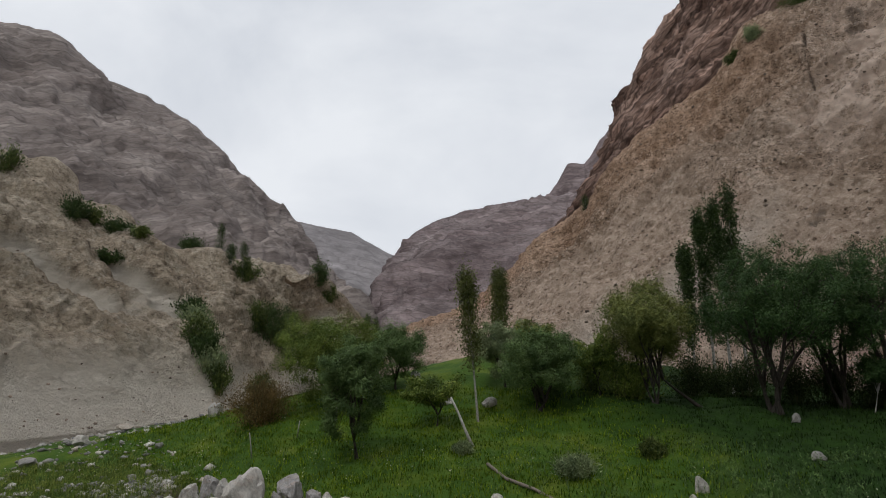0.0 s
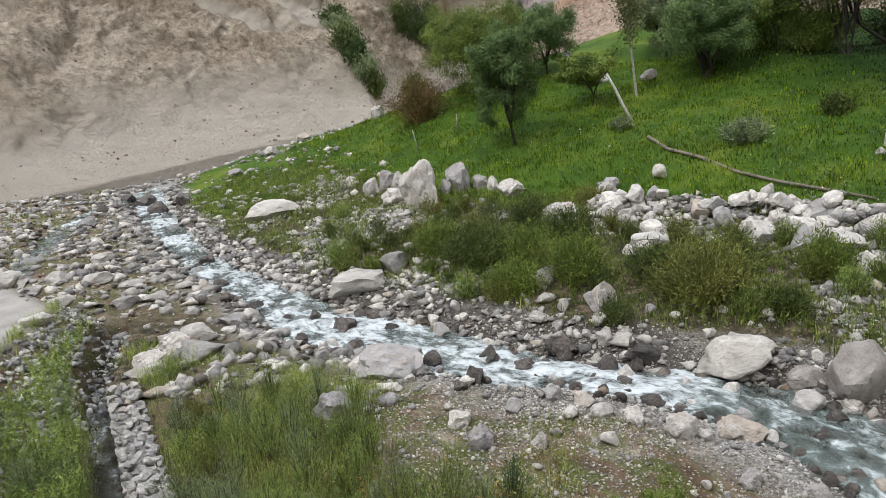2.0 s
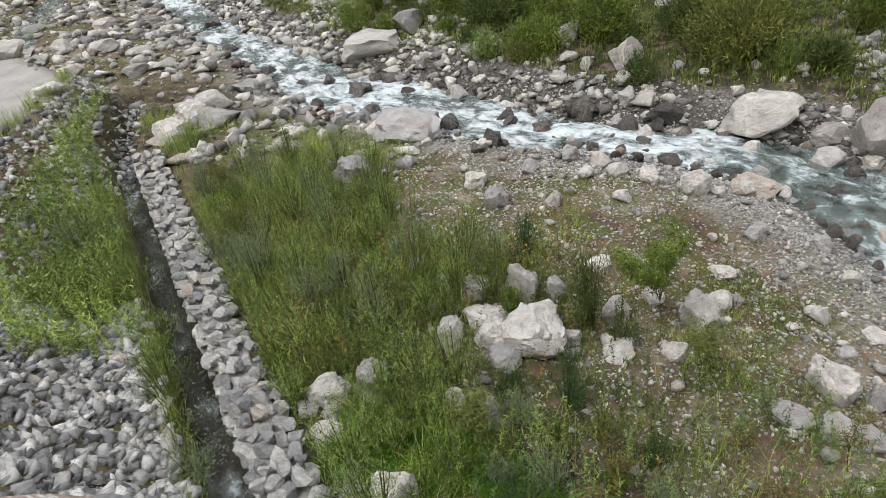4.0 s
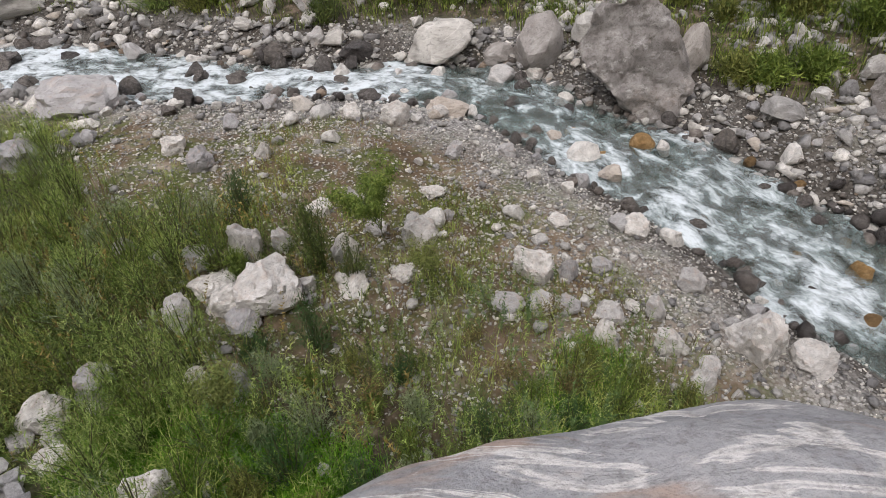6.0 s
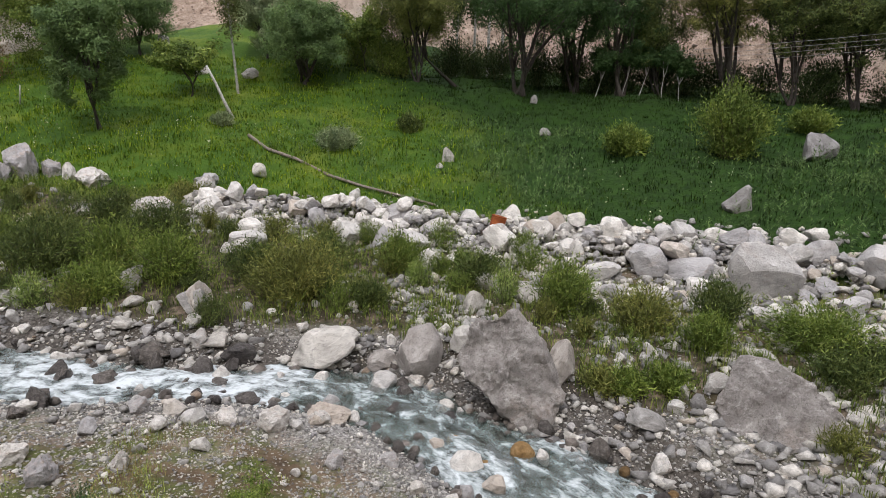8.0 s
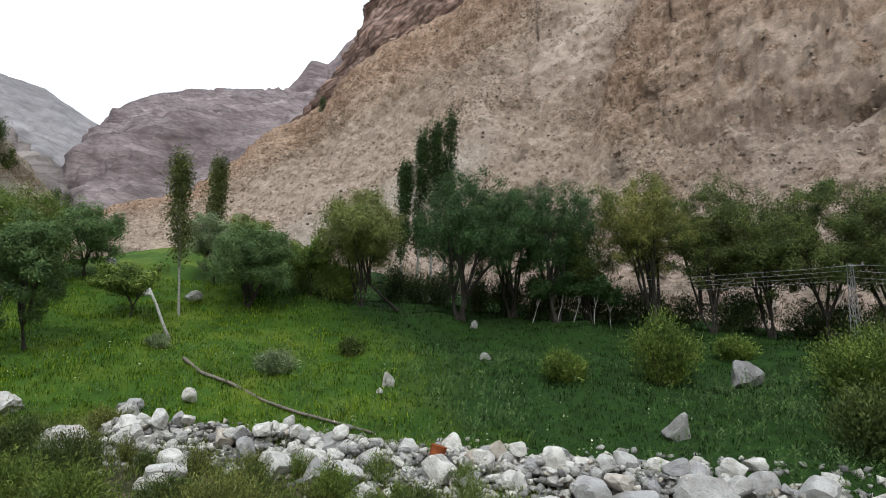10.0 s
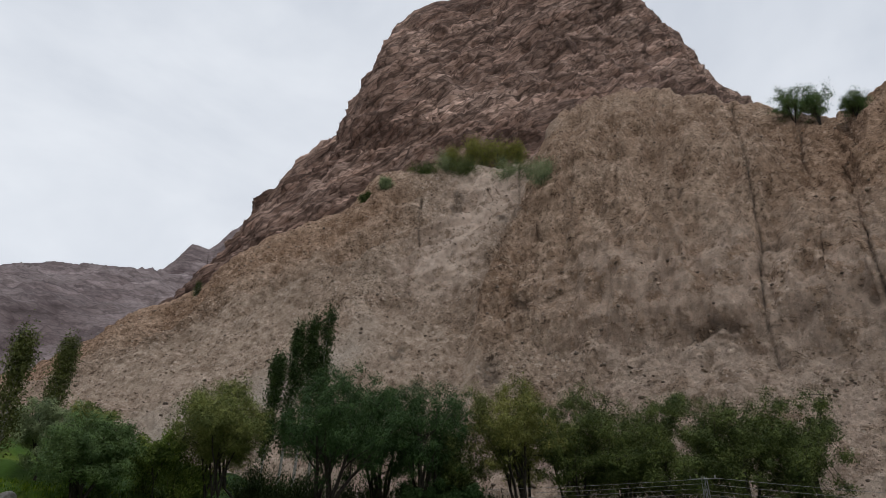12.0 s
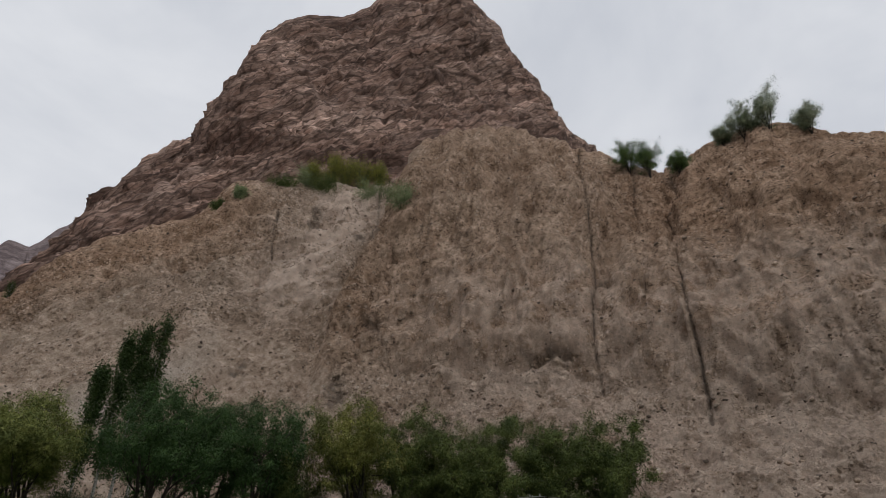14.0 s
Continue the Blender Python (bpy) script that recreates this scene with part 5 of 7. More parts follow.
def outcrop_material():
    m = Nodes("outcrop_rock", 0.8)
    v = m.pos()
    c = m.ramp(m.noise(m.pos((1.0, 2.6, 2.6), (0, 20, 25)), 1.7, 8, 0.65, 0.9), (0.3, (0.23, 0.235, 0.25)), (0.5, (0.35, 0.353, 0.365)), (0.72, (0.48, 0.478, 0.48)))
    rust = m.noise(m.pos((1, 2.5, 1), (0, 0, 20)), 1.3, 5, 0.6, 0.5)
    c = m.mix(m.ramp(rust, (0.52, (0.0,)), (0.62, (0.75,))), c, (0.47, 0.345, 0.275))
    vein = m.noise(m.pos((0.8, 4.5, 3), (0, 0, 24)), 1.7, 6, 0.58, 1.1)
    c = m.mix(m.ramp(vein, (0.52, (0.0,)), (0.555, (0.9,)), (0.575, (0.9,)), (0.62, (0.15,))), c, (0.74, 0.72, 0.695))
    c = m.mix(m.ramp(m.noise(v, 30, 4, 0.7), (0.35, (0.35,)), (0.5, (0.0,))), c, (0.12, 0.11, 0.10))
    split = m.noise(m.pos((1, 3.0, 1.5), (0, 10, 20)), 1.6, 6, 0.62, 0.8)
    line = m.ramp(split, (0.48, (0.0,)), (0.488, (0.14,)), (0.496, (0.0,)))
    c = m.mix(line, c, (0.09, 0.082, 0.075))
    blotch = m.noise(v, 9, 7, 0.75)
    c = m.mix(m.ramp(blotch, (0.36, (0.4,)), (0.46, (0.0,))), c, (0.22, 0.205, 0.19))
    c = m.mix(m.ramp(blotch, (0.57, (0.0,)), (0.66, (0.5,))), c, (0.56, 0.545, 0.53))
    m.color(c)
    n = m.bump(m.noise(v, 6, 8, 0.72), 0.9, 0.08)
    n = m.bump(line, 0.8, -0.03, n)
    m.bump(m.noise(v, 40, 5, 0.7), 0.5, 0.015, n)
    return m.mat


MAT_OUTCROP = outcrop_material()
outcrop("rock_outcrop", 0.56, 0.23, 4.645, 1.09, 1.035, 0.59, 3.0, "rounded pale grey rock streaked with rust, at the viewpoint's edge")
outcrop("rock_outcrop", -1.5, 0.0, 4.66, 1.05, 1.1, 0.66, 9.0, "rounded brownish rock beside the viewpoint")


# single stones that can be told apart along the near water's edge and on the gravel bar
r_one = np.random.RandomState(31)
DAMP_ONES = [chiselled(720 + k, 2, 9, 0.11, mat=MAT_WET) for k in range(6)]
PALE_ONES = [chiselled(740 + k, 2, 9, 0.10, mat=MAT_WHITE) for k in range(10)]
tries = np.stack([r_one.uniform(-9, 10.5, 9000), r_one.uniform(4.5, 19.5, 9000)], 1)
tries_m = masks(tries[:, 0], tries[:, 1])
singles, damp_n, pale_n = [], 0, 0
for k in range(len(tries)):
    (x, y), e, d = tries[k], tries_m["e"][k], tries_m["d"][k]
    wet = -0.8 < e < 0.15
    if not (wet or (0.1 <= e < 3.4)) or (wet and damp_n >= 125) or (not wet and pale_n >= 172):
        continue
    s = 0.16 + 0.42 * r_one.rand() ** 2.2
    if e < -0.3 and r_one.rand() < 0.55:
        continue
    if not wet and r_one.rand() > 1.1 - e / 3.6 or any((x - a) ** 2 + (y - b) ** 2 < (0.5 * (s + q)) ** 2 for a, b, q in singles):
        continue
    singles.append((x, y, s))
    if wet:
        damp_n += 1
        boulder(x, y, s * 1.15, s * 0.75, DAMP_ONES if r_one.rand() < 0.55 else PALE_ONES, "rounded stone washed by the stream", "stones in the stream", "river_stone", 0.25, afloat(x, y))
    else:
        pale_n += 1
        boulder(x, y, s * 0.8, s * 0.5, PALE_ONES, "pale grey stone on the gravel by the water", "stones on the gravel", "river_stone", 0.2)


ROCK_SPOTS = np.array([(x, y, 0.5 * wide) for rows in (ROCKS_NEAR_BIG, ROCKS_NEAR_MID, ROCKS_NEAR_RIGHT, ROCKS_FAR_BANK, ROCKS_LEFT_CLUSTER, ROCKS_WALL_BIG, ROCKS_WALL_BIG2) for x, y, wide, high in rows])


# ---- stuff of many stones ----
def baked(name, meshes, rows, mat, label, category, group=""):
    """One mesh of many stones; rows are (x, y, z, sx, sy, sz, turn)."""
    kits = []
    for me in meshes:
        co = np.empty(len(me.vertices) * 3, np.float32)
        me.vertices.foreach_get("co", co)
        me.calc_loop_triangles()
        tri = np.empty(len(me.loop_triangles) * 3, np.int32)
        me.loop_triangles.foreach_get("vertices", tri)
        kits.append((co.reshape(-1, 3), tri.reshape(-1, 3)))
    rows = np.asarray(rows, float)
    which = np.arange(len(rows)) % len(kits)
    vs, fs, base = [], [], 0
    for k, (co, tri) in enumerate(kits):
        r = rows[which == k]
        if not len(r):
            continue
        v = co[None] * r[:, None, 3:6]
        tip = np.sin(r[:, 6] * 7.3) * 0.5
        y2 = v[..., 1] * np.cos(tip)[:, None] - v[..., 2] * np.sin(tip)[:, None]
        z2 = v[..., 1] * np.sin(tip)[:, None] + v[..., 2] * np.cos(tip)[:, None]
        c, s = np.cos(r[:, 6])[:, None], np.sin(r[:, 6])[:, None]
        v = np.stack([v[..., 0] * c - y2 * s, v[..., 0] * s + y2 * c, z2], -1) + r[:, None, :3]
        vs.append(v.reshape(-1, 3))
        fs.append((tri[None] + (np.arange(len(r)) * len(co))[:, None, None] + base).reshape(-1, 3))
        base += len(r) * len(co)
    me = fast_mesh(name, np.concatenate(vs), np.concatenate(fs), mat)
    return tagged(new(name, me), label, category, group, "stuff")


scatter = np.random.RandomState(12)


def stones_over(count, xr, yr, size, chance, power=2.5):
    """Rows of stones thrown over a stretch of ground, kept where chance(x, y, masks) says so."""
    x, y = scatter.uniform(*xr, count), scatter.uniform(*yr, count)
    m = masks(x, y)
    keep = scatter.rand(count) < chance(x, y, m)
    x, y, z = x[keep], y[keep], m["z"][keep]
    s = size[0] + (size[1] - size[0]) * scatter.rand(len(x)) ** power
    return np.stack([x, y, z + s * 0.08, s * scatter.uniform(0.85, 1.35, len(x)), s * scatter.uniform(0.7, 1.0, len(x)), s * scatter.uniform(0.4, 0.85, len(x)), scatter.uniform(0, 6.28, len(x))], 1)


def bar_chance(x, y, m):
    g = grassiness(x, y, m)
    n = np.clip(fbm(x * 0.45, y * 0.45, 31, 3) * 1.4 + 0.8, 0.3, 1)
    near = (m["d"] < 0) * np.clip(1.0 - (m["e"] - 2.0) / 2.5, 0.45, 1)
    far = (m["d"] > 0) * np.clip(1.05 - (m["e"] - 1.0) / 4.5, 0.10, 1)
    edge = np.clip((m["e"] + 0.35) / 0.3, 0, 1)
    return (near + far) * n * edge * (1 - 0.82 * g) * (1 - m["road"]) * (m["e"] < 9.5) * (1 - m["bank"])


def far_chance(x, y, m):
    n = np.clip(fbm(x * 0.5, y * 0.5, 37, 3) * 1.6 + 0.7, 0.1, 1)
    clump = np.clip(fbm(x * 0.33, y * 0.33, 43, 3) * 4 - 0.25, 0, 1) * (m["e"] < 9.3) * 0.75
    clump = np.maximum(clump, 0.5 * n * np.clip((x - 7.5) / 2, 0, 1) * (m["e"] > 2.4) * (m["e"] < 9.3))
    return (m["d"] > 0) * (m["e"] > -0.15) * np.maximum(np.clip(1.1 - m["e"] / 1.5, 0.04, 1) * np.clip(n - 0.1, 0.2, 1) * (m["e"] < 9.3), clump)


def bed_chance(x, y, m):
    return (np.abs(m["e"]) < 12) * (m["e"] > -0.2) * (1 - m["road"]) * (1 - 0.8 * grassiness(x, y, m)) * (1 - m["bank"])


def slope_chance(x, y, m):
    return np.maximum(m["bank"] * (m["z"] < 4.5), heap(x, y, m) * (m["z"] < 4.5))


baked("cobbles", ROUNDS[:3] + HULLS[:8], stones_over(17000, (-7, 12), (2.5, 19), (0.045, 0.21), bar_chance, 5.0), MAT_COBBLE, "grey and white river cobbles on the banks", "cobbles")
baked("far_bank_stones", HULLS[:9], np.concatenate([stones_over(26000, (-24, -8), (12, 38), (0.09, 0.55), far_chance, 2.4), stones_over(52000, (-8, 21), (4, 30), (0.08, 0.5), far_chance, 3.0)]), MAT_COBBLE, "grey stones heaped along the far bank", "cobbles")
baked("gravel", HULLS, stones_over(42000, (-5, 11), (3, 18), (0.03, 0.11), bar_chance, 1.8), MAT_COBBLE, "fine grey gravel between the cobbles", "gravel")
PEBBLES = [hull_stone(900 + k, 6, MAT_COBBLE) for k in range(10)]


def pebble_chance(x, y, m):
    return (m["d"] < 0) * (m["e"] > 0.1) * (1 - m["road"]) * (1 - m["bank"]) * (1 - 0.75 * grassiness(x, y, m)) * np.clip(fbm(x * 0.9, y * 0.9, 71, 3) * 2.2 + 0.75, 0.1, 1)


baked("pebbles", PEBBLES, stones_over(46000, (-6, 8), (3, 14), (0.02, 0.10), pebble_chance, 2.2), MAT_PEBBLE, "small whitish pebbles strewn over the soil", "pebbles")
baked("stream_bed_stones", HULLS, stones_over(25000, (-44, -5), (12, 62), (0.10, 0.85), bed_chance, 4.2), MAT_COBBLE, "broad bed of grey boulders and cobbles upstream", "cobbles")
MAT_DAMP = stone_material("damp_stone", (0.04, 0.034, 0.03), (0.115, 0.10, 0.09), (0.26, 0.24, 0.22), "island", band=4.0)
MAT_DAMP.node_tree.nodes["Principled BSDF"].inputs["Roughness"].default_value = 0.35


def damp_chance(x, y, m):
    edge = np.exp(-((m["e"] + 0.12) / 0.38) ** 2) + 0.26 * (m["e"] < 0) * (m["e"] > -1.3)
    edge = np.maximum(edge, 0.7 * np.exp(-((m["trickle"] - 0.6) / 0.35) ** 2))
    edge = np.maximum(edge, 0.42 * (x < -8) * (m["d"] < 0) * (m["e"] > 0) * (m["e"] < 9) * (1 - m["road"]) * (1 - m["bank"]))
    return edge * np.clip(fbm(x * 0.5, y * 0.5, 61, 3) * 2.0 + 0.55, 0.08, 1)


baked("damp_stones", WORN, np.concatenate([stones_over(9000, (-40, 11), (4, 46), (0.12, 0.45), damp_chance, 2.4), stones_over(5000, (-9, 11), (4, 20), (0.08, 0.32), damp_chance, 2.2)]), MAT_DAMP, "dark wet stones along the water's edge and in the rapids", "wet stones")
baked("rubble_bank", SHARDS, np.concatenate([stones_over(24000, (-22, -1), (0.5, 16), (0.10, 0.36), slope_chance, 2.0), stones_over(9000, (-9.5, -1.5), (0.5, 9.5), (0.12, 0.36), slope_chance, 1.6)]), MAT_RUBBLE, "loose slope of broken grey rubble below the road", "rubble")


# ---- the dry rubble wall at the meadow's foot ----
SPILL = -1


def wall_points(count, spread, seed):
    r = np.random.RandomState(seed)
    line = np.array([(-0.8, 26.0), (2.5, 25.0), (6.5, 23.2), (10.2, 20.6), (13.0, 17.8), (15.4, 15.2), (17.2, 12.6), (18.5, 9.5), (19.5, 6.0)])
    seg = np.concatenate([[0], np.cumsum(np.hypot(*np.diff(line, axis=0).T))])
    s = r.uniform(0, seg[-1], count)
    x, y = np.interp(s, seg, line[:, 0]), np.interp(s, seg, line[:, 1])
    dx, dy = np.interp(s + 0.1, seg, line[:, 0]) - x, np.interp(s + 0.1, seg, line[:, 1]) - y
    n = np.hypot(dx, dy) + 1e-9
    wide = 1.0 + 1.1 * s / seg[-1]
    o = np.clip(r.normal(0, spread, count), -1.9, 1.9) * wide
    o = np.where(o * SPILL > 0, o * (1 + 2.2 * np.clip(s / seg[-1] - 0.35, 0, 1)), o)
    x, y = x - dy / n * o, y + dx / n * o
    return x, y, 0.75 * np.exp(-((o / wide) / 0.62) ** 2) * r.rand(count), r


rubble_wall = tagged(empty("rubble_wall", 10.0, 20.4, 1.9), "long heap of pale grey field stones along the meadow", "stone wall")
xs, ys, up, r_wall = wall_points(300, 0.6, 3)
zs = masks(xs, ys)["z"]
for x, y, z, u in zip(xs, ys, zs, up):
    ob = under(new("stone", (PIECES + WALL_SLABS)[r_wall.randint(18)]), rubble_wall)
    s = 0.36 + 0.60 * r_wall.rand() ** 1.6
    ob.matrix_parent_inverse = Matrix.Translation((-10.0, -20.4, -1.9))
    ob.location = (x, y, z + u - 0.1 * s)
    ob.rotation_euler = (r_wall.uniform(-0.5, 0.5), r_wall.uniform(-0.5, 0.5), r_wall.uniform(0, 6.3))
    ob.scale = (s * r_wall.uniform(0.9, 1.3), s * r_wall.uniform(0.75, 1.0), s * r_wall.uniform(0.6, 0.9))
xs, ys, up, r_wall = wall_points(4600, 0.8, 8)
zs = masks(xs, ys)["z"]
s = 0.14 + 0.40 * r_wall.rand(4600) ** 1.7
fill = baked("small_stones", HULLS, np.stack([xs, ys, zs + up * 0.8 + 0.12 * s, s * 1.2, s * 0.9, s * 0.75, r_wall.uniform(0, 6.3, 4600)], 1), MAT_COBBLE, "small stones filling the heap", "")
fill.parent = rubble_wall
fill.matrix_parent_inverse = Matrix.Translation((-10.0, -20.4, -1.9))
for rows in (ROCKS_WALL_BIG, ROCKS_WALL_BIG2):
    for x, y, wide, high in rows:
        boulder(x, y, wide * 1.05, high * 1.05, WALL_BOULDERS, "large pale boulder in the heap of field stones", "boulders of the stone heap", sink=0.05)


# ---- the little canal with its dry stone wall ----
canal_wall = tagged(empty("canal_wall", -7.0, 6.9, 1.0), "low dry stone wall lining the small canal", "stone wall")
r_can = np.random.RandomState(4)


def canal_stone(s, o, layer, size):
    x = -2.3 - 0.7 * s + 0.714 * o
    y = 2.1 + 0.714 * s + 0.7 * o
    ob = under(new("stone", SLABS[r_can.randint(10)]), canal_wall)
    ob.matrix_parent_inverse = Matrix.Translation((7.0, -6.9, -1.0))
    ob.location = (x, y, 0.78 + 0.15 * layer + r_can.uniform(-0.02, 0.03))
    ob.rotation_euler = (r_can.uniform(-0.25, 0.25), r_can.uniform(-0.25, 0.25), -0.79 + r_can.uniform(-0.5, 0.5))
    ob.scale = (size * r_can.uniform(0.9, 1.6), size * r_can.uniform(0.85, 1.2), 0.22 * r_can.uniform(0.8, 1.2))


for k in range(52):
    s = 0.3 + 0.262 * k
    for o in (0.0, 0.13, 0.26, 0.39, 0.50):
        canal_stone(s + r_can.uniform(-0.1, 0.1), o + r_can.uniform(-0.04, 0.04), 2.6 + r_can.uniform(-0.45, 0.45), r_can.uniform(0.16, 0.30))
    canal_stone(s + 0.1, 0.0, 1.5, 0.33)
    canal_stone(s, -0.01, 0.6, 0.34)
    if k % 2:
        canal_stone(s, 0.50, 1.7, 0.30)
core = np.array([[-2.3 - 0.7 * s + 0.714 * o + 7.0, 2.1 + 0.714 * s + 0.7 * o - 6.9, z - 1.0] for s in (0.1, 14.0) for o in (0.06, 0.46) for z in (0.4, 1.08)])
core_faces = np.array([[0, 1, 3, 2], [4, 6, 7, 5], [0, 4, 5, 1], [2, 3, 7, 6], [1, 5, 7, 3], [0, 2, 6, 4]])
part("rubble_core", fast_mesh("rubble_core", core, core_faces, MAT_RUBBLE_ONE), canal_wall, "earth and rubble packed inside the wall")
canal_line = np.array([(-2.27, 1.6, 0.66, 0.30), (-6.26, 5.64, 0.70, 0.30), (-12.86, 12.34, 0.76, 0.30), (-15.76, 16.74, 0.92, 0.32)])
build_stream("water_canal", canal_line, "shallow running water of the small canal", 0.0, 0.12, 0.05, 0.42, None, MAT_CANAL)


# ---- loose stones lying on the cliffs ----
def cliff_stones(name, surface, count, low, high, size, mat, label, seed, cols=(0.0, 1.0)):
    r = np.random.RandomState(seed)
    v, pos = SURFACES[surface]
    rows = np.nonzero((pos > low) & (pos < high))[0]
    i = rows[(r.rand(count) ** 1.4 * len(rows)).astype(int)]
    j = ((cols[0] + (cols[1] - cols[0]) * r.rand(count)) * (v.shape[1] - 1)).astype(int)
    keep = fbm(v[i, j, 0] / 9, v[i, j, 1] / 9, v[i, j, 2] / 9, 3) + 0.25 * r.randn(count) > -0.1
    p = v[i[keep], j[keep]]
    s = size[0] + (size[1] - size[0]) * r.rand(len(p)) ** 4.0
    return baked(name, HULLS, np.stack([*p.T, s * 1.2, s * 0.9, s * 0.8, r.uniform(0, 6.28, len(p))], 1), mat, label, "stones")


MAT_TAN_STONE = stone_material("tan_cliff_stone", (0.16, 0.12, 0.092), (0.31, 0.24, 0.19), (0.50, 0.42, 0.35), "island", band=2.0, warm=(0.33, 0.27, 0.21))
cliff_stones("cliff_stones", "cliff_right", 11000, 0.05, 1.95, (0.10, 0.8), MAT_TAN_STONE, "stones lying on the scree and stuck in the cliff", 5, (0.0, 0.75))
cliff_stones("clay_cliff_stones", "cliff_left", 3000, 0.02, 1.9, (0.08, 0.5), MAT_TAN_STONE, "stones scattered over the clay cliff", 6, (0.25, 1.0))


# ---- foliage ----
def leaf_material(name, dark, mid, light, soft=0.16, patch=0.5, calm=False):
    m = Nodes(name, 0.62)
    m.b.inputs["Specular IOR Level"].default_value = 0.2
    tone = m.ramp(m.island(), (0.0, tuple(0.4 * a + 0.6 * b for a, b in zip(dark, mid))), (0.5, mid), (1.0, tuple(0.5 * a + 0.5 * b for a, b in zip(light, mid)))) if calm else m.ramp(m.island(), (0.0, dark), (0.5, mid), (1.0, light))
    big = m.ramp(m.noise(m.pos(), patch, 4, 0.6), (0.36, (0.55, 0.6, 0.55)), (0.64, (1.4, 1.32, 1.2)))
    c = m.mix(1.0, tone, big, "MULTIPLY")
    m.color(c)
    tr = m.t.nodes.new("ShaderNodeBsdfTranslucent")
    m.t.links.new(c, tr.inputs["Color"])
    mx = m.t.nodes.new("ShaderNodeMixShader")
    mx.inputs["Fac"].default_value = soft
    m.t.links.new(m.b.outputs["BSDF"], mx.inputs[1])
    m.t.links.new(tr.outputs["BSDF"], mx.inputs[2])
    m.t.links.new(mx.outputs["Shader"], m.t.nodes["Material Output"].inputs["Surface"])
    return m.mat


LEAF_WILLOW = leaf_material("willow_leaves", (0.018, 0.046, 0.016), (0.050, 0.104, 0.034), (0.105, 0.172, 0.062), patch=0.9, calm=True)
LEAF_LIGHT = leaf_material("light_willow_leaves", (0.085, 0.115, 0.030), (0.175, 0.205, 0.062), (0.27, 0.295, 0.105), patch=0.9, calm=True)
LEAF_POPLAR = leaf_material("poplar_leaves", (0.020, 0.042, 0.013), (0.045, 0.080, 0.024), (0.085, 0.125, 0.04), patch=0.9, calm=True)
LEAF_POPLAR_PALE = leaf_material("olive_poplar_leaves", (0.045, 0.060, 0.018), (0.100, 0.122, 0.040), (0.18, 0.20, 0.075), patch=0.9, calm=True)
LEAF_SILVER = leaf_material("silver_leaves", (0.12, 0.165, 0.085), (0.235, 0.295, 0.165), (0.36, 0.425, 0.26), 0.3, patch=0.9, calm=True)
LEAF_RED = leaf_material("reddish_leaves", (0.105, 0.070, 0.028), (0.19, 0.13, 0.055), (0.27, 0.20, 0.085))
LEAF_RIM_BUSH = leaf_material("yellow_green_leaves", (0.12, 0.13, 0.022), (0.21, 0.22, 0.045), (0.30, 0.30, 0.08), 0.3, 0.6, True)
LEAF_DARK = leaf_material("dark_shrub_leaves", (0.032, 0.055, 0.015), (0.085, 0.122, 0.033), (0.165, 0.20, 0.062))
LEAF_SHRUB = leaf_material("shrub_leaves", (0.058, 0.098, 0.018), (0.14, 0.205, 0.038), (0.25, 0.31, 0.078))
LEAF_HERB = leaf_material("herb_leaves", (0.085, 0.145, 0.034), (0.235, 0.335, 0.085), (0.42, 0.50, 0.185), 0.24, 0.8)
LEAF_SHADE = leaf_material("shaded_undergrowth_leaves", (0.018, 0.034, 0.010), (0.042, 0.068, 0.021), (0.08, 0.115, 0.04))
LEAF_RIM = leaf_material("grey_green_leaves", (0.15, 0.19, 0.135), (0.29, 0.34, 0.25), (0.42, 0.47, 0.36), 0.5, patch=0.9, calm=True)
LEAF_DOCK = leaf_material("dock_leaves", (0.12, 0.095, 0.03), (0.24, 0.185, 0.06), (0.36, 0.28, 0.11))
LEAF_SAGE = leaf_material("sage_green_leaves", (0.042, 0.080, 0.028), (0.105, 0.175, 0.062), (0.20, 0.29, 0.12), patch=0.9, calm=True)
LEAF_OLIVE = leaf_material("olive_leaves", (0.075, 0.09, 0.022), (0.17, 0.19, 0.048), (0.30, 0.31, 0.10))
GRASS_NEAR = leaf_material("bank_grass", (0.115, 0.175, 0.036), (0.27, 0.355, 0.085), (0.44, 0.49, 0.17), 0.24, 0.7)
GRASS_BANK = leaf_material("far_bank_grass", (0.045, 0.080, 0.014), (0.145, 0.20, 0.038), (0.30, 0.345, 0.095), 0.2, 0.8)
GRASS_DRY = leaf_material("dry_grass", (0.085, 0.066, 0.026), (0.165, 0.13, 0.052), (0.27, 0.22, 0.10), 0.2, 0.6)
GRASS_MEADOW = leaf_material("meadow_grass", (0.022, 0.062, 0.003), (0.094, 0.180, 0.009), (0.27, 0.34, 0.026), 0.32, 0.45)
GRASS_SHADE = leaf_material("shaded_green_grass", (0.005, 0.015, 0.0015), (0.014, 0.040, 0.003), (0.040, 0.078, 0.008), 0.15, 0.25)
FLOWER = leaf_material("pale_flowers", (0.55, 0.55, 0.42), (0.68, 0.68, 0.56), (0.78, 0.78, 0.70), 0.2)


def bark_material(name, dark, light, scale=(6, 6, 1.2)):
    m = Nodes(name, 0.9)
    n = m.noise(m.pos(scale), 3.0, 6, 0.65)
    m.color(m.ramp(n, (0.35, dark), (0.65, light)))
    m.bump(n, 0.7, 0.04)
    return m.mat


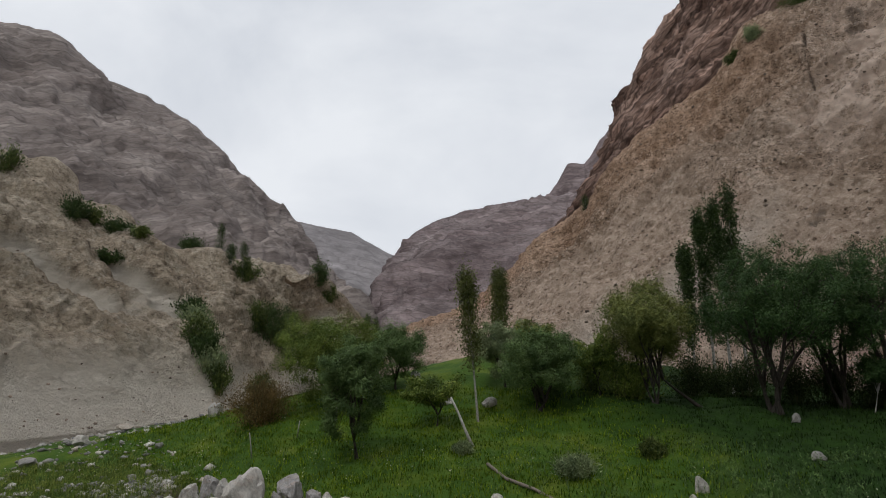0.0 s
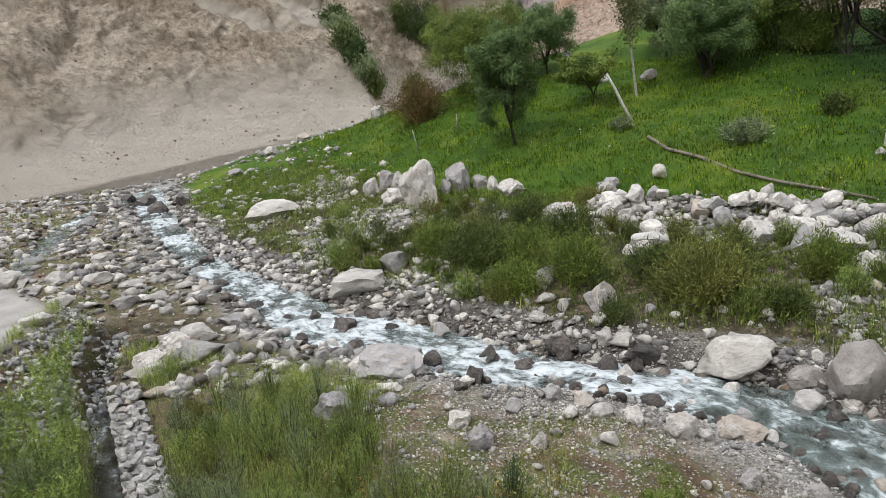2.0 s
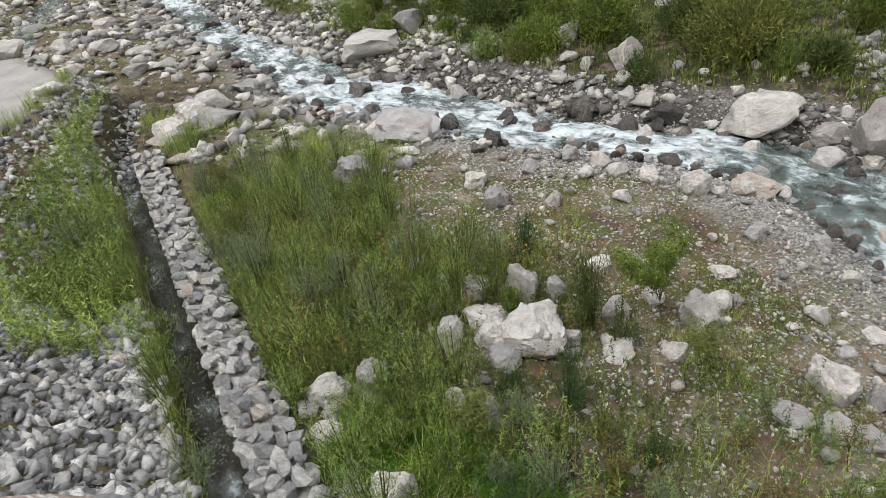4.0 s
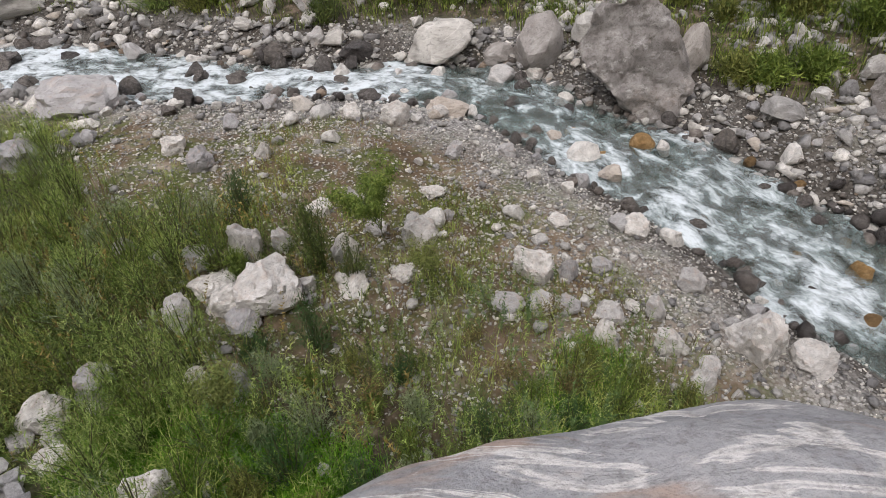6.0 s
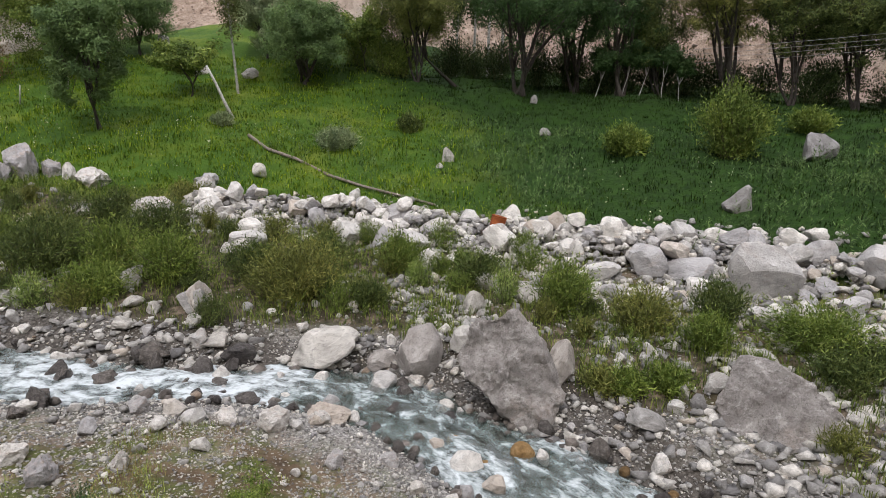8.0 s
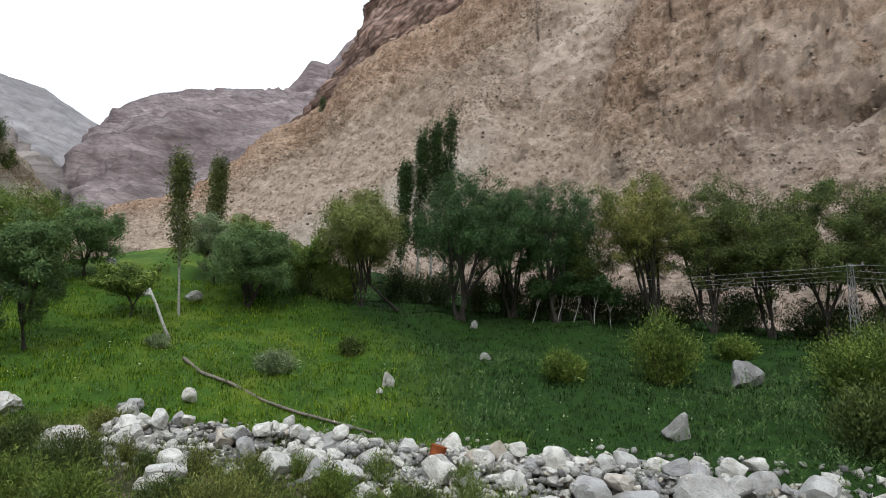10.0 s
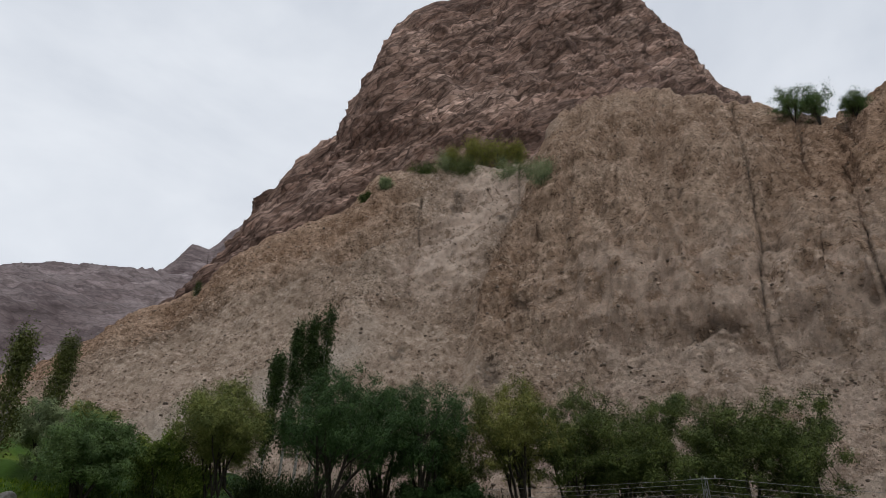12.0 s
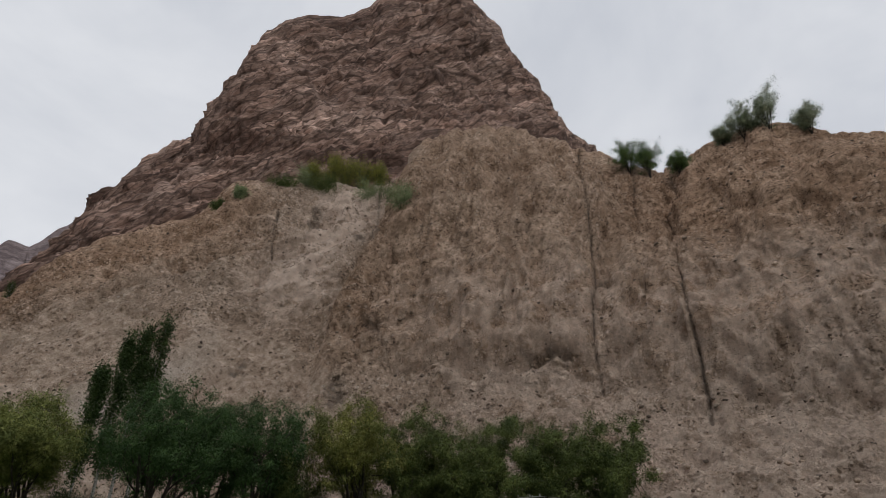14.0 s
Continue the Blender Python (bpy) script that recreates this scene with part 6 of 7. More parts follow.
BARK = bark_material("willow_bark", (0.028, 0.024, 0.02), (0.078, 0.068, 0.058))
BARK_PALE = bark_material("pale_bark", (0.22, 0.21, 0.19), (0.46, 0.45, 0.42), (4, 4, 3))
WOOD_GREY = bark_material("weathered_wood", (0.13, 0.105, 0.085), (0.27, 0.235, 0.20), (8, 8, 1))
STEM = bark_material("thin_stem", (0.06, 0.066, 0.03), (0.125, 0.128, 0.06))


def leaves(centres, length, width, rng, droop=0.0, axes=None, faces=None, slim=False):
    """Diamond leaves, each slightly folded, or slim pointed ones, about the given centres."""
    n = len(centres)
    a = rng.normal(size=(n, 3)) if axes is None else axes + 0.45 * rng.normal(size=(n, 3))
    a[:, 2] -= droop
    a /= np.linalg.norm(a, axis=1, keepdims=True) + 1e-9
    b = np.cross(a, rng.normal(size=(n, 3)) if faces is None else faces + 0.35 * rng.normal(size=(n, 3)))
    b /= np.linalg.norm(b, axis=1, keepdims=True) + 1e-9
    c = np.cross(a, b)
    k = rng.uniform(0.65, 1.3, (n, 1))
    la, wb = a * length * k * 0.5, b * width * k * 0.5
    if slim:
        v = np.stack([centres - la + wb, centres - la - wb, centres + la + c * width * 0.2], 1).reshape(-1, 3)
        return v, np.arange(3 * n).reshape(-1, 3)
    v = np.stack([centres - la, centres + wb + c * width * 0.14, centres + la, centres - wb + c * width * 0.14], 1).reshape(-1, 3)
    return v, np.arange(4 * n).reshape(-1, 4)


def tubes(segments, sides=6):
    """Tapered round rods; segments are (start, end, radius, radius)."""
    vs, fs, base = [], [], 0
    ring = np.arange(sides) * 2 * np.pi / sides
    for p, q, r0, r1 in segments:
        p, q = np.array(p, float), np.array(q, float)
        d = (q - p) / (np.linalg.norm(q - p) + 1e-9)
        u = np.cross(d, (0.0, 0.0, 1.0) if abs(d[2]) < 0.9 else (1.0, 0.0, 0.0))
        u /= np.linalg.norm(u)
        w = np.cross(d, u)
        o = np.cos(ring)[:, None] * u + np.sin(ring)[:, None] * w
        vs += [p + o * r0, q + o * r1]
        i = np.arange(sides)
        j = (i + 1) % sides
        fs.append(np.stack([base + i, base + j, base + sides + j, base + sides + i], 1))
        base += 2 * sides
    return np.concatenate(vs), np.concatenate(fs)


def limbs(start, direction, length, radius, depth, rng, out, tips, bend=0.25):
    """A branching skeleton: rods into out, branch ends into tips."""
    p, d, r = np.array(start, float), np.array(direction, float), radius
    steps = 4
    for k in range(steps):
        d = d + rng.normal(size=3) * bend * 0.45
        d[2] += 0.05
        d /= np.linalg.norm(d)
        q = p + d * length / steps
        r2 = r * (0.88 if k < steps - 1 else 0.75)
        out.append((p, q, r, r2))
        p, r = q, r2
        if depth and k >= 1:
            side = d + rng.normal(size=3) * 0.75
            side[2] = abs(side[2]) * 0.6 + 0.25
            limbs(p, side / np.linalg.norm(side), length * rng.uniform(0.5, 0.75), r * 0.55, depth - 1, rng, out, tips, bend)
        if depth <= 1 and k >= 1:
            tips.append(p)
    tips.append(p)


def tree(name, x, y, high, wide, leaf_mat, bark, label, category, seed, trunk=0.25, lean=(0, 0), count=5200, leaf=(0.26, 0.12), stems=1, fork=0.3, group="", droop=0.25, clump=0.5, base=None, depth=2, full=0, low=0.14):
    """A broad tree: forked trunk, limbs and a crown of leaf clumps at the branch ends."""
    rng = np.random.RandomState(seed)
    z = (ground_z(x, y) if base is None else base) - 0.15
    top = tagged(empty(name, x, y, z), label, category, group)
    rods, tips = [], []
    for s in range(stems):
        p = np.array([rng.uniform(-0.3, 0.3) * (stems > 1), rng.uniform(-0.3, 0.3) * (stems > 1), 0.0])
        d = np.array([lean[0] + rng.normal() * 0.10, lean[1] + rng.normal() * 0.10, 1.0])
        if stems > 1:
            d[:2] += 0.35 * np.array([np.cos(6.28 * s / stems), np.sin(6.28 * s / stems)])
        q = p
        for k in range(3):
            d = d / np.linalg.norm(d) + rng.normal(size=3) * 0.06
            n = q + d * high * fork / 3
            rods.append((q, n, 0.6 * trunk * (1 - 0.18 * k) * (1.25 if k == 0 else 1), 0.6 * trunk * (1 - 0.18 * (k + 1))))
            q = n
        for b in range(4 if stems == 1 else 3):
            a = 6.28 * (b + rng.rand() * 0.6) / 4
            out_d = np.array([np.cos(a) * 0.62, np.sin(a) * 0.62, 0.9]) * (0.6, 0.6, 1) + np.array([lean[0], lean[1], 0]) * 0.4
            limbs(q, out_d / np.linalg.norm(out_d), high * rng.uniform(0.36, 0.52), trunk * 0.45, depth, rng, rods, tips)
    tips = np.array(tips)
    scale = np.array([wide / (np.ptp(tips[:, 0]) + clump * 1.6), wide / (np.ptp(tips[:, 1]) + clump * 1.6)])
    up = (high - clump * 0.6) / max(tips[:, 2].max(), 0.1)
    mid = tips[:, :2].mean(0)

    def fit(p):
        g = np.clip(p[2] / (high * fork + 1e-6), 0, 1)
        return np.array([*(p[:2] * (1 - g) + ((p[:2] - mid) * scale + mid) * g), p[2] * (1 - g) + p[2] * up * g])

    rods = [(fit(p), fit(q), r0, r1) for p, q, r0, r1 in rods]
    tips = np.array([fit(p) for p in tips])
    if full:
        q = rng.normal(size=(full, 3))
        q /= np.linalg.norm(q, axis=1, keepdims=True)
        q *= rng.uniform(0.72, 1.0, (full, 1))
        more = np.array([*tips[:, :2].mean(0), high * (low + 0.96) * 0.5]) + q * (wide * 0.46, wide * 0.46, high * (0.96 - low) * 0.5)
        for e in more:
            near = tips[np.argmin(np.linalg.norm(tips - e * (1, 1, 1.1), axis=1))]
            rods.append((near, e, 0.02, 0.008))
        tips = np.concatenate([tips, np.repeat(more, 3, 0)])
    part("trunk", fast_mesh("trunk", *tubes(rods, 5), bark, True), top)
    count = int(count * (6.6 if full else 3.6))
    pick = rng.randint(len(tips), size=count)
    size = rng.uniform(0.6, 1.5, len(tips))[pick][:, None]
    off = rng.normal(size=(count, 3))
    off *= rng.rand(count, 1) ** 0.45 / np.linalg.norm(off, axis=1, keepdims=True) * clump * size * (0.95, 0.95, 0.72)
    out = off / (np.linalg.norm(off, axis=1, keepdims=True) + 1e-9) + 0.35 * (tips[pick] - tips.mean(0)) / (0.5 * wide) + (0, 0, 0.35)
    lie = rng.normal(size=(count, 3))
    lie -= out * (np.sum(lie * out, 1) / np.sum(out * out, 1))[:, None]
    part("crown", fast_mesh("crown", *leaves(tips[pick] + off, leaf[0] * 0.8, leaf[1] * 0.68, rng, droop, lie, out, True), leaf_mat), top)
    return top


def poplar(x, y, high, wide, label, seed, base=None, lean=(0, 0), count=4200, bare=0.28, leaf_mat=None):
    """A slender poplar: straight pale trunk, steep twigs and a narrow crown."""
    rng = np.random.RandomState(seed)
    z = (ground_z(x, y) if base is None else base) - 0.1
    top = tagged(empty("poplar_tree", x, y, z), label, "poplar", "poplars")
    at = lambda t: np.array([lean[0] * high * t, lean[1] * high * t, high * t])
    rods = [(at(k / 8), at((k + 1) / 8), 0.0095 * high * (1 - k / 8.6), 0.0095 * high * (1 - (k + 1) / 8.6)) for k in range(8)]
    ends = []
    for k in range(46):
        t = bare + (0.97 - bare) * rng.rand()
        a = rng.uniform(0, 6.28)
        spread = wide * 0.5 * np.clip(1.25 * (1.02 - t) ** 0.6, 0.15, 0.95) * rng.uniform(0.4, 1.0) * min(1, 0.45 + (t - bare) * 4)
        q = at(t) + np.array([np.cos(a) * spread, np.sin(a) * spread, spread * rng.uniform(1.2, 2.2)])
        rods.append((at(t), q, 0.03, 0.008))
        ends += [q, 0.5 * (q + at(t))]
    ends = np.array([e for e in ends if e[2] < high * 1.01] + [at(0.97), at(0.92), at(1.0)])
    part("trunk", fast_mesh("trunk", *tubes(rods), BARK_PALE, True), top)
    count = int(count * 2.6)
    pick = rng.randint(len(ends), size=count)
    off = rng.normal(size=(count, 3)) * (0.26, 0.26, 0.42) * min(1.1, wide)
    part("crown", fast_mesh("crown", *leaves(ends[pick] + off, 0.16, 0.085, rng, 0.1, None, None, True), leaf_mat or LEAF_POPLAR), top)
    return top


def shrub(name, x, y, wide, high, leaf_mat, label, seed, count=1500, leaf=(0.10, 0.035), base=None, group="shrubs", stems=16, upright=0.8, category="shrub"):
    """A shrub of many thin stems from one root, leaves along them."""
    rng = np.random.RandomState(seed)
    z = (ground_z(x, y) if base is None else base) - 0.05
    top = tagged(empty(name, x, y, z), label, category, group)
    rods, cs, ax = [], [], []
    for s in range(stems):
        a, out = rng.uniform(0, 6.28), rng.rand() ** 0.7
        tip = np.array([np.cos(a) * out * wide * 0.5, np.sin(a) * out * wide * 0.5, high * (1.0 - 0.45 * out**2) * rng.uniform(0.7, 1.05)])
        root = np.array([np.cos(a), np.sin(a), 0]) * 0.12 * wide * rng.rand()
        kink = root * 0.5 + tip * 0.5 + np.array([0, 0, 0.12 * high])
        rods += [(root, kink, 0.003 + 0.006 * high, 0.002 + 0.005 * high), (kink, tip, 0.002 + 0.005 * high, 0.003)]
        n = max(8, int(1.7 * count) // stems)
        t = rng.uniform(0.12, 1.0, n)[:, None]
        p = np.where(t < 0.5, root + (kink - root) * t * 2, kink + (tip - kink) * (t - 0.5) * 2)
        cs.append(p + rng.normal(size=(n, 3)) * 0.085 * wide)
        ax.append(np.repeat(((tip - root) / np.linalg.norm(tip - root))[None], n, 0) * upright)
    part("woody_base", fast_mesh("woody_base", *tubes(rods, 4), STEM, True), top)
    part("foliage", fast_mesh("foliage", *leaves(np.concatenate(cs), leaf[0] * 1.1, leaf[1] * 0.8, rng, 0.0, np.concatenate(ax), None, True), leaf_mat), top)
    return top


def polar(az, dist):
    return dist * math.sin(radians(az)), dist * math.cos(radians(az))


def to_top(az, dist, el):
    """The height of a tree whose top is seen at an elevation."""
    return 6.8 + dist * math.tan(radians(el)) - ground_z(*polar(az, dist))


# trees of the meadow's upper edge
WILLOWS = [
    (18.2, 42, 11.6, 6.0, LEAF_LIGHT, 1, 0.16, (0, 0), 0.36, "light green willow with forked dark trunk at the meadow's edge"),
    (21.6, 43, 11.9, 4.6, LEAF_LIGHT, 2, 0.20, (-0.42, 0.05), 0.42, "willow with a leaning curved trunk"),
    (26.8, 41.5, 14.2, 8.2, LEAF_WILLOW, 3, 0.30, (0, 0), 0.26, "large dark green willow with dense domed crown"),
    (31.6, 44.5, 12.6, 6.6, LEAF_WILLOW, 41, 0.24, (0, 0), 0.22, "dark willow behind the larger ones"),
    (35.4, 43.5, 13.7, 6.6, LEAF_WILLOW, 4, 0.30, (0, 0), 0.20, "broad dark green willow with shaded trunk"),
    (38.6, 44.5, 9.6, 4.2, LEAF_DARK, 91, 0.15, (0, 0), 0.20, "small dark willow under the big crowns"),
    (44.2, 43.5, 14.2, 6.8, LEAF_OLIVE, 5, 0.26, (0, 0), 0.28, "light green willow with spreading branches"),
    (48.2, 45, 13.0, 5.6, LEAF_DARK, 51, 0.2, (0, 0), 0.26, "thin light green willow before the cliff"),
    (52.6, 45.5, 12.4, 6.4, LEAF_DARK, 6, 0.22, (0, 0), 0.24, "green willow at the meadow's edge"),
    (56.6, 46, 12.7, 6.4, LEAF_DARK, 7, 0.26, (-0.12, 0), 0.24, "tall green willow with a dark leaning trunk"),
    (61.4, 46, 12.4, 6.4, LEAF_DARK, 8, 0.26, (0, 0), 0.22, "bushy green willow by the power pole"),
    (66.0, 46, 13.0, 6.4, LEAF_DARK, 9, 0.26, (0, 0), 0.22, "green willow at the end of the row"),
]
for az, dist, el, wide, mat, seed, trunk, lean, low, label in WILLOWS:
    tree("willow_tree", *polar(az, dist), to_top(az, dist, el + 0.5), wide * 1.06, mat, BARK, label, "willow", seed, trunk, lean=lean, count=int((1080 if az > 43 else 820) * wide), fork=0.30 if lean[0] < -0.2 else 0.16, group="willows", stems=1 if lean[0] else 3, full=56, leaf=(0.19, 0.085), clump=0.72, low=low)
for k, (az, dist, high) in enumerate(((33.4, 43, 3.4), (35.6, 43.4, 3.2), (37.0, 43.6, 3.3), (38.8, 43.4, 3.4), (40.2, 44, 3.2))):
    tree("birch_sapling", *polar(az, dist), high, 1.7, LEAF_WILLOW, BARK_PALE, "slender sapling with a bare pale trunk", "sapling", 100 + k, 0.055, count=900, fork=0.55, group="pale saplings", clump=0.35)
# dark leaves give the shade under the crowns; several shrubs are added for it
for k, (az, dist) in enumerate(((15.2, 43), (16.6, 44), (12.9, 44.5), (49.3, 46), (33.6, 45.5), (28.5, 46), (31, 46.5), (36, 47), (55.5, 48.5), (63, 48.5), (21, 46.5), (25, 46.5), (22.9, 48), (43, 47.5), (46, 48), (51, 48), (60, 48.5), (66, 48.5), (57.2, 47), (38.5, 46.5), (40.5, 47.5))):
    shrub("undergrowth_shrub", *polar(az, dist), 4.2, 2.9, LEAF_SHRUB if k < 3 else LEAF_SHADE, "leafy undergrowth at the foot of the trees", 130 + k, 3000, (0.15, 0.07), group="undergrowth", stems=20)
tree("round_tree", 6.1, 40.5, 5.3, 5.6, LEAF_SAGE, BARK, "round dark green tree on the meadow", "tree", 11, 0.22, count=7200, fork=0.12, clump=0.7, stems=3, full=40, leaf=(0.19, 0.085))
tree("silver_tree", *polar(5.4, 46), to_top(5.4, 46, 9.0), 4.2, LEAF_SILVER, BARK, "silver-grey oleaster beside the round tree", "tree", 12, 0.16, count=3200, fork=0.2, full=40, leaf=(0.19, 0.085))
tree("yellow_green_tree", *polar(8.3, 45), to_top(8.3, 45, 8.9), 3.4, LEAF_LIGHT, BARK, "yellow-green treetop behind the round tree", "tree", 13, 0.16, count=2200, fork=0.3)
tree("small_tree", *polar(13.6, 43), 4.2, 3.2, LEAF_SHRUB, BARK, "small thin tree at the meadow's edge", "tree", 14, 0.08, count=1800, fork=0.35)
poplar(2.05, 40.0, to_top(2.9, 40, 13.2), 1.4, "tall slender poplar with a bare pale trunk", 21, lean=(-0.075, 0), bare=0.36, count=2300, leaf_mat=LEAF_POPLAR_PALE)
poplar(*polar(5.0, 52), to_top(5.0, 52, 13.1), 1.5, "tall poplar behind the silver tree", 22, bare=0.3, count=3000, leaf_mat=LEAF_POPLAR_PALE)
poplar(*polar(22.9, 50), to_top(22.9, 50, 17.2), 1.1, "dark narrow poplar above the willows", 23, bare=0.3)
poplar(*polar(24.1, 50), to_top(24.1, 50, 17.9), 1.3, "dark narrow poplar above the willows", 24, bare=0.3, count=3800)
poplar(*polar(25.3, 50.5), to_top(25.3, 50.5, 18.8), 1.6, "dark poplar, tallest of its group", 25, bare=0.3, count=4200)
poplar(*polar(21.4, 49), to_top(21.4, 49, 14.1), 1.0, "shorter dark poplar beside its group", 26, bare=0.3)

# trees standing in the meadow
tree("meadow_willow", -4.85, 36.5, 7.0, 3.9, LEAF_SAGE, BARK, "small willow with a dark trunk standing in the meadow", "willow", 31, 0.2, count=6000, fork=0.16, clump=0.55, full=40, leaf=(0.19, 0.085))
tree("meadow_tree", -8.2, 46.5, 7.0, 8.6, LEAF_SHRUB, BARK, "broad bright green tree on the meadow", "tree", 32, 0.3, count=9000, fork=0.05, clump=0.85, stems=3, full=70, leaf=(0.19, 0.085), low=0.04)
tree("meadow_tree", -3.6, 48.0, 5.4, 4.6, LEAF_SAGE, BARK, "smaller dark green tree beside the broad one", "tree", 33, 0.2, count=3800, fork=0.2, clump=0.7, full=40, leaf=(0.19, 0.085))
tree("leaning_tree", -0.5, 40.0, 3.4, 5.0, LEAF_SHRUB, BARK, "low thin-leaved tree over the leaning trunk", "tree", 34, 0.1, count=2200, fork=0.25)
shrub("reddish_shrub", -12.6, 44.4, 5.4, 3.2, LEAF_RED, "reddish-brown shrub on the meadow's edge", 35, 6800, (0.16, 0.06), stems=30)
shrub("dark_shrub", *polar(-15.7, 66), 3.6, 3.6, LEAF_DARK, "dark green shrub behind the meadow", 36, 1800, (0.22, 0.12))
for k, (x, y, wide, high, mat) in enumerate(((23.0, 23.4, 3.6, 3.5, LEAF_SHRUB), (26.4, 15.9, 4.8, 2.2, LEAF_SHRUB), (30.5, 17.5, 4.0, 1.8, LEAF_DARK), (22.2, 13.2, 3.0, 2.4, LEAF_DARK),
                                             (10.7, 34.1, 1.5, 0.9, LEAF_DARK), (6.2, 31.9, 2.4, 0.8, LEAF_SILVER), (1.0, 35.1, 1.2, 0.6, LEAF_SILVER), (28.4, 23.9, 2.2, 1.1, LEAF_SHRUB), (19.4, 26.5, 2.4, 1.4, LEAF_SHRUB))):
    shrub("meadow_shrub", x, y, wide, high, mat, "leafy shrub standing in the meadow grass", 140 + k, int(2100 * wide), (0.16, 0.075), group="shrubs in the meadow", stems=int(18 * wide) + 8)

# shrubs on the far bank
EXTRA_SHRUBS = [(2.1, 18.3, 2.2, 1.3), (-1.4, 22.6, 2.2, 1.6), (-2.6, 21.2, 2.0, 1.4), (-4.6, 22.6, 2.4, 1.3), (8.6, 10.9, 0.9, 0.5), (8.2, 11.2, 0.9, 0.5), (12.9, 9.0, 1.5, 0.7), (5.8, 19.4, 1.2, 1.0)]
BANK_SHRUBS = [(-3.0, 24.5, 1.8, 1.7), (-1.1, 19.7, 1.9, 1.5), (-4.8, 21.4, 2.1, 1.4), (-3.1, 19.4, 1.9, 0.9), (2.5, 18.5, 2.6, 1.5), (1.2, 19.8, 1.6, 1.1), (5.8, 19.3, 1.3, 1.4), (7.9, 17.6, 1.6, 0.9),
               (9.3, 14.8, 1.6, 1.5), (10.4, 12.8, 1.6, 1.3), (12.3, 12.2, 1.3, 1.4), (13.6, 10.3, 2.4, 0.9), (13.7, 9.1, 1.3, 0.8), (9.5, 10.6, 0.9, 0.6), (-0.6, 26.5, 1.4, 0.9), (4.2, 17.1, 1.0, 0.8),
               (-6.5, 23.2, 1.8, 1.2), (3.6, 20.2, 1.7, 1.1), (11.4, 11.4, 1.3, 0.9)] + EXTRA_SHRUBS
for k, (x, y, wide, high) in enumerate(BANK_SHRUBS):
    shrub("bank_shrub", x, y, wide * 1.25, high * 1.05, (LEAF_DARK, LEAF_SHRUB, LEAF_DARK, LEAF_SHRUB, LEAF_OLIVE)[k % 5], "green willow shrub among stones on the far bank", 160 + k, int(2300 * wide), (0.12, 0.036), group="shrubs on the far bank", stems=int(34 * wide))

# low thicket between the shrubs
r_thick = np.random.RandomState(19)
thicket = []
while len(thicket) < 74:
    x, y = r_thick.uniform(-13, 18), r_thick.uniform(4, 29)
    m = masks(np.array([x]), np.array([y]))
    e, g = float(m["e"][0]), float(grassiness(np.array([x]), np.array([y]), m)[0])
    if m["d"][0] > 0 and 1.2 < e < 8.6 and g > 0.35 and (x < 8.5 or r_thick.rand() < 0.4) and np.hypot(ROCK_SPOTS[:, 0] - x, ROCK_SPOTS[:, 1] - y).min() > 0.45 and all(math.hypot(x - a, y - b) > 0.75 for a, b in thicket):
        thicket.append((x, y))
for k, (x, y) in enumerate(thicket):
    big = r_thick.uniform(0.6, 1.25)
    mat, label = ((LEAF_OLIVE, "olive-green bush of the far bank's thicket"), (LEAF_SHRUB, "leafy green bush of the far bank's thicket"), (LEAF_HERB, "light green feathery bush among stones"), (LEAF_DARK, "dark green low bush among stones"))[(0, 1, 3, 1, 3, 0, 2)[k % 7]]
    shrub("thicket_bush", x, y, 1.25 * big, 0.95 * big, mat, label, 600 + k, 800, (0.12, 0.026), group="thicket on the far bank", stems=22)

# plants on the cliffs
rim = surf_at("cliff_right", 39.3, 32.4)
for k, (az, wide, high) in enumerate(((35.8, 5.5, 6.4), (37.6, 6.5, 7.8), (39.4, 6.5, 7.4), (41.2, 6.5, 8.2), (42.8, 4.8, 6.6))):
    rim = surf_at("cliff_right", az, 32.8)
    shrub("rim_bush", rim[0], rim[1], wide, high, LEAF_RIM_BUSH, "yellow-green bush on the ledge below the peak", 201 + k, 2600, (0.30, 0.13), base=rim[2] - 0.3, stems=34, group="plants on the cliff")
for k, (az, el, dist, wide, high) in enumerate(((35.5, 32.0, 117, 5, 3.2), (37.5, 31.8, 116, 5, 2.8), (41.5, 31.6, 115, 5, 3.0), (44.0, 31.6, 114, 5, 3.4), (45.6, 31.2, 113, 4, 4.0), (33.2, 31.6, 118, 4, 2.4), (29.0, 30.0, 120, 3, 2.6), (27.4, 28.6, 121, 3, 2.0))):
    rim = surf_at("cliff_right", az, el)
    shrub("ledge_shrub", rim[0], rim[1], wide * (1.9 if k < 6 else 1.2), high * 1.2, (LEAF_SILVER, LEAF_DARK)[k % 2], "grey-green shrub on the cliff ledge", 210 + k, 3600, (0.26, 0.10), base=rim[2] - 0.3, group="plants on the cliff")
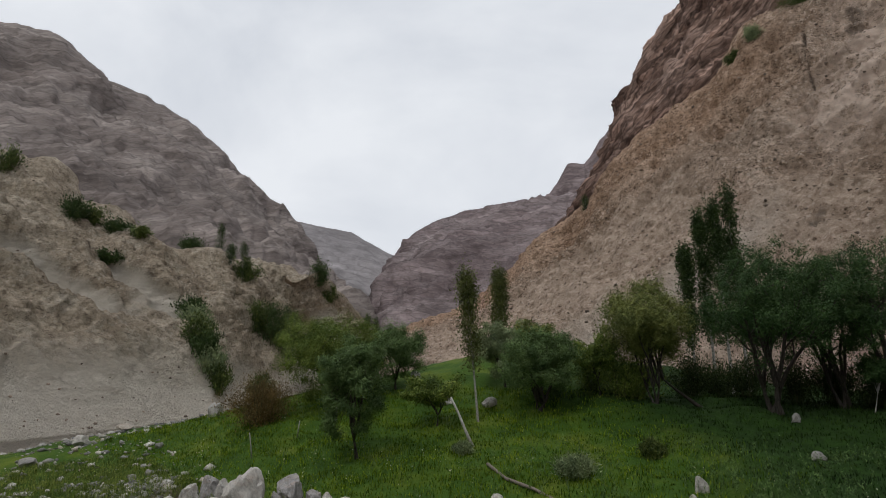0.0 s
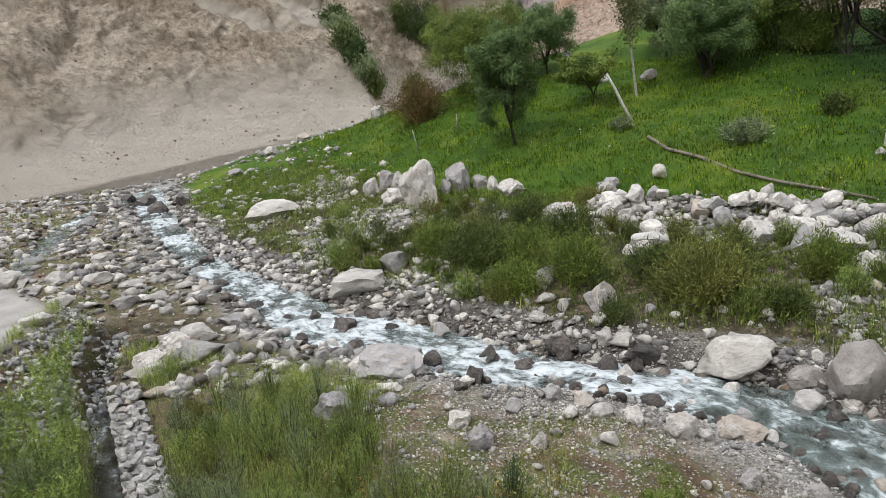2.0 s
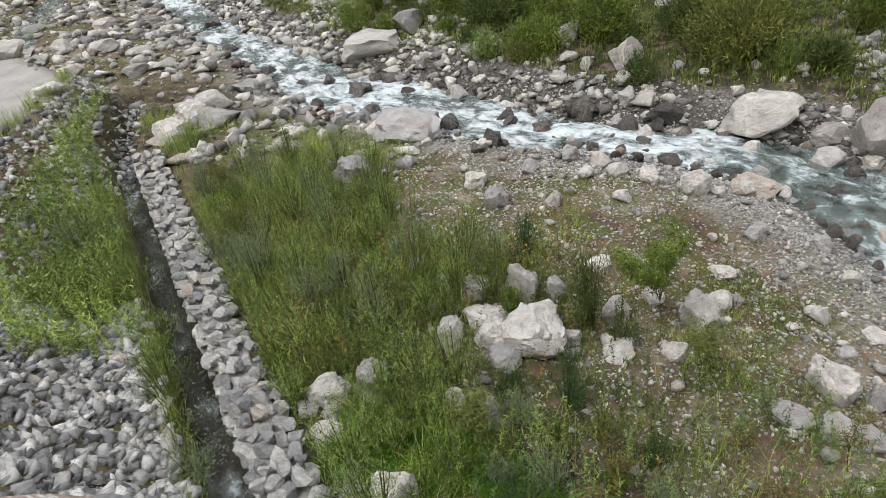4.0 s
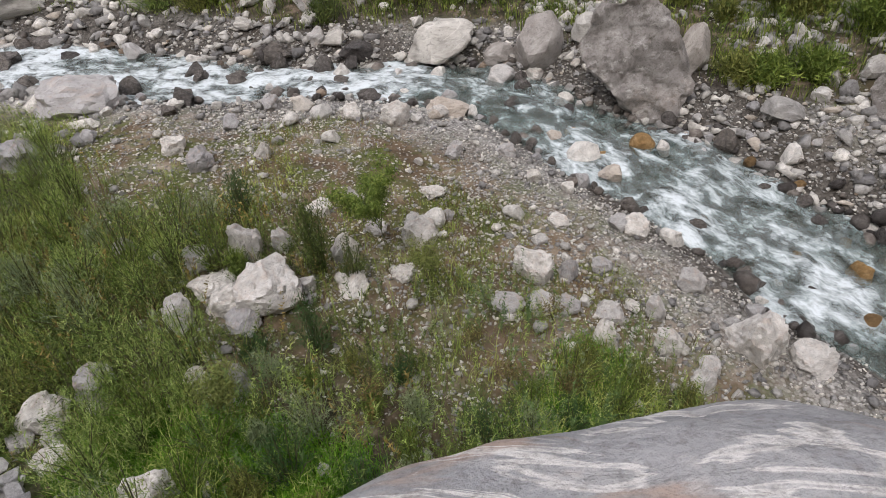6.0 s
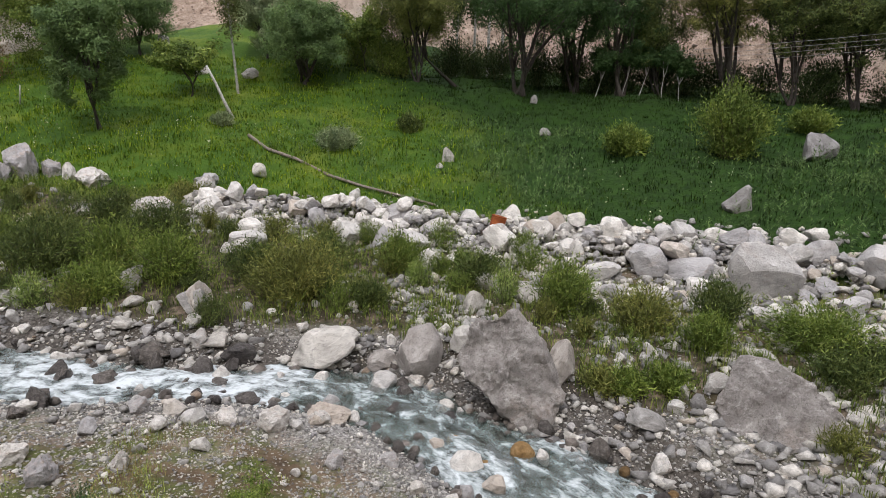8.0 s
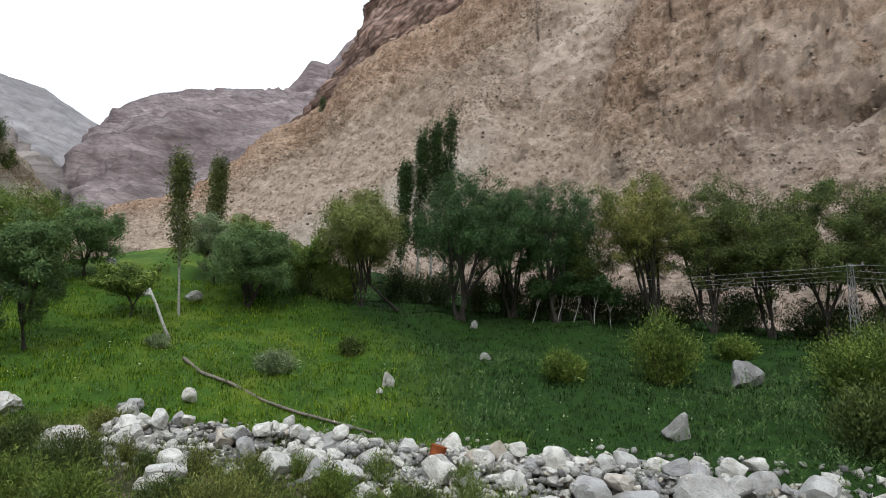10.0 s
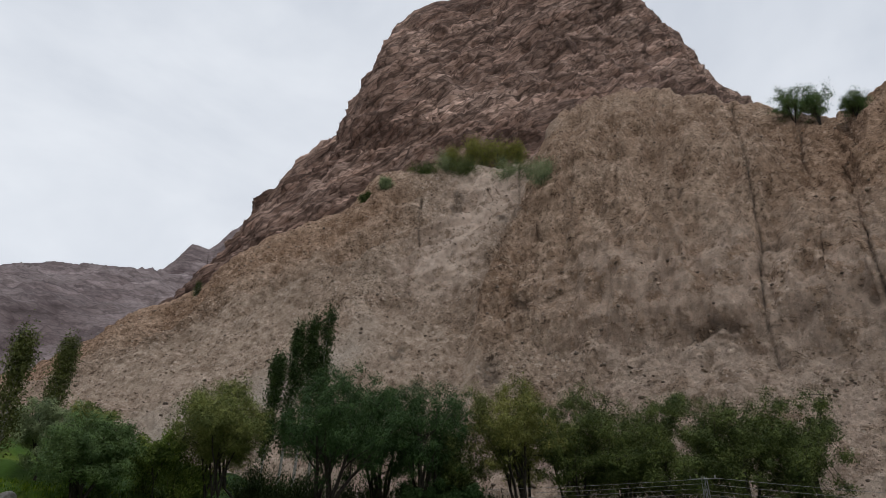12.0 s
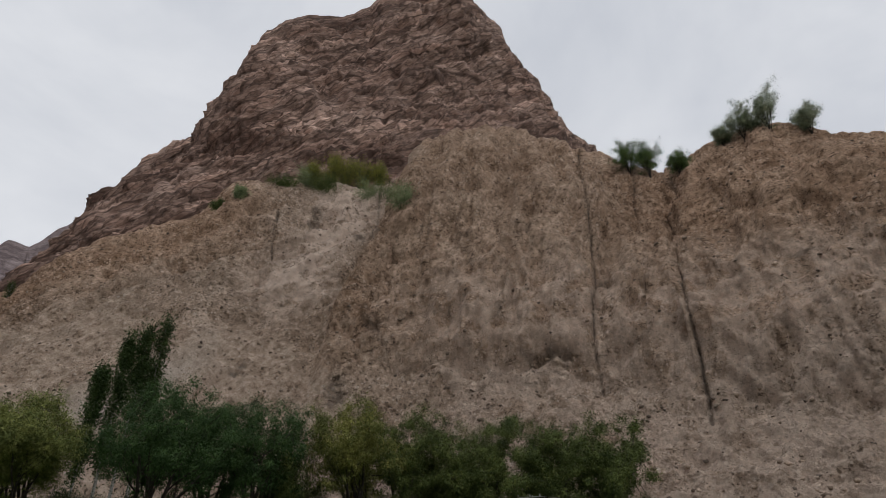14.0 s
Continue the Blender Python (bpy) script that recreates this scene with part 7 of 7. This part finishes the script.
for k, (az, el, wide, high, mat, full) in enumerate(((69.4, 33.0, 7.5, 7.6, LEAF_SAGE, 26), (71.6, 32.4, 6.0, 8.0, LEAF_SAGE, 22), (74.2, 32.2, 4.5, 5.4, LEAF_SAGE, 16), (80.6, 33.8, 6.0, 7.6, LEAF_RIM, 12), (82.8, 33.9, 6.5, 8.6, LEAF_RIM, 12), (86.0, 32.6, 5.0, 6.4, LEAF_RIM, 10), (78.6, 33.6, 3.6, 4.6, LEAF_RIM, 8))):
    rim = surf_at("cliff_right", az, el)
    tree("rim_tree", rim[0], rim[1], high, wide, mat, BARK, "feathery grey-green tree on the cliff's rim" if mat is LEAF_RIM else "bushy dark green tree on the cliff's rim", "tree", 220 + k, 0.14, count=1300, leaf=(0.36, 0.12), fork=0.06, stems=3, full=full, group="trees on the cliff's rim", clump=0.85, base=rim[2] - 0.3, low=0.08)
LEFT_PLANTS = [(-36.8, 18.2, 112, 5, 5.0), (-31.6, 15.4, 109, 5, 4.2), (-30.2, 15.2, 109, 5, 4.0), (-28.4, 14.9, 109, 5, 2.0), (-26.6, 14.8, 109, 4, 1.8), (-22.4, 13.6, 108, 5, 3.6), (-17.8, 11.8, 109, 5, 4.0), (-11.3, 11.6, 124, 5, 5.6), (-10.4, 10.3, 128, 4, 4),
               (-28.6, 12.6, 101, 4, 1.6), (-22.0, 8.4, 93, 5, 4.0), (-21.7, 7.4, 92, 5, 4.2), (-21.2, 6.2, 90, 5, 4.2), (-20.6, 5.0, 88, 5, 4.4), (-20.0, 3.6, 84, 5, 4.4), (-19.4, 2.4, 81, 4, 4.0),
               (-16.4, 7.6, 102, 5, 5.5), (-15.4, 6.6, 102, 6, 6.5), (-14.4, 5.8, 103, 6, 6.0)]
for k, (az, el, dist, wide, high) in enumerate(LEFT_PLANTS):
    spot = surf_at("cliff_left", az, el)
    shrub("cliff_shrub", spot[0], spot[1], wide, high, (LEAF_DARK, LEAF_POPLAR, LEAF_SILVER)[k % 3 if 9 < k < 16 else k % 2], "dark green shrub rooted in the clay cliff", 240 + k, 1300, (0.34, 0.2), base=spot[2] - 0.6, group="plants on the cliff")
for k, (az, el, dist, high) in enumerate(((-20.15, 13.6, 110, 5.2), (-19.3, 12.9, 110, 3.4), (-18.2, 11.8, 108, 6.0), (-14.1, 5.4, 100, 8.0), (-13.4, 5.4, 100, 7.0), (13.3, 17.9, 137, 3.4), (-6.9, 7.0, 150, 5), (-6.2, 6.6, 150, 5.5))):
    spot = surf_at("cliff_right" if az > 0 else "cliff_left", az, el)
    poplar(spot[0], spot[1], high, 1.7, "small dark poplar on the slope", 270 + k, base=spot[2] - 0.3, count=900, bare=0.1)


# ---- grass and herbs ----
def clear_of_rocks(x, y):
    """1 where no boulder or wall stone stands, else 0."""
    free = np.ones(len(x))
    for rx, ry, r in ROCK_SPOTS:
        free[(x - rx) ** 2 + (y - ry) ** 2 < (r * 1.02) ** 2] = 0
    s, _, _ = to_line(x - 0.18, y - 0.18, CANAL[:2])
    return free * (s > 0.40)


def blades(name, count, xr, yr, high, width, mat, label, chance, seed, tuft=5, spread=0.10, lean=0.5):
    """A sheet of grass: bent two-piece blades in tufts."""
    rng = np.random.RandomState(seed)
    x, y = rng.uniform(*xr, count), rng.uniform(*yr, count)
    m = masks(x, y)
    keep = rng.rand(count) < chance(x, y, m) * clear_of_rocks(x, y)
    x, y, z = x[keep], y[keep], m["z"][keep]
    tall = rng.uniform(*high, len(x)) * (0.7 + 0.6 * vnoise(x * 0.6, y * 0.6, 2.0))
    x, y, z, tall = (np.repeat(v, tuft) for v in (x, y, z, tall))
    n = len(x)
    x, y = x + rng.normal(size=n) * spread, y + rng.normal(size=n) * spread
    tall = tall * rng.uniform(0.6, 1.15, n)
    a = rng.uniform(0, 6.28, n)
    l = rng.uniform(0.1, lean, n)
    dx, dy = np.cos(a), np.sin(a)
    wx, wy = -dy * width * 0.5, dx * width * 0.5
    p = np.stack([x, y, z - 0.03], 1)
    mid = p + np.stack([dx * l * tall * 0.35, dy * l * tall * 0.35, tall * 0.62], 1)
    tip = p + np.stack([dx * l * tall, dy * l * tall, tall * (1 - 0.25 * l)], 1)
    side = np.stack([wx, wy, 0 * wx], 1)
    v = np.stack([p - side, p + side, mid + side * 0.8, tip, mid - side * 0.8], 1).reshape(-1, 3)
    b = np.arange(n)[:, None] * 5
    me = fast_mesh(name, v, np.concatenate([b + np.array([[0, 1, 2, 4]])], 0), mat)
    me2 = fast_mesh(name + "_tips", v, b + np.array([[4, 2, 3]]), mat)
    bm = bmesh.new()
    bm.from_mesh(me)
    bm.from_mesh(me2)
    bm.to_mesh(me)
    bm.free()
    bpy.data.meshes.remove(me2)
    return tagged(new(name, me), label, "grass", kind="stuff")


def herbs(name, count, xr, yr, high, leaf, per, mat, label, chance, seed, spread=0.35):
    """Upright leafy stems."""
    rng = np.random.RandomState(seed)
    x, y = rng.uniform(*xr, count), rng.uniform(*yr, count)
    m = masks(x, y)
    keep = rng.rand(count) < chance(x, y, m) * clear_of_rocks(x, y)
    x, y, z = x[keep], y[keep], m["z"][keep]
    n = len(x)
    tall = rng.uniform(*high, n) * (0.6 + 0.8 * vnoise(x * 0.8, y * 0.8, 5.0))
    lean = rng.normal(size=(n, 2)) * 0.22
    t = np.tile(np.linspace(0.15, 1.0, per), n)
    X, Y, Z, H = (np.repeat(v, per) for v in (x, y, z, tall))
    lx, ly = np.repeat(lean[:, 0], per), np.repeat(lean[:, 1], per)
    a = rng.uniform(0, 6.28, n * per)
    reach = leaf[0] * 0.45
    c = np.stack([X + lx * H * t + np.cos(a) * reach, Y + ly * H * t + np.sin(a) * reach, Z + H * t], 1)
    ax = np.stack([np.cos(a), np.sin(a), np.full(n * per, 0.75)], 1) * 1.6
    v, f = leaves(c, *leaf, rng, 0.0, ax, None, True)
    return tagged(new(name, fast_mesh(name, v, f, mat)), label, "herbs", kind="stuff")


def near_green(x, y, m):
    return grassiness(x, y, m) * (m["d"] < 0) * (m["e"] > 0.6)


def near_sparse(x, y, m):
    return (m["d"] < 0) * (m["e"] > 1.6) * (1 - m["road"]) * (1 - m["cut"]) * (1 - m["bank"]) * np.clip(fbm(x * 0.8, y * 0.8, 21, 3) * 2.2 + 0.1, 0, 1)


def shelf_green(x, y, m):
    return grassiness(x, y, m) * (m["d"] > 0) * (m["e"] < 10.5)


def meadow_green(x, y, m):
    return grassiness(x, y, m) * (m["d"] > 0) * (m["e"] > 9.4) * (m["z"] < 9)


def patch(k, at, soft=3.0):
    """A chance that picks the patches of one kind of plant."""
    return lambda x, y, m: near_green(x, y, m) * np.clip((fbm(x * 0.45 + 7 * k, y * 0.45, k, 3) - at) * soft, 0, 1)


blades("near_grass", 38000, (-17, 5), (2.2, 15), (0.16, 0.52), 0.0075, GRASS_NEAR, "tall green grass on the near bank", lambda x, y, m: near_green(x, y, m) * np.clip(fbm(x * 0.7, y * 0.7, 17, 3) * 2.5 + 0.75, 0.1, 1), 1, 6, 0.07, 0.9)
GRASS_LUSH = leaf_material("lush_grass", (0.045, 0.14, 0.010), (0.12, 0.29, 0.022), (0.24, 0.42, 0.05), 0.4, 1.5)


def lush(x, y, m):
    """Soft bright turf below the outcrop."""
    spots = ((-1.9, 3.95, 0.75), (-2.9, 4.4, 0.6), (-0.95, 3.65, 0.6), (1.9, 4.1, 0.4), (2.6, 4.9, 0.35))
    near = np.max([np.clip(1.5 - np.hypot(x - a, y - b) / r, 0, 1) for a, b, r in spots], axis=0)
    return near * (m["canal"] > 0.7) * (m["d"] < 0)


blades("lush_grass", 26000, (-4.2, 3.2), (2.8, 5.8), (0.10, 0.24), 0.011, GRASS_LUSH, "soft bright green turf below the outcrop", lush, 13, 5, 0.06, 0.9)
blades("brown_grass", 14000, (-11, 5), (2.2, 13), (0.2, 0.5), 0.009, GRASS_DRY, "seeding brownish grass among the herbs", patch(2, 0.0), 12, 5, 0.06, 0.6)
blades("sparse_grass", 16000, (-6, 8), (3, 14), (0.05, 0.18), 0.010, GRASS_DRY, "sparse yellowish grass on the gravel", near_sparse, 2, 4, 0.05, 0.9)
blades("sparse_green", 17000, (-6, 9), (3, 14), (0.06, 0.22), 0.008, GRASS_NEAR, "scattered green tufts on the gravel", near_sparse, 22, 5, 0.05, 0.9)
herbs("near_herbs", 6500, (-13, 5), (2.2, 14), (0.25, 0.75), (0.055, 0.0095), 46, LEAF_HERB, "leafy green willow herbs on the near bank", patch(3, -0.15), 3)
herbs("dark_herbs", 9500, (-11, 5), (2.2, 12), (0.3, 0.8), (0.055, 0.012), 44, LEAF_SAGE, "dark green bushy herbs on the near bank", lambda x, y, m: patch(4, -0.12)(x, y, m) * np.clip((x + 3.2 - 0.3 * (y - 5)) / 1.5, 0.06, 1), 33)
herbs("low_herbs", 9000, (-4.5, 4.6), (2.6, 8), (0.12, 0.4), (0.05, 0.013), 30, LEAF_DARK, "low dark green herbs over the stony soil", patch(8, -0.05), 38)
herbs("dock_herbs", 3800, (-8, 5), (2.2, 11), (0.25, 0.65), (0.06, 0.024), 20, LEAF_DOCK, "reddish-brown dock seeding among the grass", patch(6, 0.1), 36)
herbs("pale_herbs", 4200, (-8, 5), (2.2, 10), (0.2, 0.6), (0.07, 0.02), 22, LEAF_SILVER, "grey-green wormwood among the grass", patch(5, 0.08), 4)
herbs("canal_herbs", 9500, (-15, -4), (3.5, 16), (0.3, 0.7), (0.08, 0.024), 20, LEAF_HERB, "leafy weeds along the small canal", lambda x, y, m: (m["canal"] < 2.6) * (m["canal"] > 0.75) * (m["cside"] < 0) * (m["z"] < 1.9) * (np.hypot(x, y) > 9.0), 34)
blades("bank_grass", 52000, (-28, 23), (2, 44), (0.15, 0.48), 0.02, GRASS_BANK, "rough grass on the far bank", shelf_green, 5, 6, 0.12, 0.8)
herbs("bank_herbs", 17000, (-24, 22), (2, 42), (0.3, 0.8), (0.11, 0.032), 14, LEAF_SHRUB, "bushy herbs between the stones of the far bank", lambda x, y, m: shelf_green(x, y, m) * np.clip((fbm(x * 0.5, y * 0.5, 77, 3) + 0.15) * 3, 0, 1), 35)
blades("bed_grass", 9000, (-42, -4), (12, 48), (0.12, 0.4), 0.022, GRASS_NEAR, "green tufts growing between the stones of the stream bed", lambda x, y, m: (m["e"] > 0.7) * (m["e"] < 12) * (1 - m["road"]) * (1 - m["bank"]) * np.clip(fbm(x * 0.35, y * 0.35, 91, 4) * 5 - 0.7, 0, 1), 92, 6, 0.14, 0.8)
blades("meadow_grass", 34000, (-26, 20), (20, 62), (0.12, 0.32), 0.035, GRASS_MEADOW, "bright green meadow grass on the slope", lambda x, y, m: meadow_green(x, y, m) * (1 - shaded_green(x, y, m)), 6, 5, 0.18, 0.9)
blades("shaded_grass", 22000, (0, 50), (10, 52), (0.10, 0.28), 0.035, GRASS_SHADE, "deep green tall grass darkened for the shade below the trees", lambda x, y, m: meadow_green(x, y, m) * shaded_green(x, y, m), 66, 5, 0.2, 1.1)
herbs("meadow_herbs", 13000, (-14, 36), (12, 46), (0.3, 0.75), (0.13, 0.04), 10, LEAF_SAGE, "taller herbs standing in the meadow", lambda x, y, m: meadow_green(x, y, m) * np.clip((x + 2) / 14, 0.08, 1) * (m["e"] < 22) * np.clip(fbm(x * 0.3, y * 0.3, 51, 3) * 3 + 0.5, 0.05, 1), 7)
herbs("weedy_herbs", 7000, (2, 36), (12, 42), (0.3, 0.8), (0.12, 0.035), 10, LEAF_SAGE, "grey-green weeds in the rough meadow", lambda x, y, m: meadow_green(x, y, m) * np.clip((x - 4) / 8, 0, 1) * (m["e"] < 20) * np.clip(fbm(x * 0.3, y * 0.3, 53, 3) * 4 - 0.3, 0, 1), 71)
herbs("white_flowers", 500, (-16, 30), (17, 46), (0.35, 0.6), (0.08, 0.05), 3, FLOWER, "small white flower heads in the meadow", lambda x, y, m: meadow_green(x, y, m) * (m["e"] < 18), 8)


# bushy young willows between the canal and the gravel
r_bush = np.random.RandomState(77)
spots = []
while len(spots) < 150:
    x, y = r_bush.uniform(-10.5, 3.6), r_bush.uniform(2.6, 12.0)
    at = (np.array([x]), np.array([y]))
    if near_green(*at, masks(*at))[0] > 0.45 and clear_of_rocks(*at)[0] and math.hypot(x, y) > 3.2 and all(math.hypot(x - a, y - b) > 0.42 for a, b in spots):
        spots.append((x, y))
for k, (x, y) in enumerate(spots):
    big = r_bush.uniform(0.55, 1.1) * (1.15 if x < -2 else 0.9)
    mat, label = ((LEAF_HERB, "light green young willow bush on the near bank"), (LEAF_SHRUB, "green young willow bush on the near bank"), (LEAF_SILVER, "grey-green wormwood bush on the near bank"),
                  (LEAF_OLIVE, "olive-brown seeding herb on the near bank"), (LEAF_WILLOW, "dark green willow bush on the near bank"))[(0, 2, 1, 0, 3, 0, 2, 1, 0)[k % 9] if x < -2 else (1, 2, 3, 4, 1, 4, 3)[k % 7]]
    wide = r_bush.uniform(0.75, 1.25)
    shrub("young_bush", x, y, 0.85 * big * wide, 0.9 * big / wide, mat, label, 400 + k, 900, ((0.062, 0.0105), (0.048, 0.0125), (0.038, 0.0115))[k % 3], group="young bushes on the near bank", stems=14)


# ---- saplings and sticks on the near bank ----
shrub("sapling", -0.61, 7.13, 0.75, 1.35, LEAF_DARK, "dark thin-leaved willow sapling on the gravel", 301, 2200, (0.055, 0.014), group="saplings on the near bank", stems=12)
shrub("sapling", -0.2, 6.9, 0.5, 1.0, LEAF_DARK, "dark thin-leaved willow sapling on the gravel", 302, 500, (0.055, 0.014), group="saplings on the near bank", stems=8)
tree("sapling", 0.32, 7.06, 1.8, 1.0, LEAF_SHRUB, STEM, "bright green sapling with a thin bare trunk", "sapling", 303, 0.018, count=2600, leaf=(0.06, 0.02), fork=0.5, clump=0.16, group="saplings on the near bank", depth=1)
tree("sapling", 0.8, 6.44, 1.3, 0.5, LEAF_LIGHT, STEM, "small light green sapling", "sapling", 304, 0.014, count=700, leaf=(0.05, 0.018), fork=0.5, clump=0.14, group="saplings on the near bank", depth=1)
tree("sapling", -1.75, 4.75, 1.0, 0.45, LEAF_LIGHT, STEM, "yellow-green seedling tree among herbs", "sapling", 305, 0.012, count=700, leaf=(0.06, 0.022), fork=0.35, clump=0.15, group="saplings on the near bank", depth=1)
for k, (x, y, high, wide) in enumerate(((1.43, 4.52, 1.0, 0.4), (2.05, 4.29, 0.85, 0.25), (2.28, 5.47, 1.0, 0.4), (1.1, 5.2, 0.8, 0.3), (-0.2, 4.6, 0.9, 0.4))):
    tree("withered_sapling", x, y, high, wide, GRASS_DRY, STEM, "half-withered sapling with a thin bare stem", "sapling", 310 + k, 0.013, count=120, leaf=(0.05, 0.016), fork=0.6, clump=0.12, group="withered saplings", depth=1)


# ---- logs, drum, pole ----
def rod_mesh(name, points, r0, r1, mat, sides=10, wobble=0.0, seed=1):
    rng = np.random.RandomState(seed)
    p = [np.array(q, float) + rng.normal(size=3) * wobble for q in points]
    way = [(p[min(k + 1, len(p) - 1)] - p[max(k - 1, 0)]) for k in range(len(p))]
    ring = np.arange(sides) * 2 * np.pi / sides
    verts = []
    for k, (q, d) in enumerate(zip(p, way)):
        d = d / np.linalg.norm(d)
        u = np.cross(d, (0.0, 0.0, 1.0) if abs(d[2]) < 0.9 else (1.0, 0.0, 0.0))
        u /= np.linalg.norm(u)
        r = r0 + (r1 - r0) * k / (len(p) - 1)
        verts += [tuple(q + r * (math.cos(a) * u + math.sin(a) * np.cross(d, u))) for a in ring]
    faces = [(k * sides + i, k * sides + (i + 1) % sides, (k + 1) * sides + (i + 1) % sides, (k + 1) * sides + i) for k in range(len(p) - 1) for i in range(sides)]
    faces += [tuple(reversed(range(sides))), tuple(range((len(p) - 1) * sides, len(p) * sides))]
    return mesh_from(name, verts, faces, mat, True)


def lying(points, lift):
    return [(x, y, ground_z(x, y) + lift) for x, y in points]


log = tagged(new("fallen_log", rod_mesh("fallen_log", lying([(2.1, 33.1), (2.85, 31.3), (3.95, 30.0), (5.2, 28.6), (6.45, 27.2), (7.6, 25.9), (8.9, 24.5)], 0.12), 0.085, 0.055, WOOD_GREY, wobble=0.015)), "long grey weathered log lying across the meadow", "log")
gz = ground_z(1.5, 35.8)
tagged(new("dead_tree", rod_mesh("dead_tree", [(1.55, 35.75, gz - 0.1), (1.15, 36.2, gz + 0.85), (0.75, 36.6, gz + 1.75), (0.35, 37.0, gz + 2.65)], 0.09, 0.06, BARK_PALE, wobble=0.01)), "pale dead trunk leaning in the meadow", "dead trunk")
for k, (x, y, high, dx) in enumerate(((-11.2, 38.5, 1.4, -0.25), (-7.0, 42.0, 1.2, 0.05), (-9.2, 41.0, 1.0, 0.1))):
    z = ground_z(x, y)
    tagged(new("stake", rod_mesh("stake", [(x, y, z - 0.1), (x + dx * 0.5, y, z + high * 0.5), (x + dx, y, z + high)], 0.04, 0.03, BARK_PALE, 6)), "thin pale wooden stake in the grass", "stake", "stakes in the meadow")

rust_m = Nodes("rusty_steel", 0.85)
rust_m.color(rust_m.ramp(rust_m.noise(rust_m.pos(), 6, 6, 0.65), (0.3, (0.14, 0.035, 0.012)), (0.6, (0.30, 0.085, 0.025)), (0.8, (0.38, 0.15, 0.06))))
rust_m.bump(rust_m.noise(rust_m.pos(), 25, 5, 0.7), 0.4, 0.01)
RUST = rust_m.mat


def drum(x, y, z):
    """A dented steel drum, half sunk among the stones."""
    bm = bmesh.new()
    prof = [(0.0, 0.0), (0.27, 0.0), (0.29, 0.02), (0.275, 0.05), (0.275, 0.28), (0.292, 0.30), (0.275, 0.32), (0.275, 0.58), (0.292, 0.60), (0.275, 0.62), (0.275, 0.85), (0.29, 0.88), (0.27, 0.89), (0.26, 0.865), (0.0, 0.86)]
    rings = []
    for r, h in prof:
        rings.append([bm.verts.new((r * math.cos(a * math.pi / 12), r * math.sin(a * math.pi / 12) * (1 - 0.12 * math.sin(h * 4)), h)) for a in range(24)])
    for lo, hi in zip(rings[:-1], rings[1:]):
        for k in range(24):
            bm.faces.new((lo[k], lo[(k + 1) % 24], hi[(k + 1) % 24], hi[k]))
    bmesh.ops.remove_doubles(bm, verts=bm.verts, dist=0.0005)
    me = bpy.data.meshes.new("steel_drum")
    bm.to_mesh(me)
    bm.free()
    me.materials.append(RUST)
    ob = new("steel_drum", me)
    ob.location, ob.rotation_euler = (x, y, z), (0.1, 0.22, 0.4)
    return tagged(ob, "rust-brown steel drum wedged among the stones", "drum")


drum(9.75, 20.6, ground_z(9.75, 20.6) + 0.1)
z = ground_z(-7.6, 27.9)
tagged(new("rusty_bar", rod_mesh("rusty_bar", [(-7.7, 27.9, z - 0.1), (-7.6, 27.9, z + 0.35), (-7.35, 27.95, z + 0.75)], 0.09, 0.05, RUST, 6)), "bent rust-brown metal bar by the boulders", "metal bar")
steel = Nodes("galvanised_steel", 0.5, 0.7)
steel.color(steel.ramp(steel.noise(steel.pos(), 9, 4), (0.3, (0.30, 0.31, 0.32)), (0.7, (0.48, 0.49, 0.50))))
CABLE = Nodes("grey_cable", 0.6).color((0.34, 0.34, 0.34)).mat


def power_pole(x, y, high, lean):
    """A lattice pole: four legs, zigzag bracing, a cross arm with insulators."""
    z = ground_z(x, y) - 0.2
    top = tagged(empty("power_pole", x, y, z), "grey steel lattice power pole leaning in the meadow", "power pole")
    end = np.array([lean, 0.0, high])
    leg = lambda sx, sy, t: np.array([sx * (0.20 - 0.10 * t), sy * (0.20 - 0.10 * t), 0]) + end * t
    corners = ((1, 1), (1, -1), (-1, -1), (-1, 1))
    for sx, sy in corners:
        part("leg", fast_mesh("leg", *tubes([(leg(sx, sy, 0), leg(sx, sy, 1), 0.03, 0.025)], 4), steel.mat), top)
    for k in range(9):
        for a, b in zip(corners, corners[1:] + corners[:1]):
            part("brace", fast_mesh("brace", *tubes([(leg(*a, k / 9), leg(*b, (k + 1) / 9), 0.012, 0.012)], 4), steel.mat), top)
    arm = part("cross_arm", fast_mesh("cross_arm", *tubes([(end + (-0.15, -0.9, -0.15), end + (-0.15, 0.9, -0.15), 0.035, 0.035)], 4), steel.mat), top)
    for o in (-0.8, 0.0, 0.8):
        part("insulator", fast_mesh("insulator", *tubes([(end + (-0.15, o, -0.15), end + (-0.15, o, 0.02), 0.04, 0.05)], 8), BARK_PALE, True), arm, "pale ceramic insulator")
    return np.array([x, y, z]) + end


pole_top = power_pole(*polar(58.4, 43), 5.0, -0.55)
far_l, far_r = np.array([*polar(14, 60), 10.2]), np.array([*polar(100, 60), 10.6])
for k, (o, drop) in enumerate(((-0.8, 0.0), (0.0, -0.28), (0.8, -0.56), (0.4, -0.84))):
    for end, side in ((far_l, "left"), (far_r, "right")):
        a, b = pole_top + (-0.15, o, -0.13 + drop), end + (0, o, drop)
        pts = [a + (b - a) * t - np.array([0, 0, 2.6 * t * (1 - t)]) for t in np.linspace(0, 1, 13)]
        tagged(new("power_cable", rod_mesh("power_cable", pts, 0.010, 0.010, CABLE, 5)), "thin grey power cable sagging before the trees", "cable", "power cables")
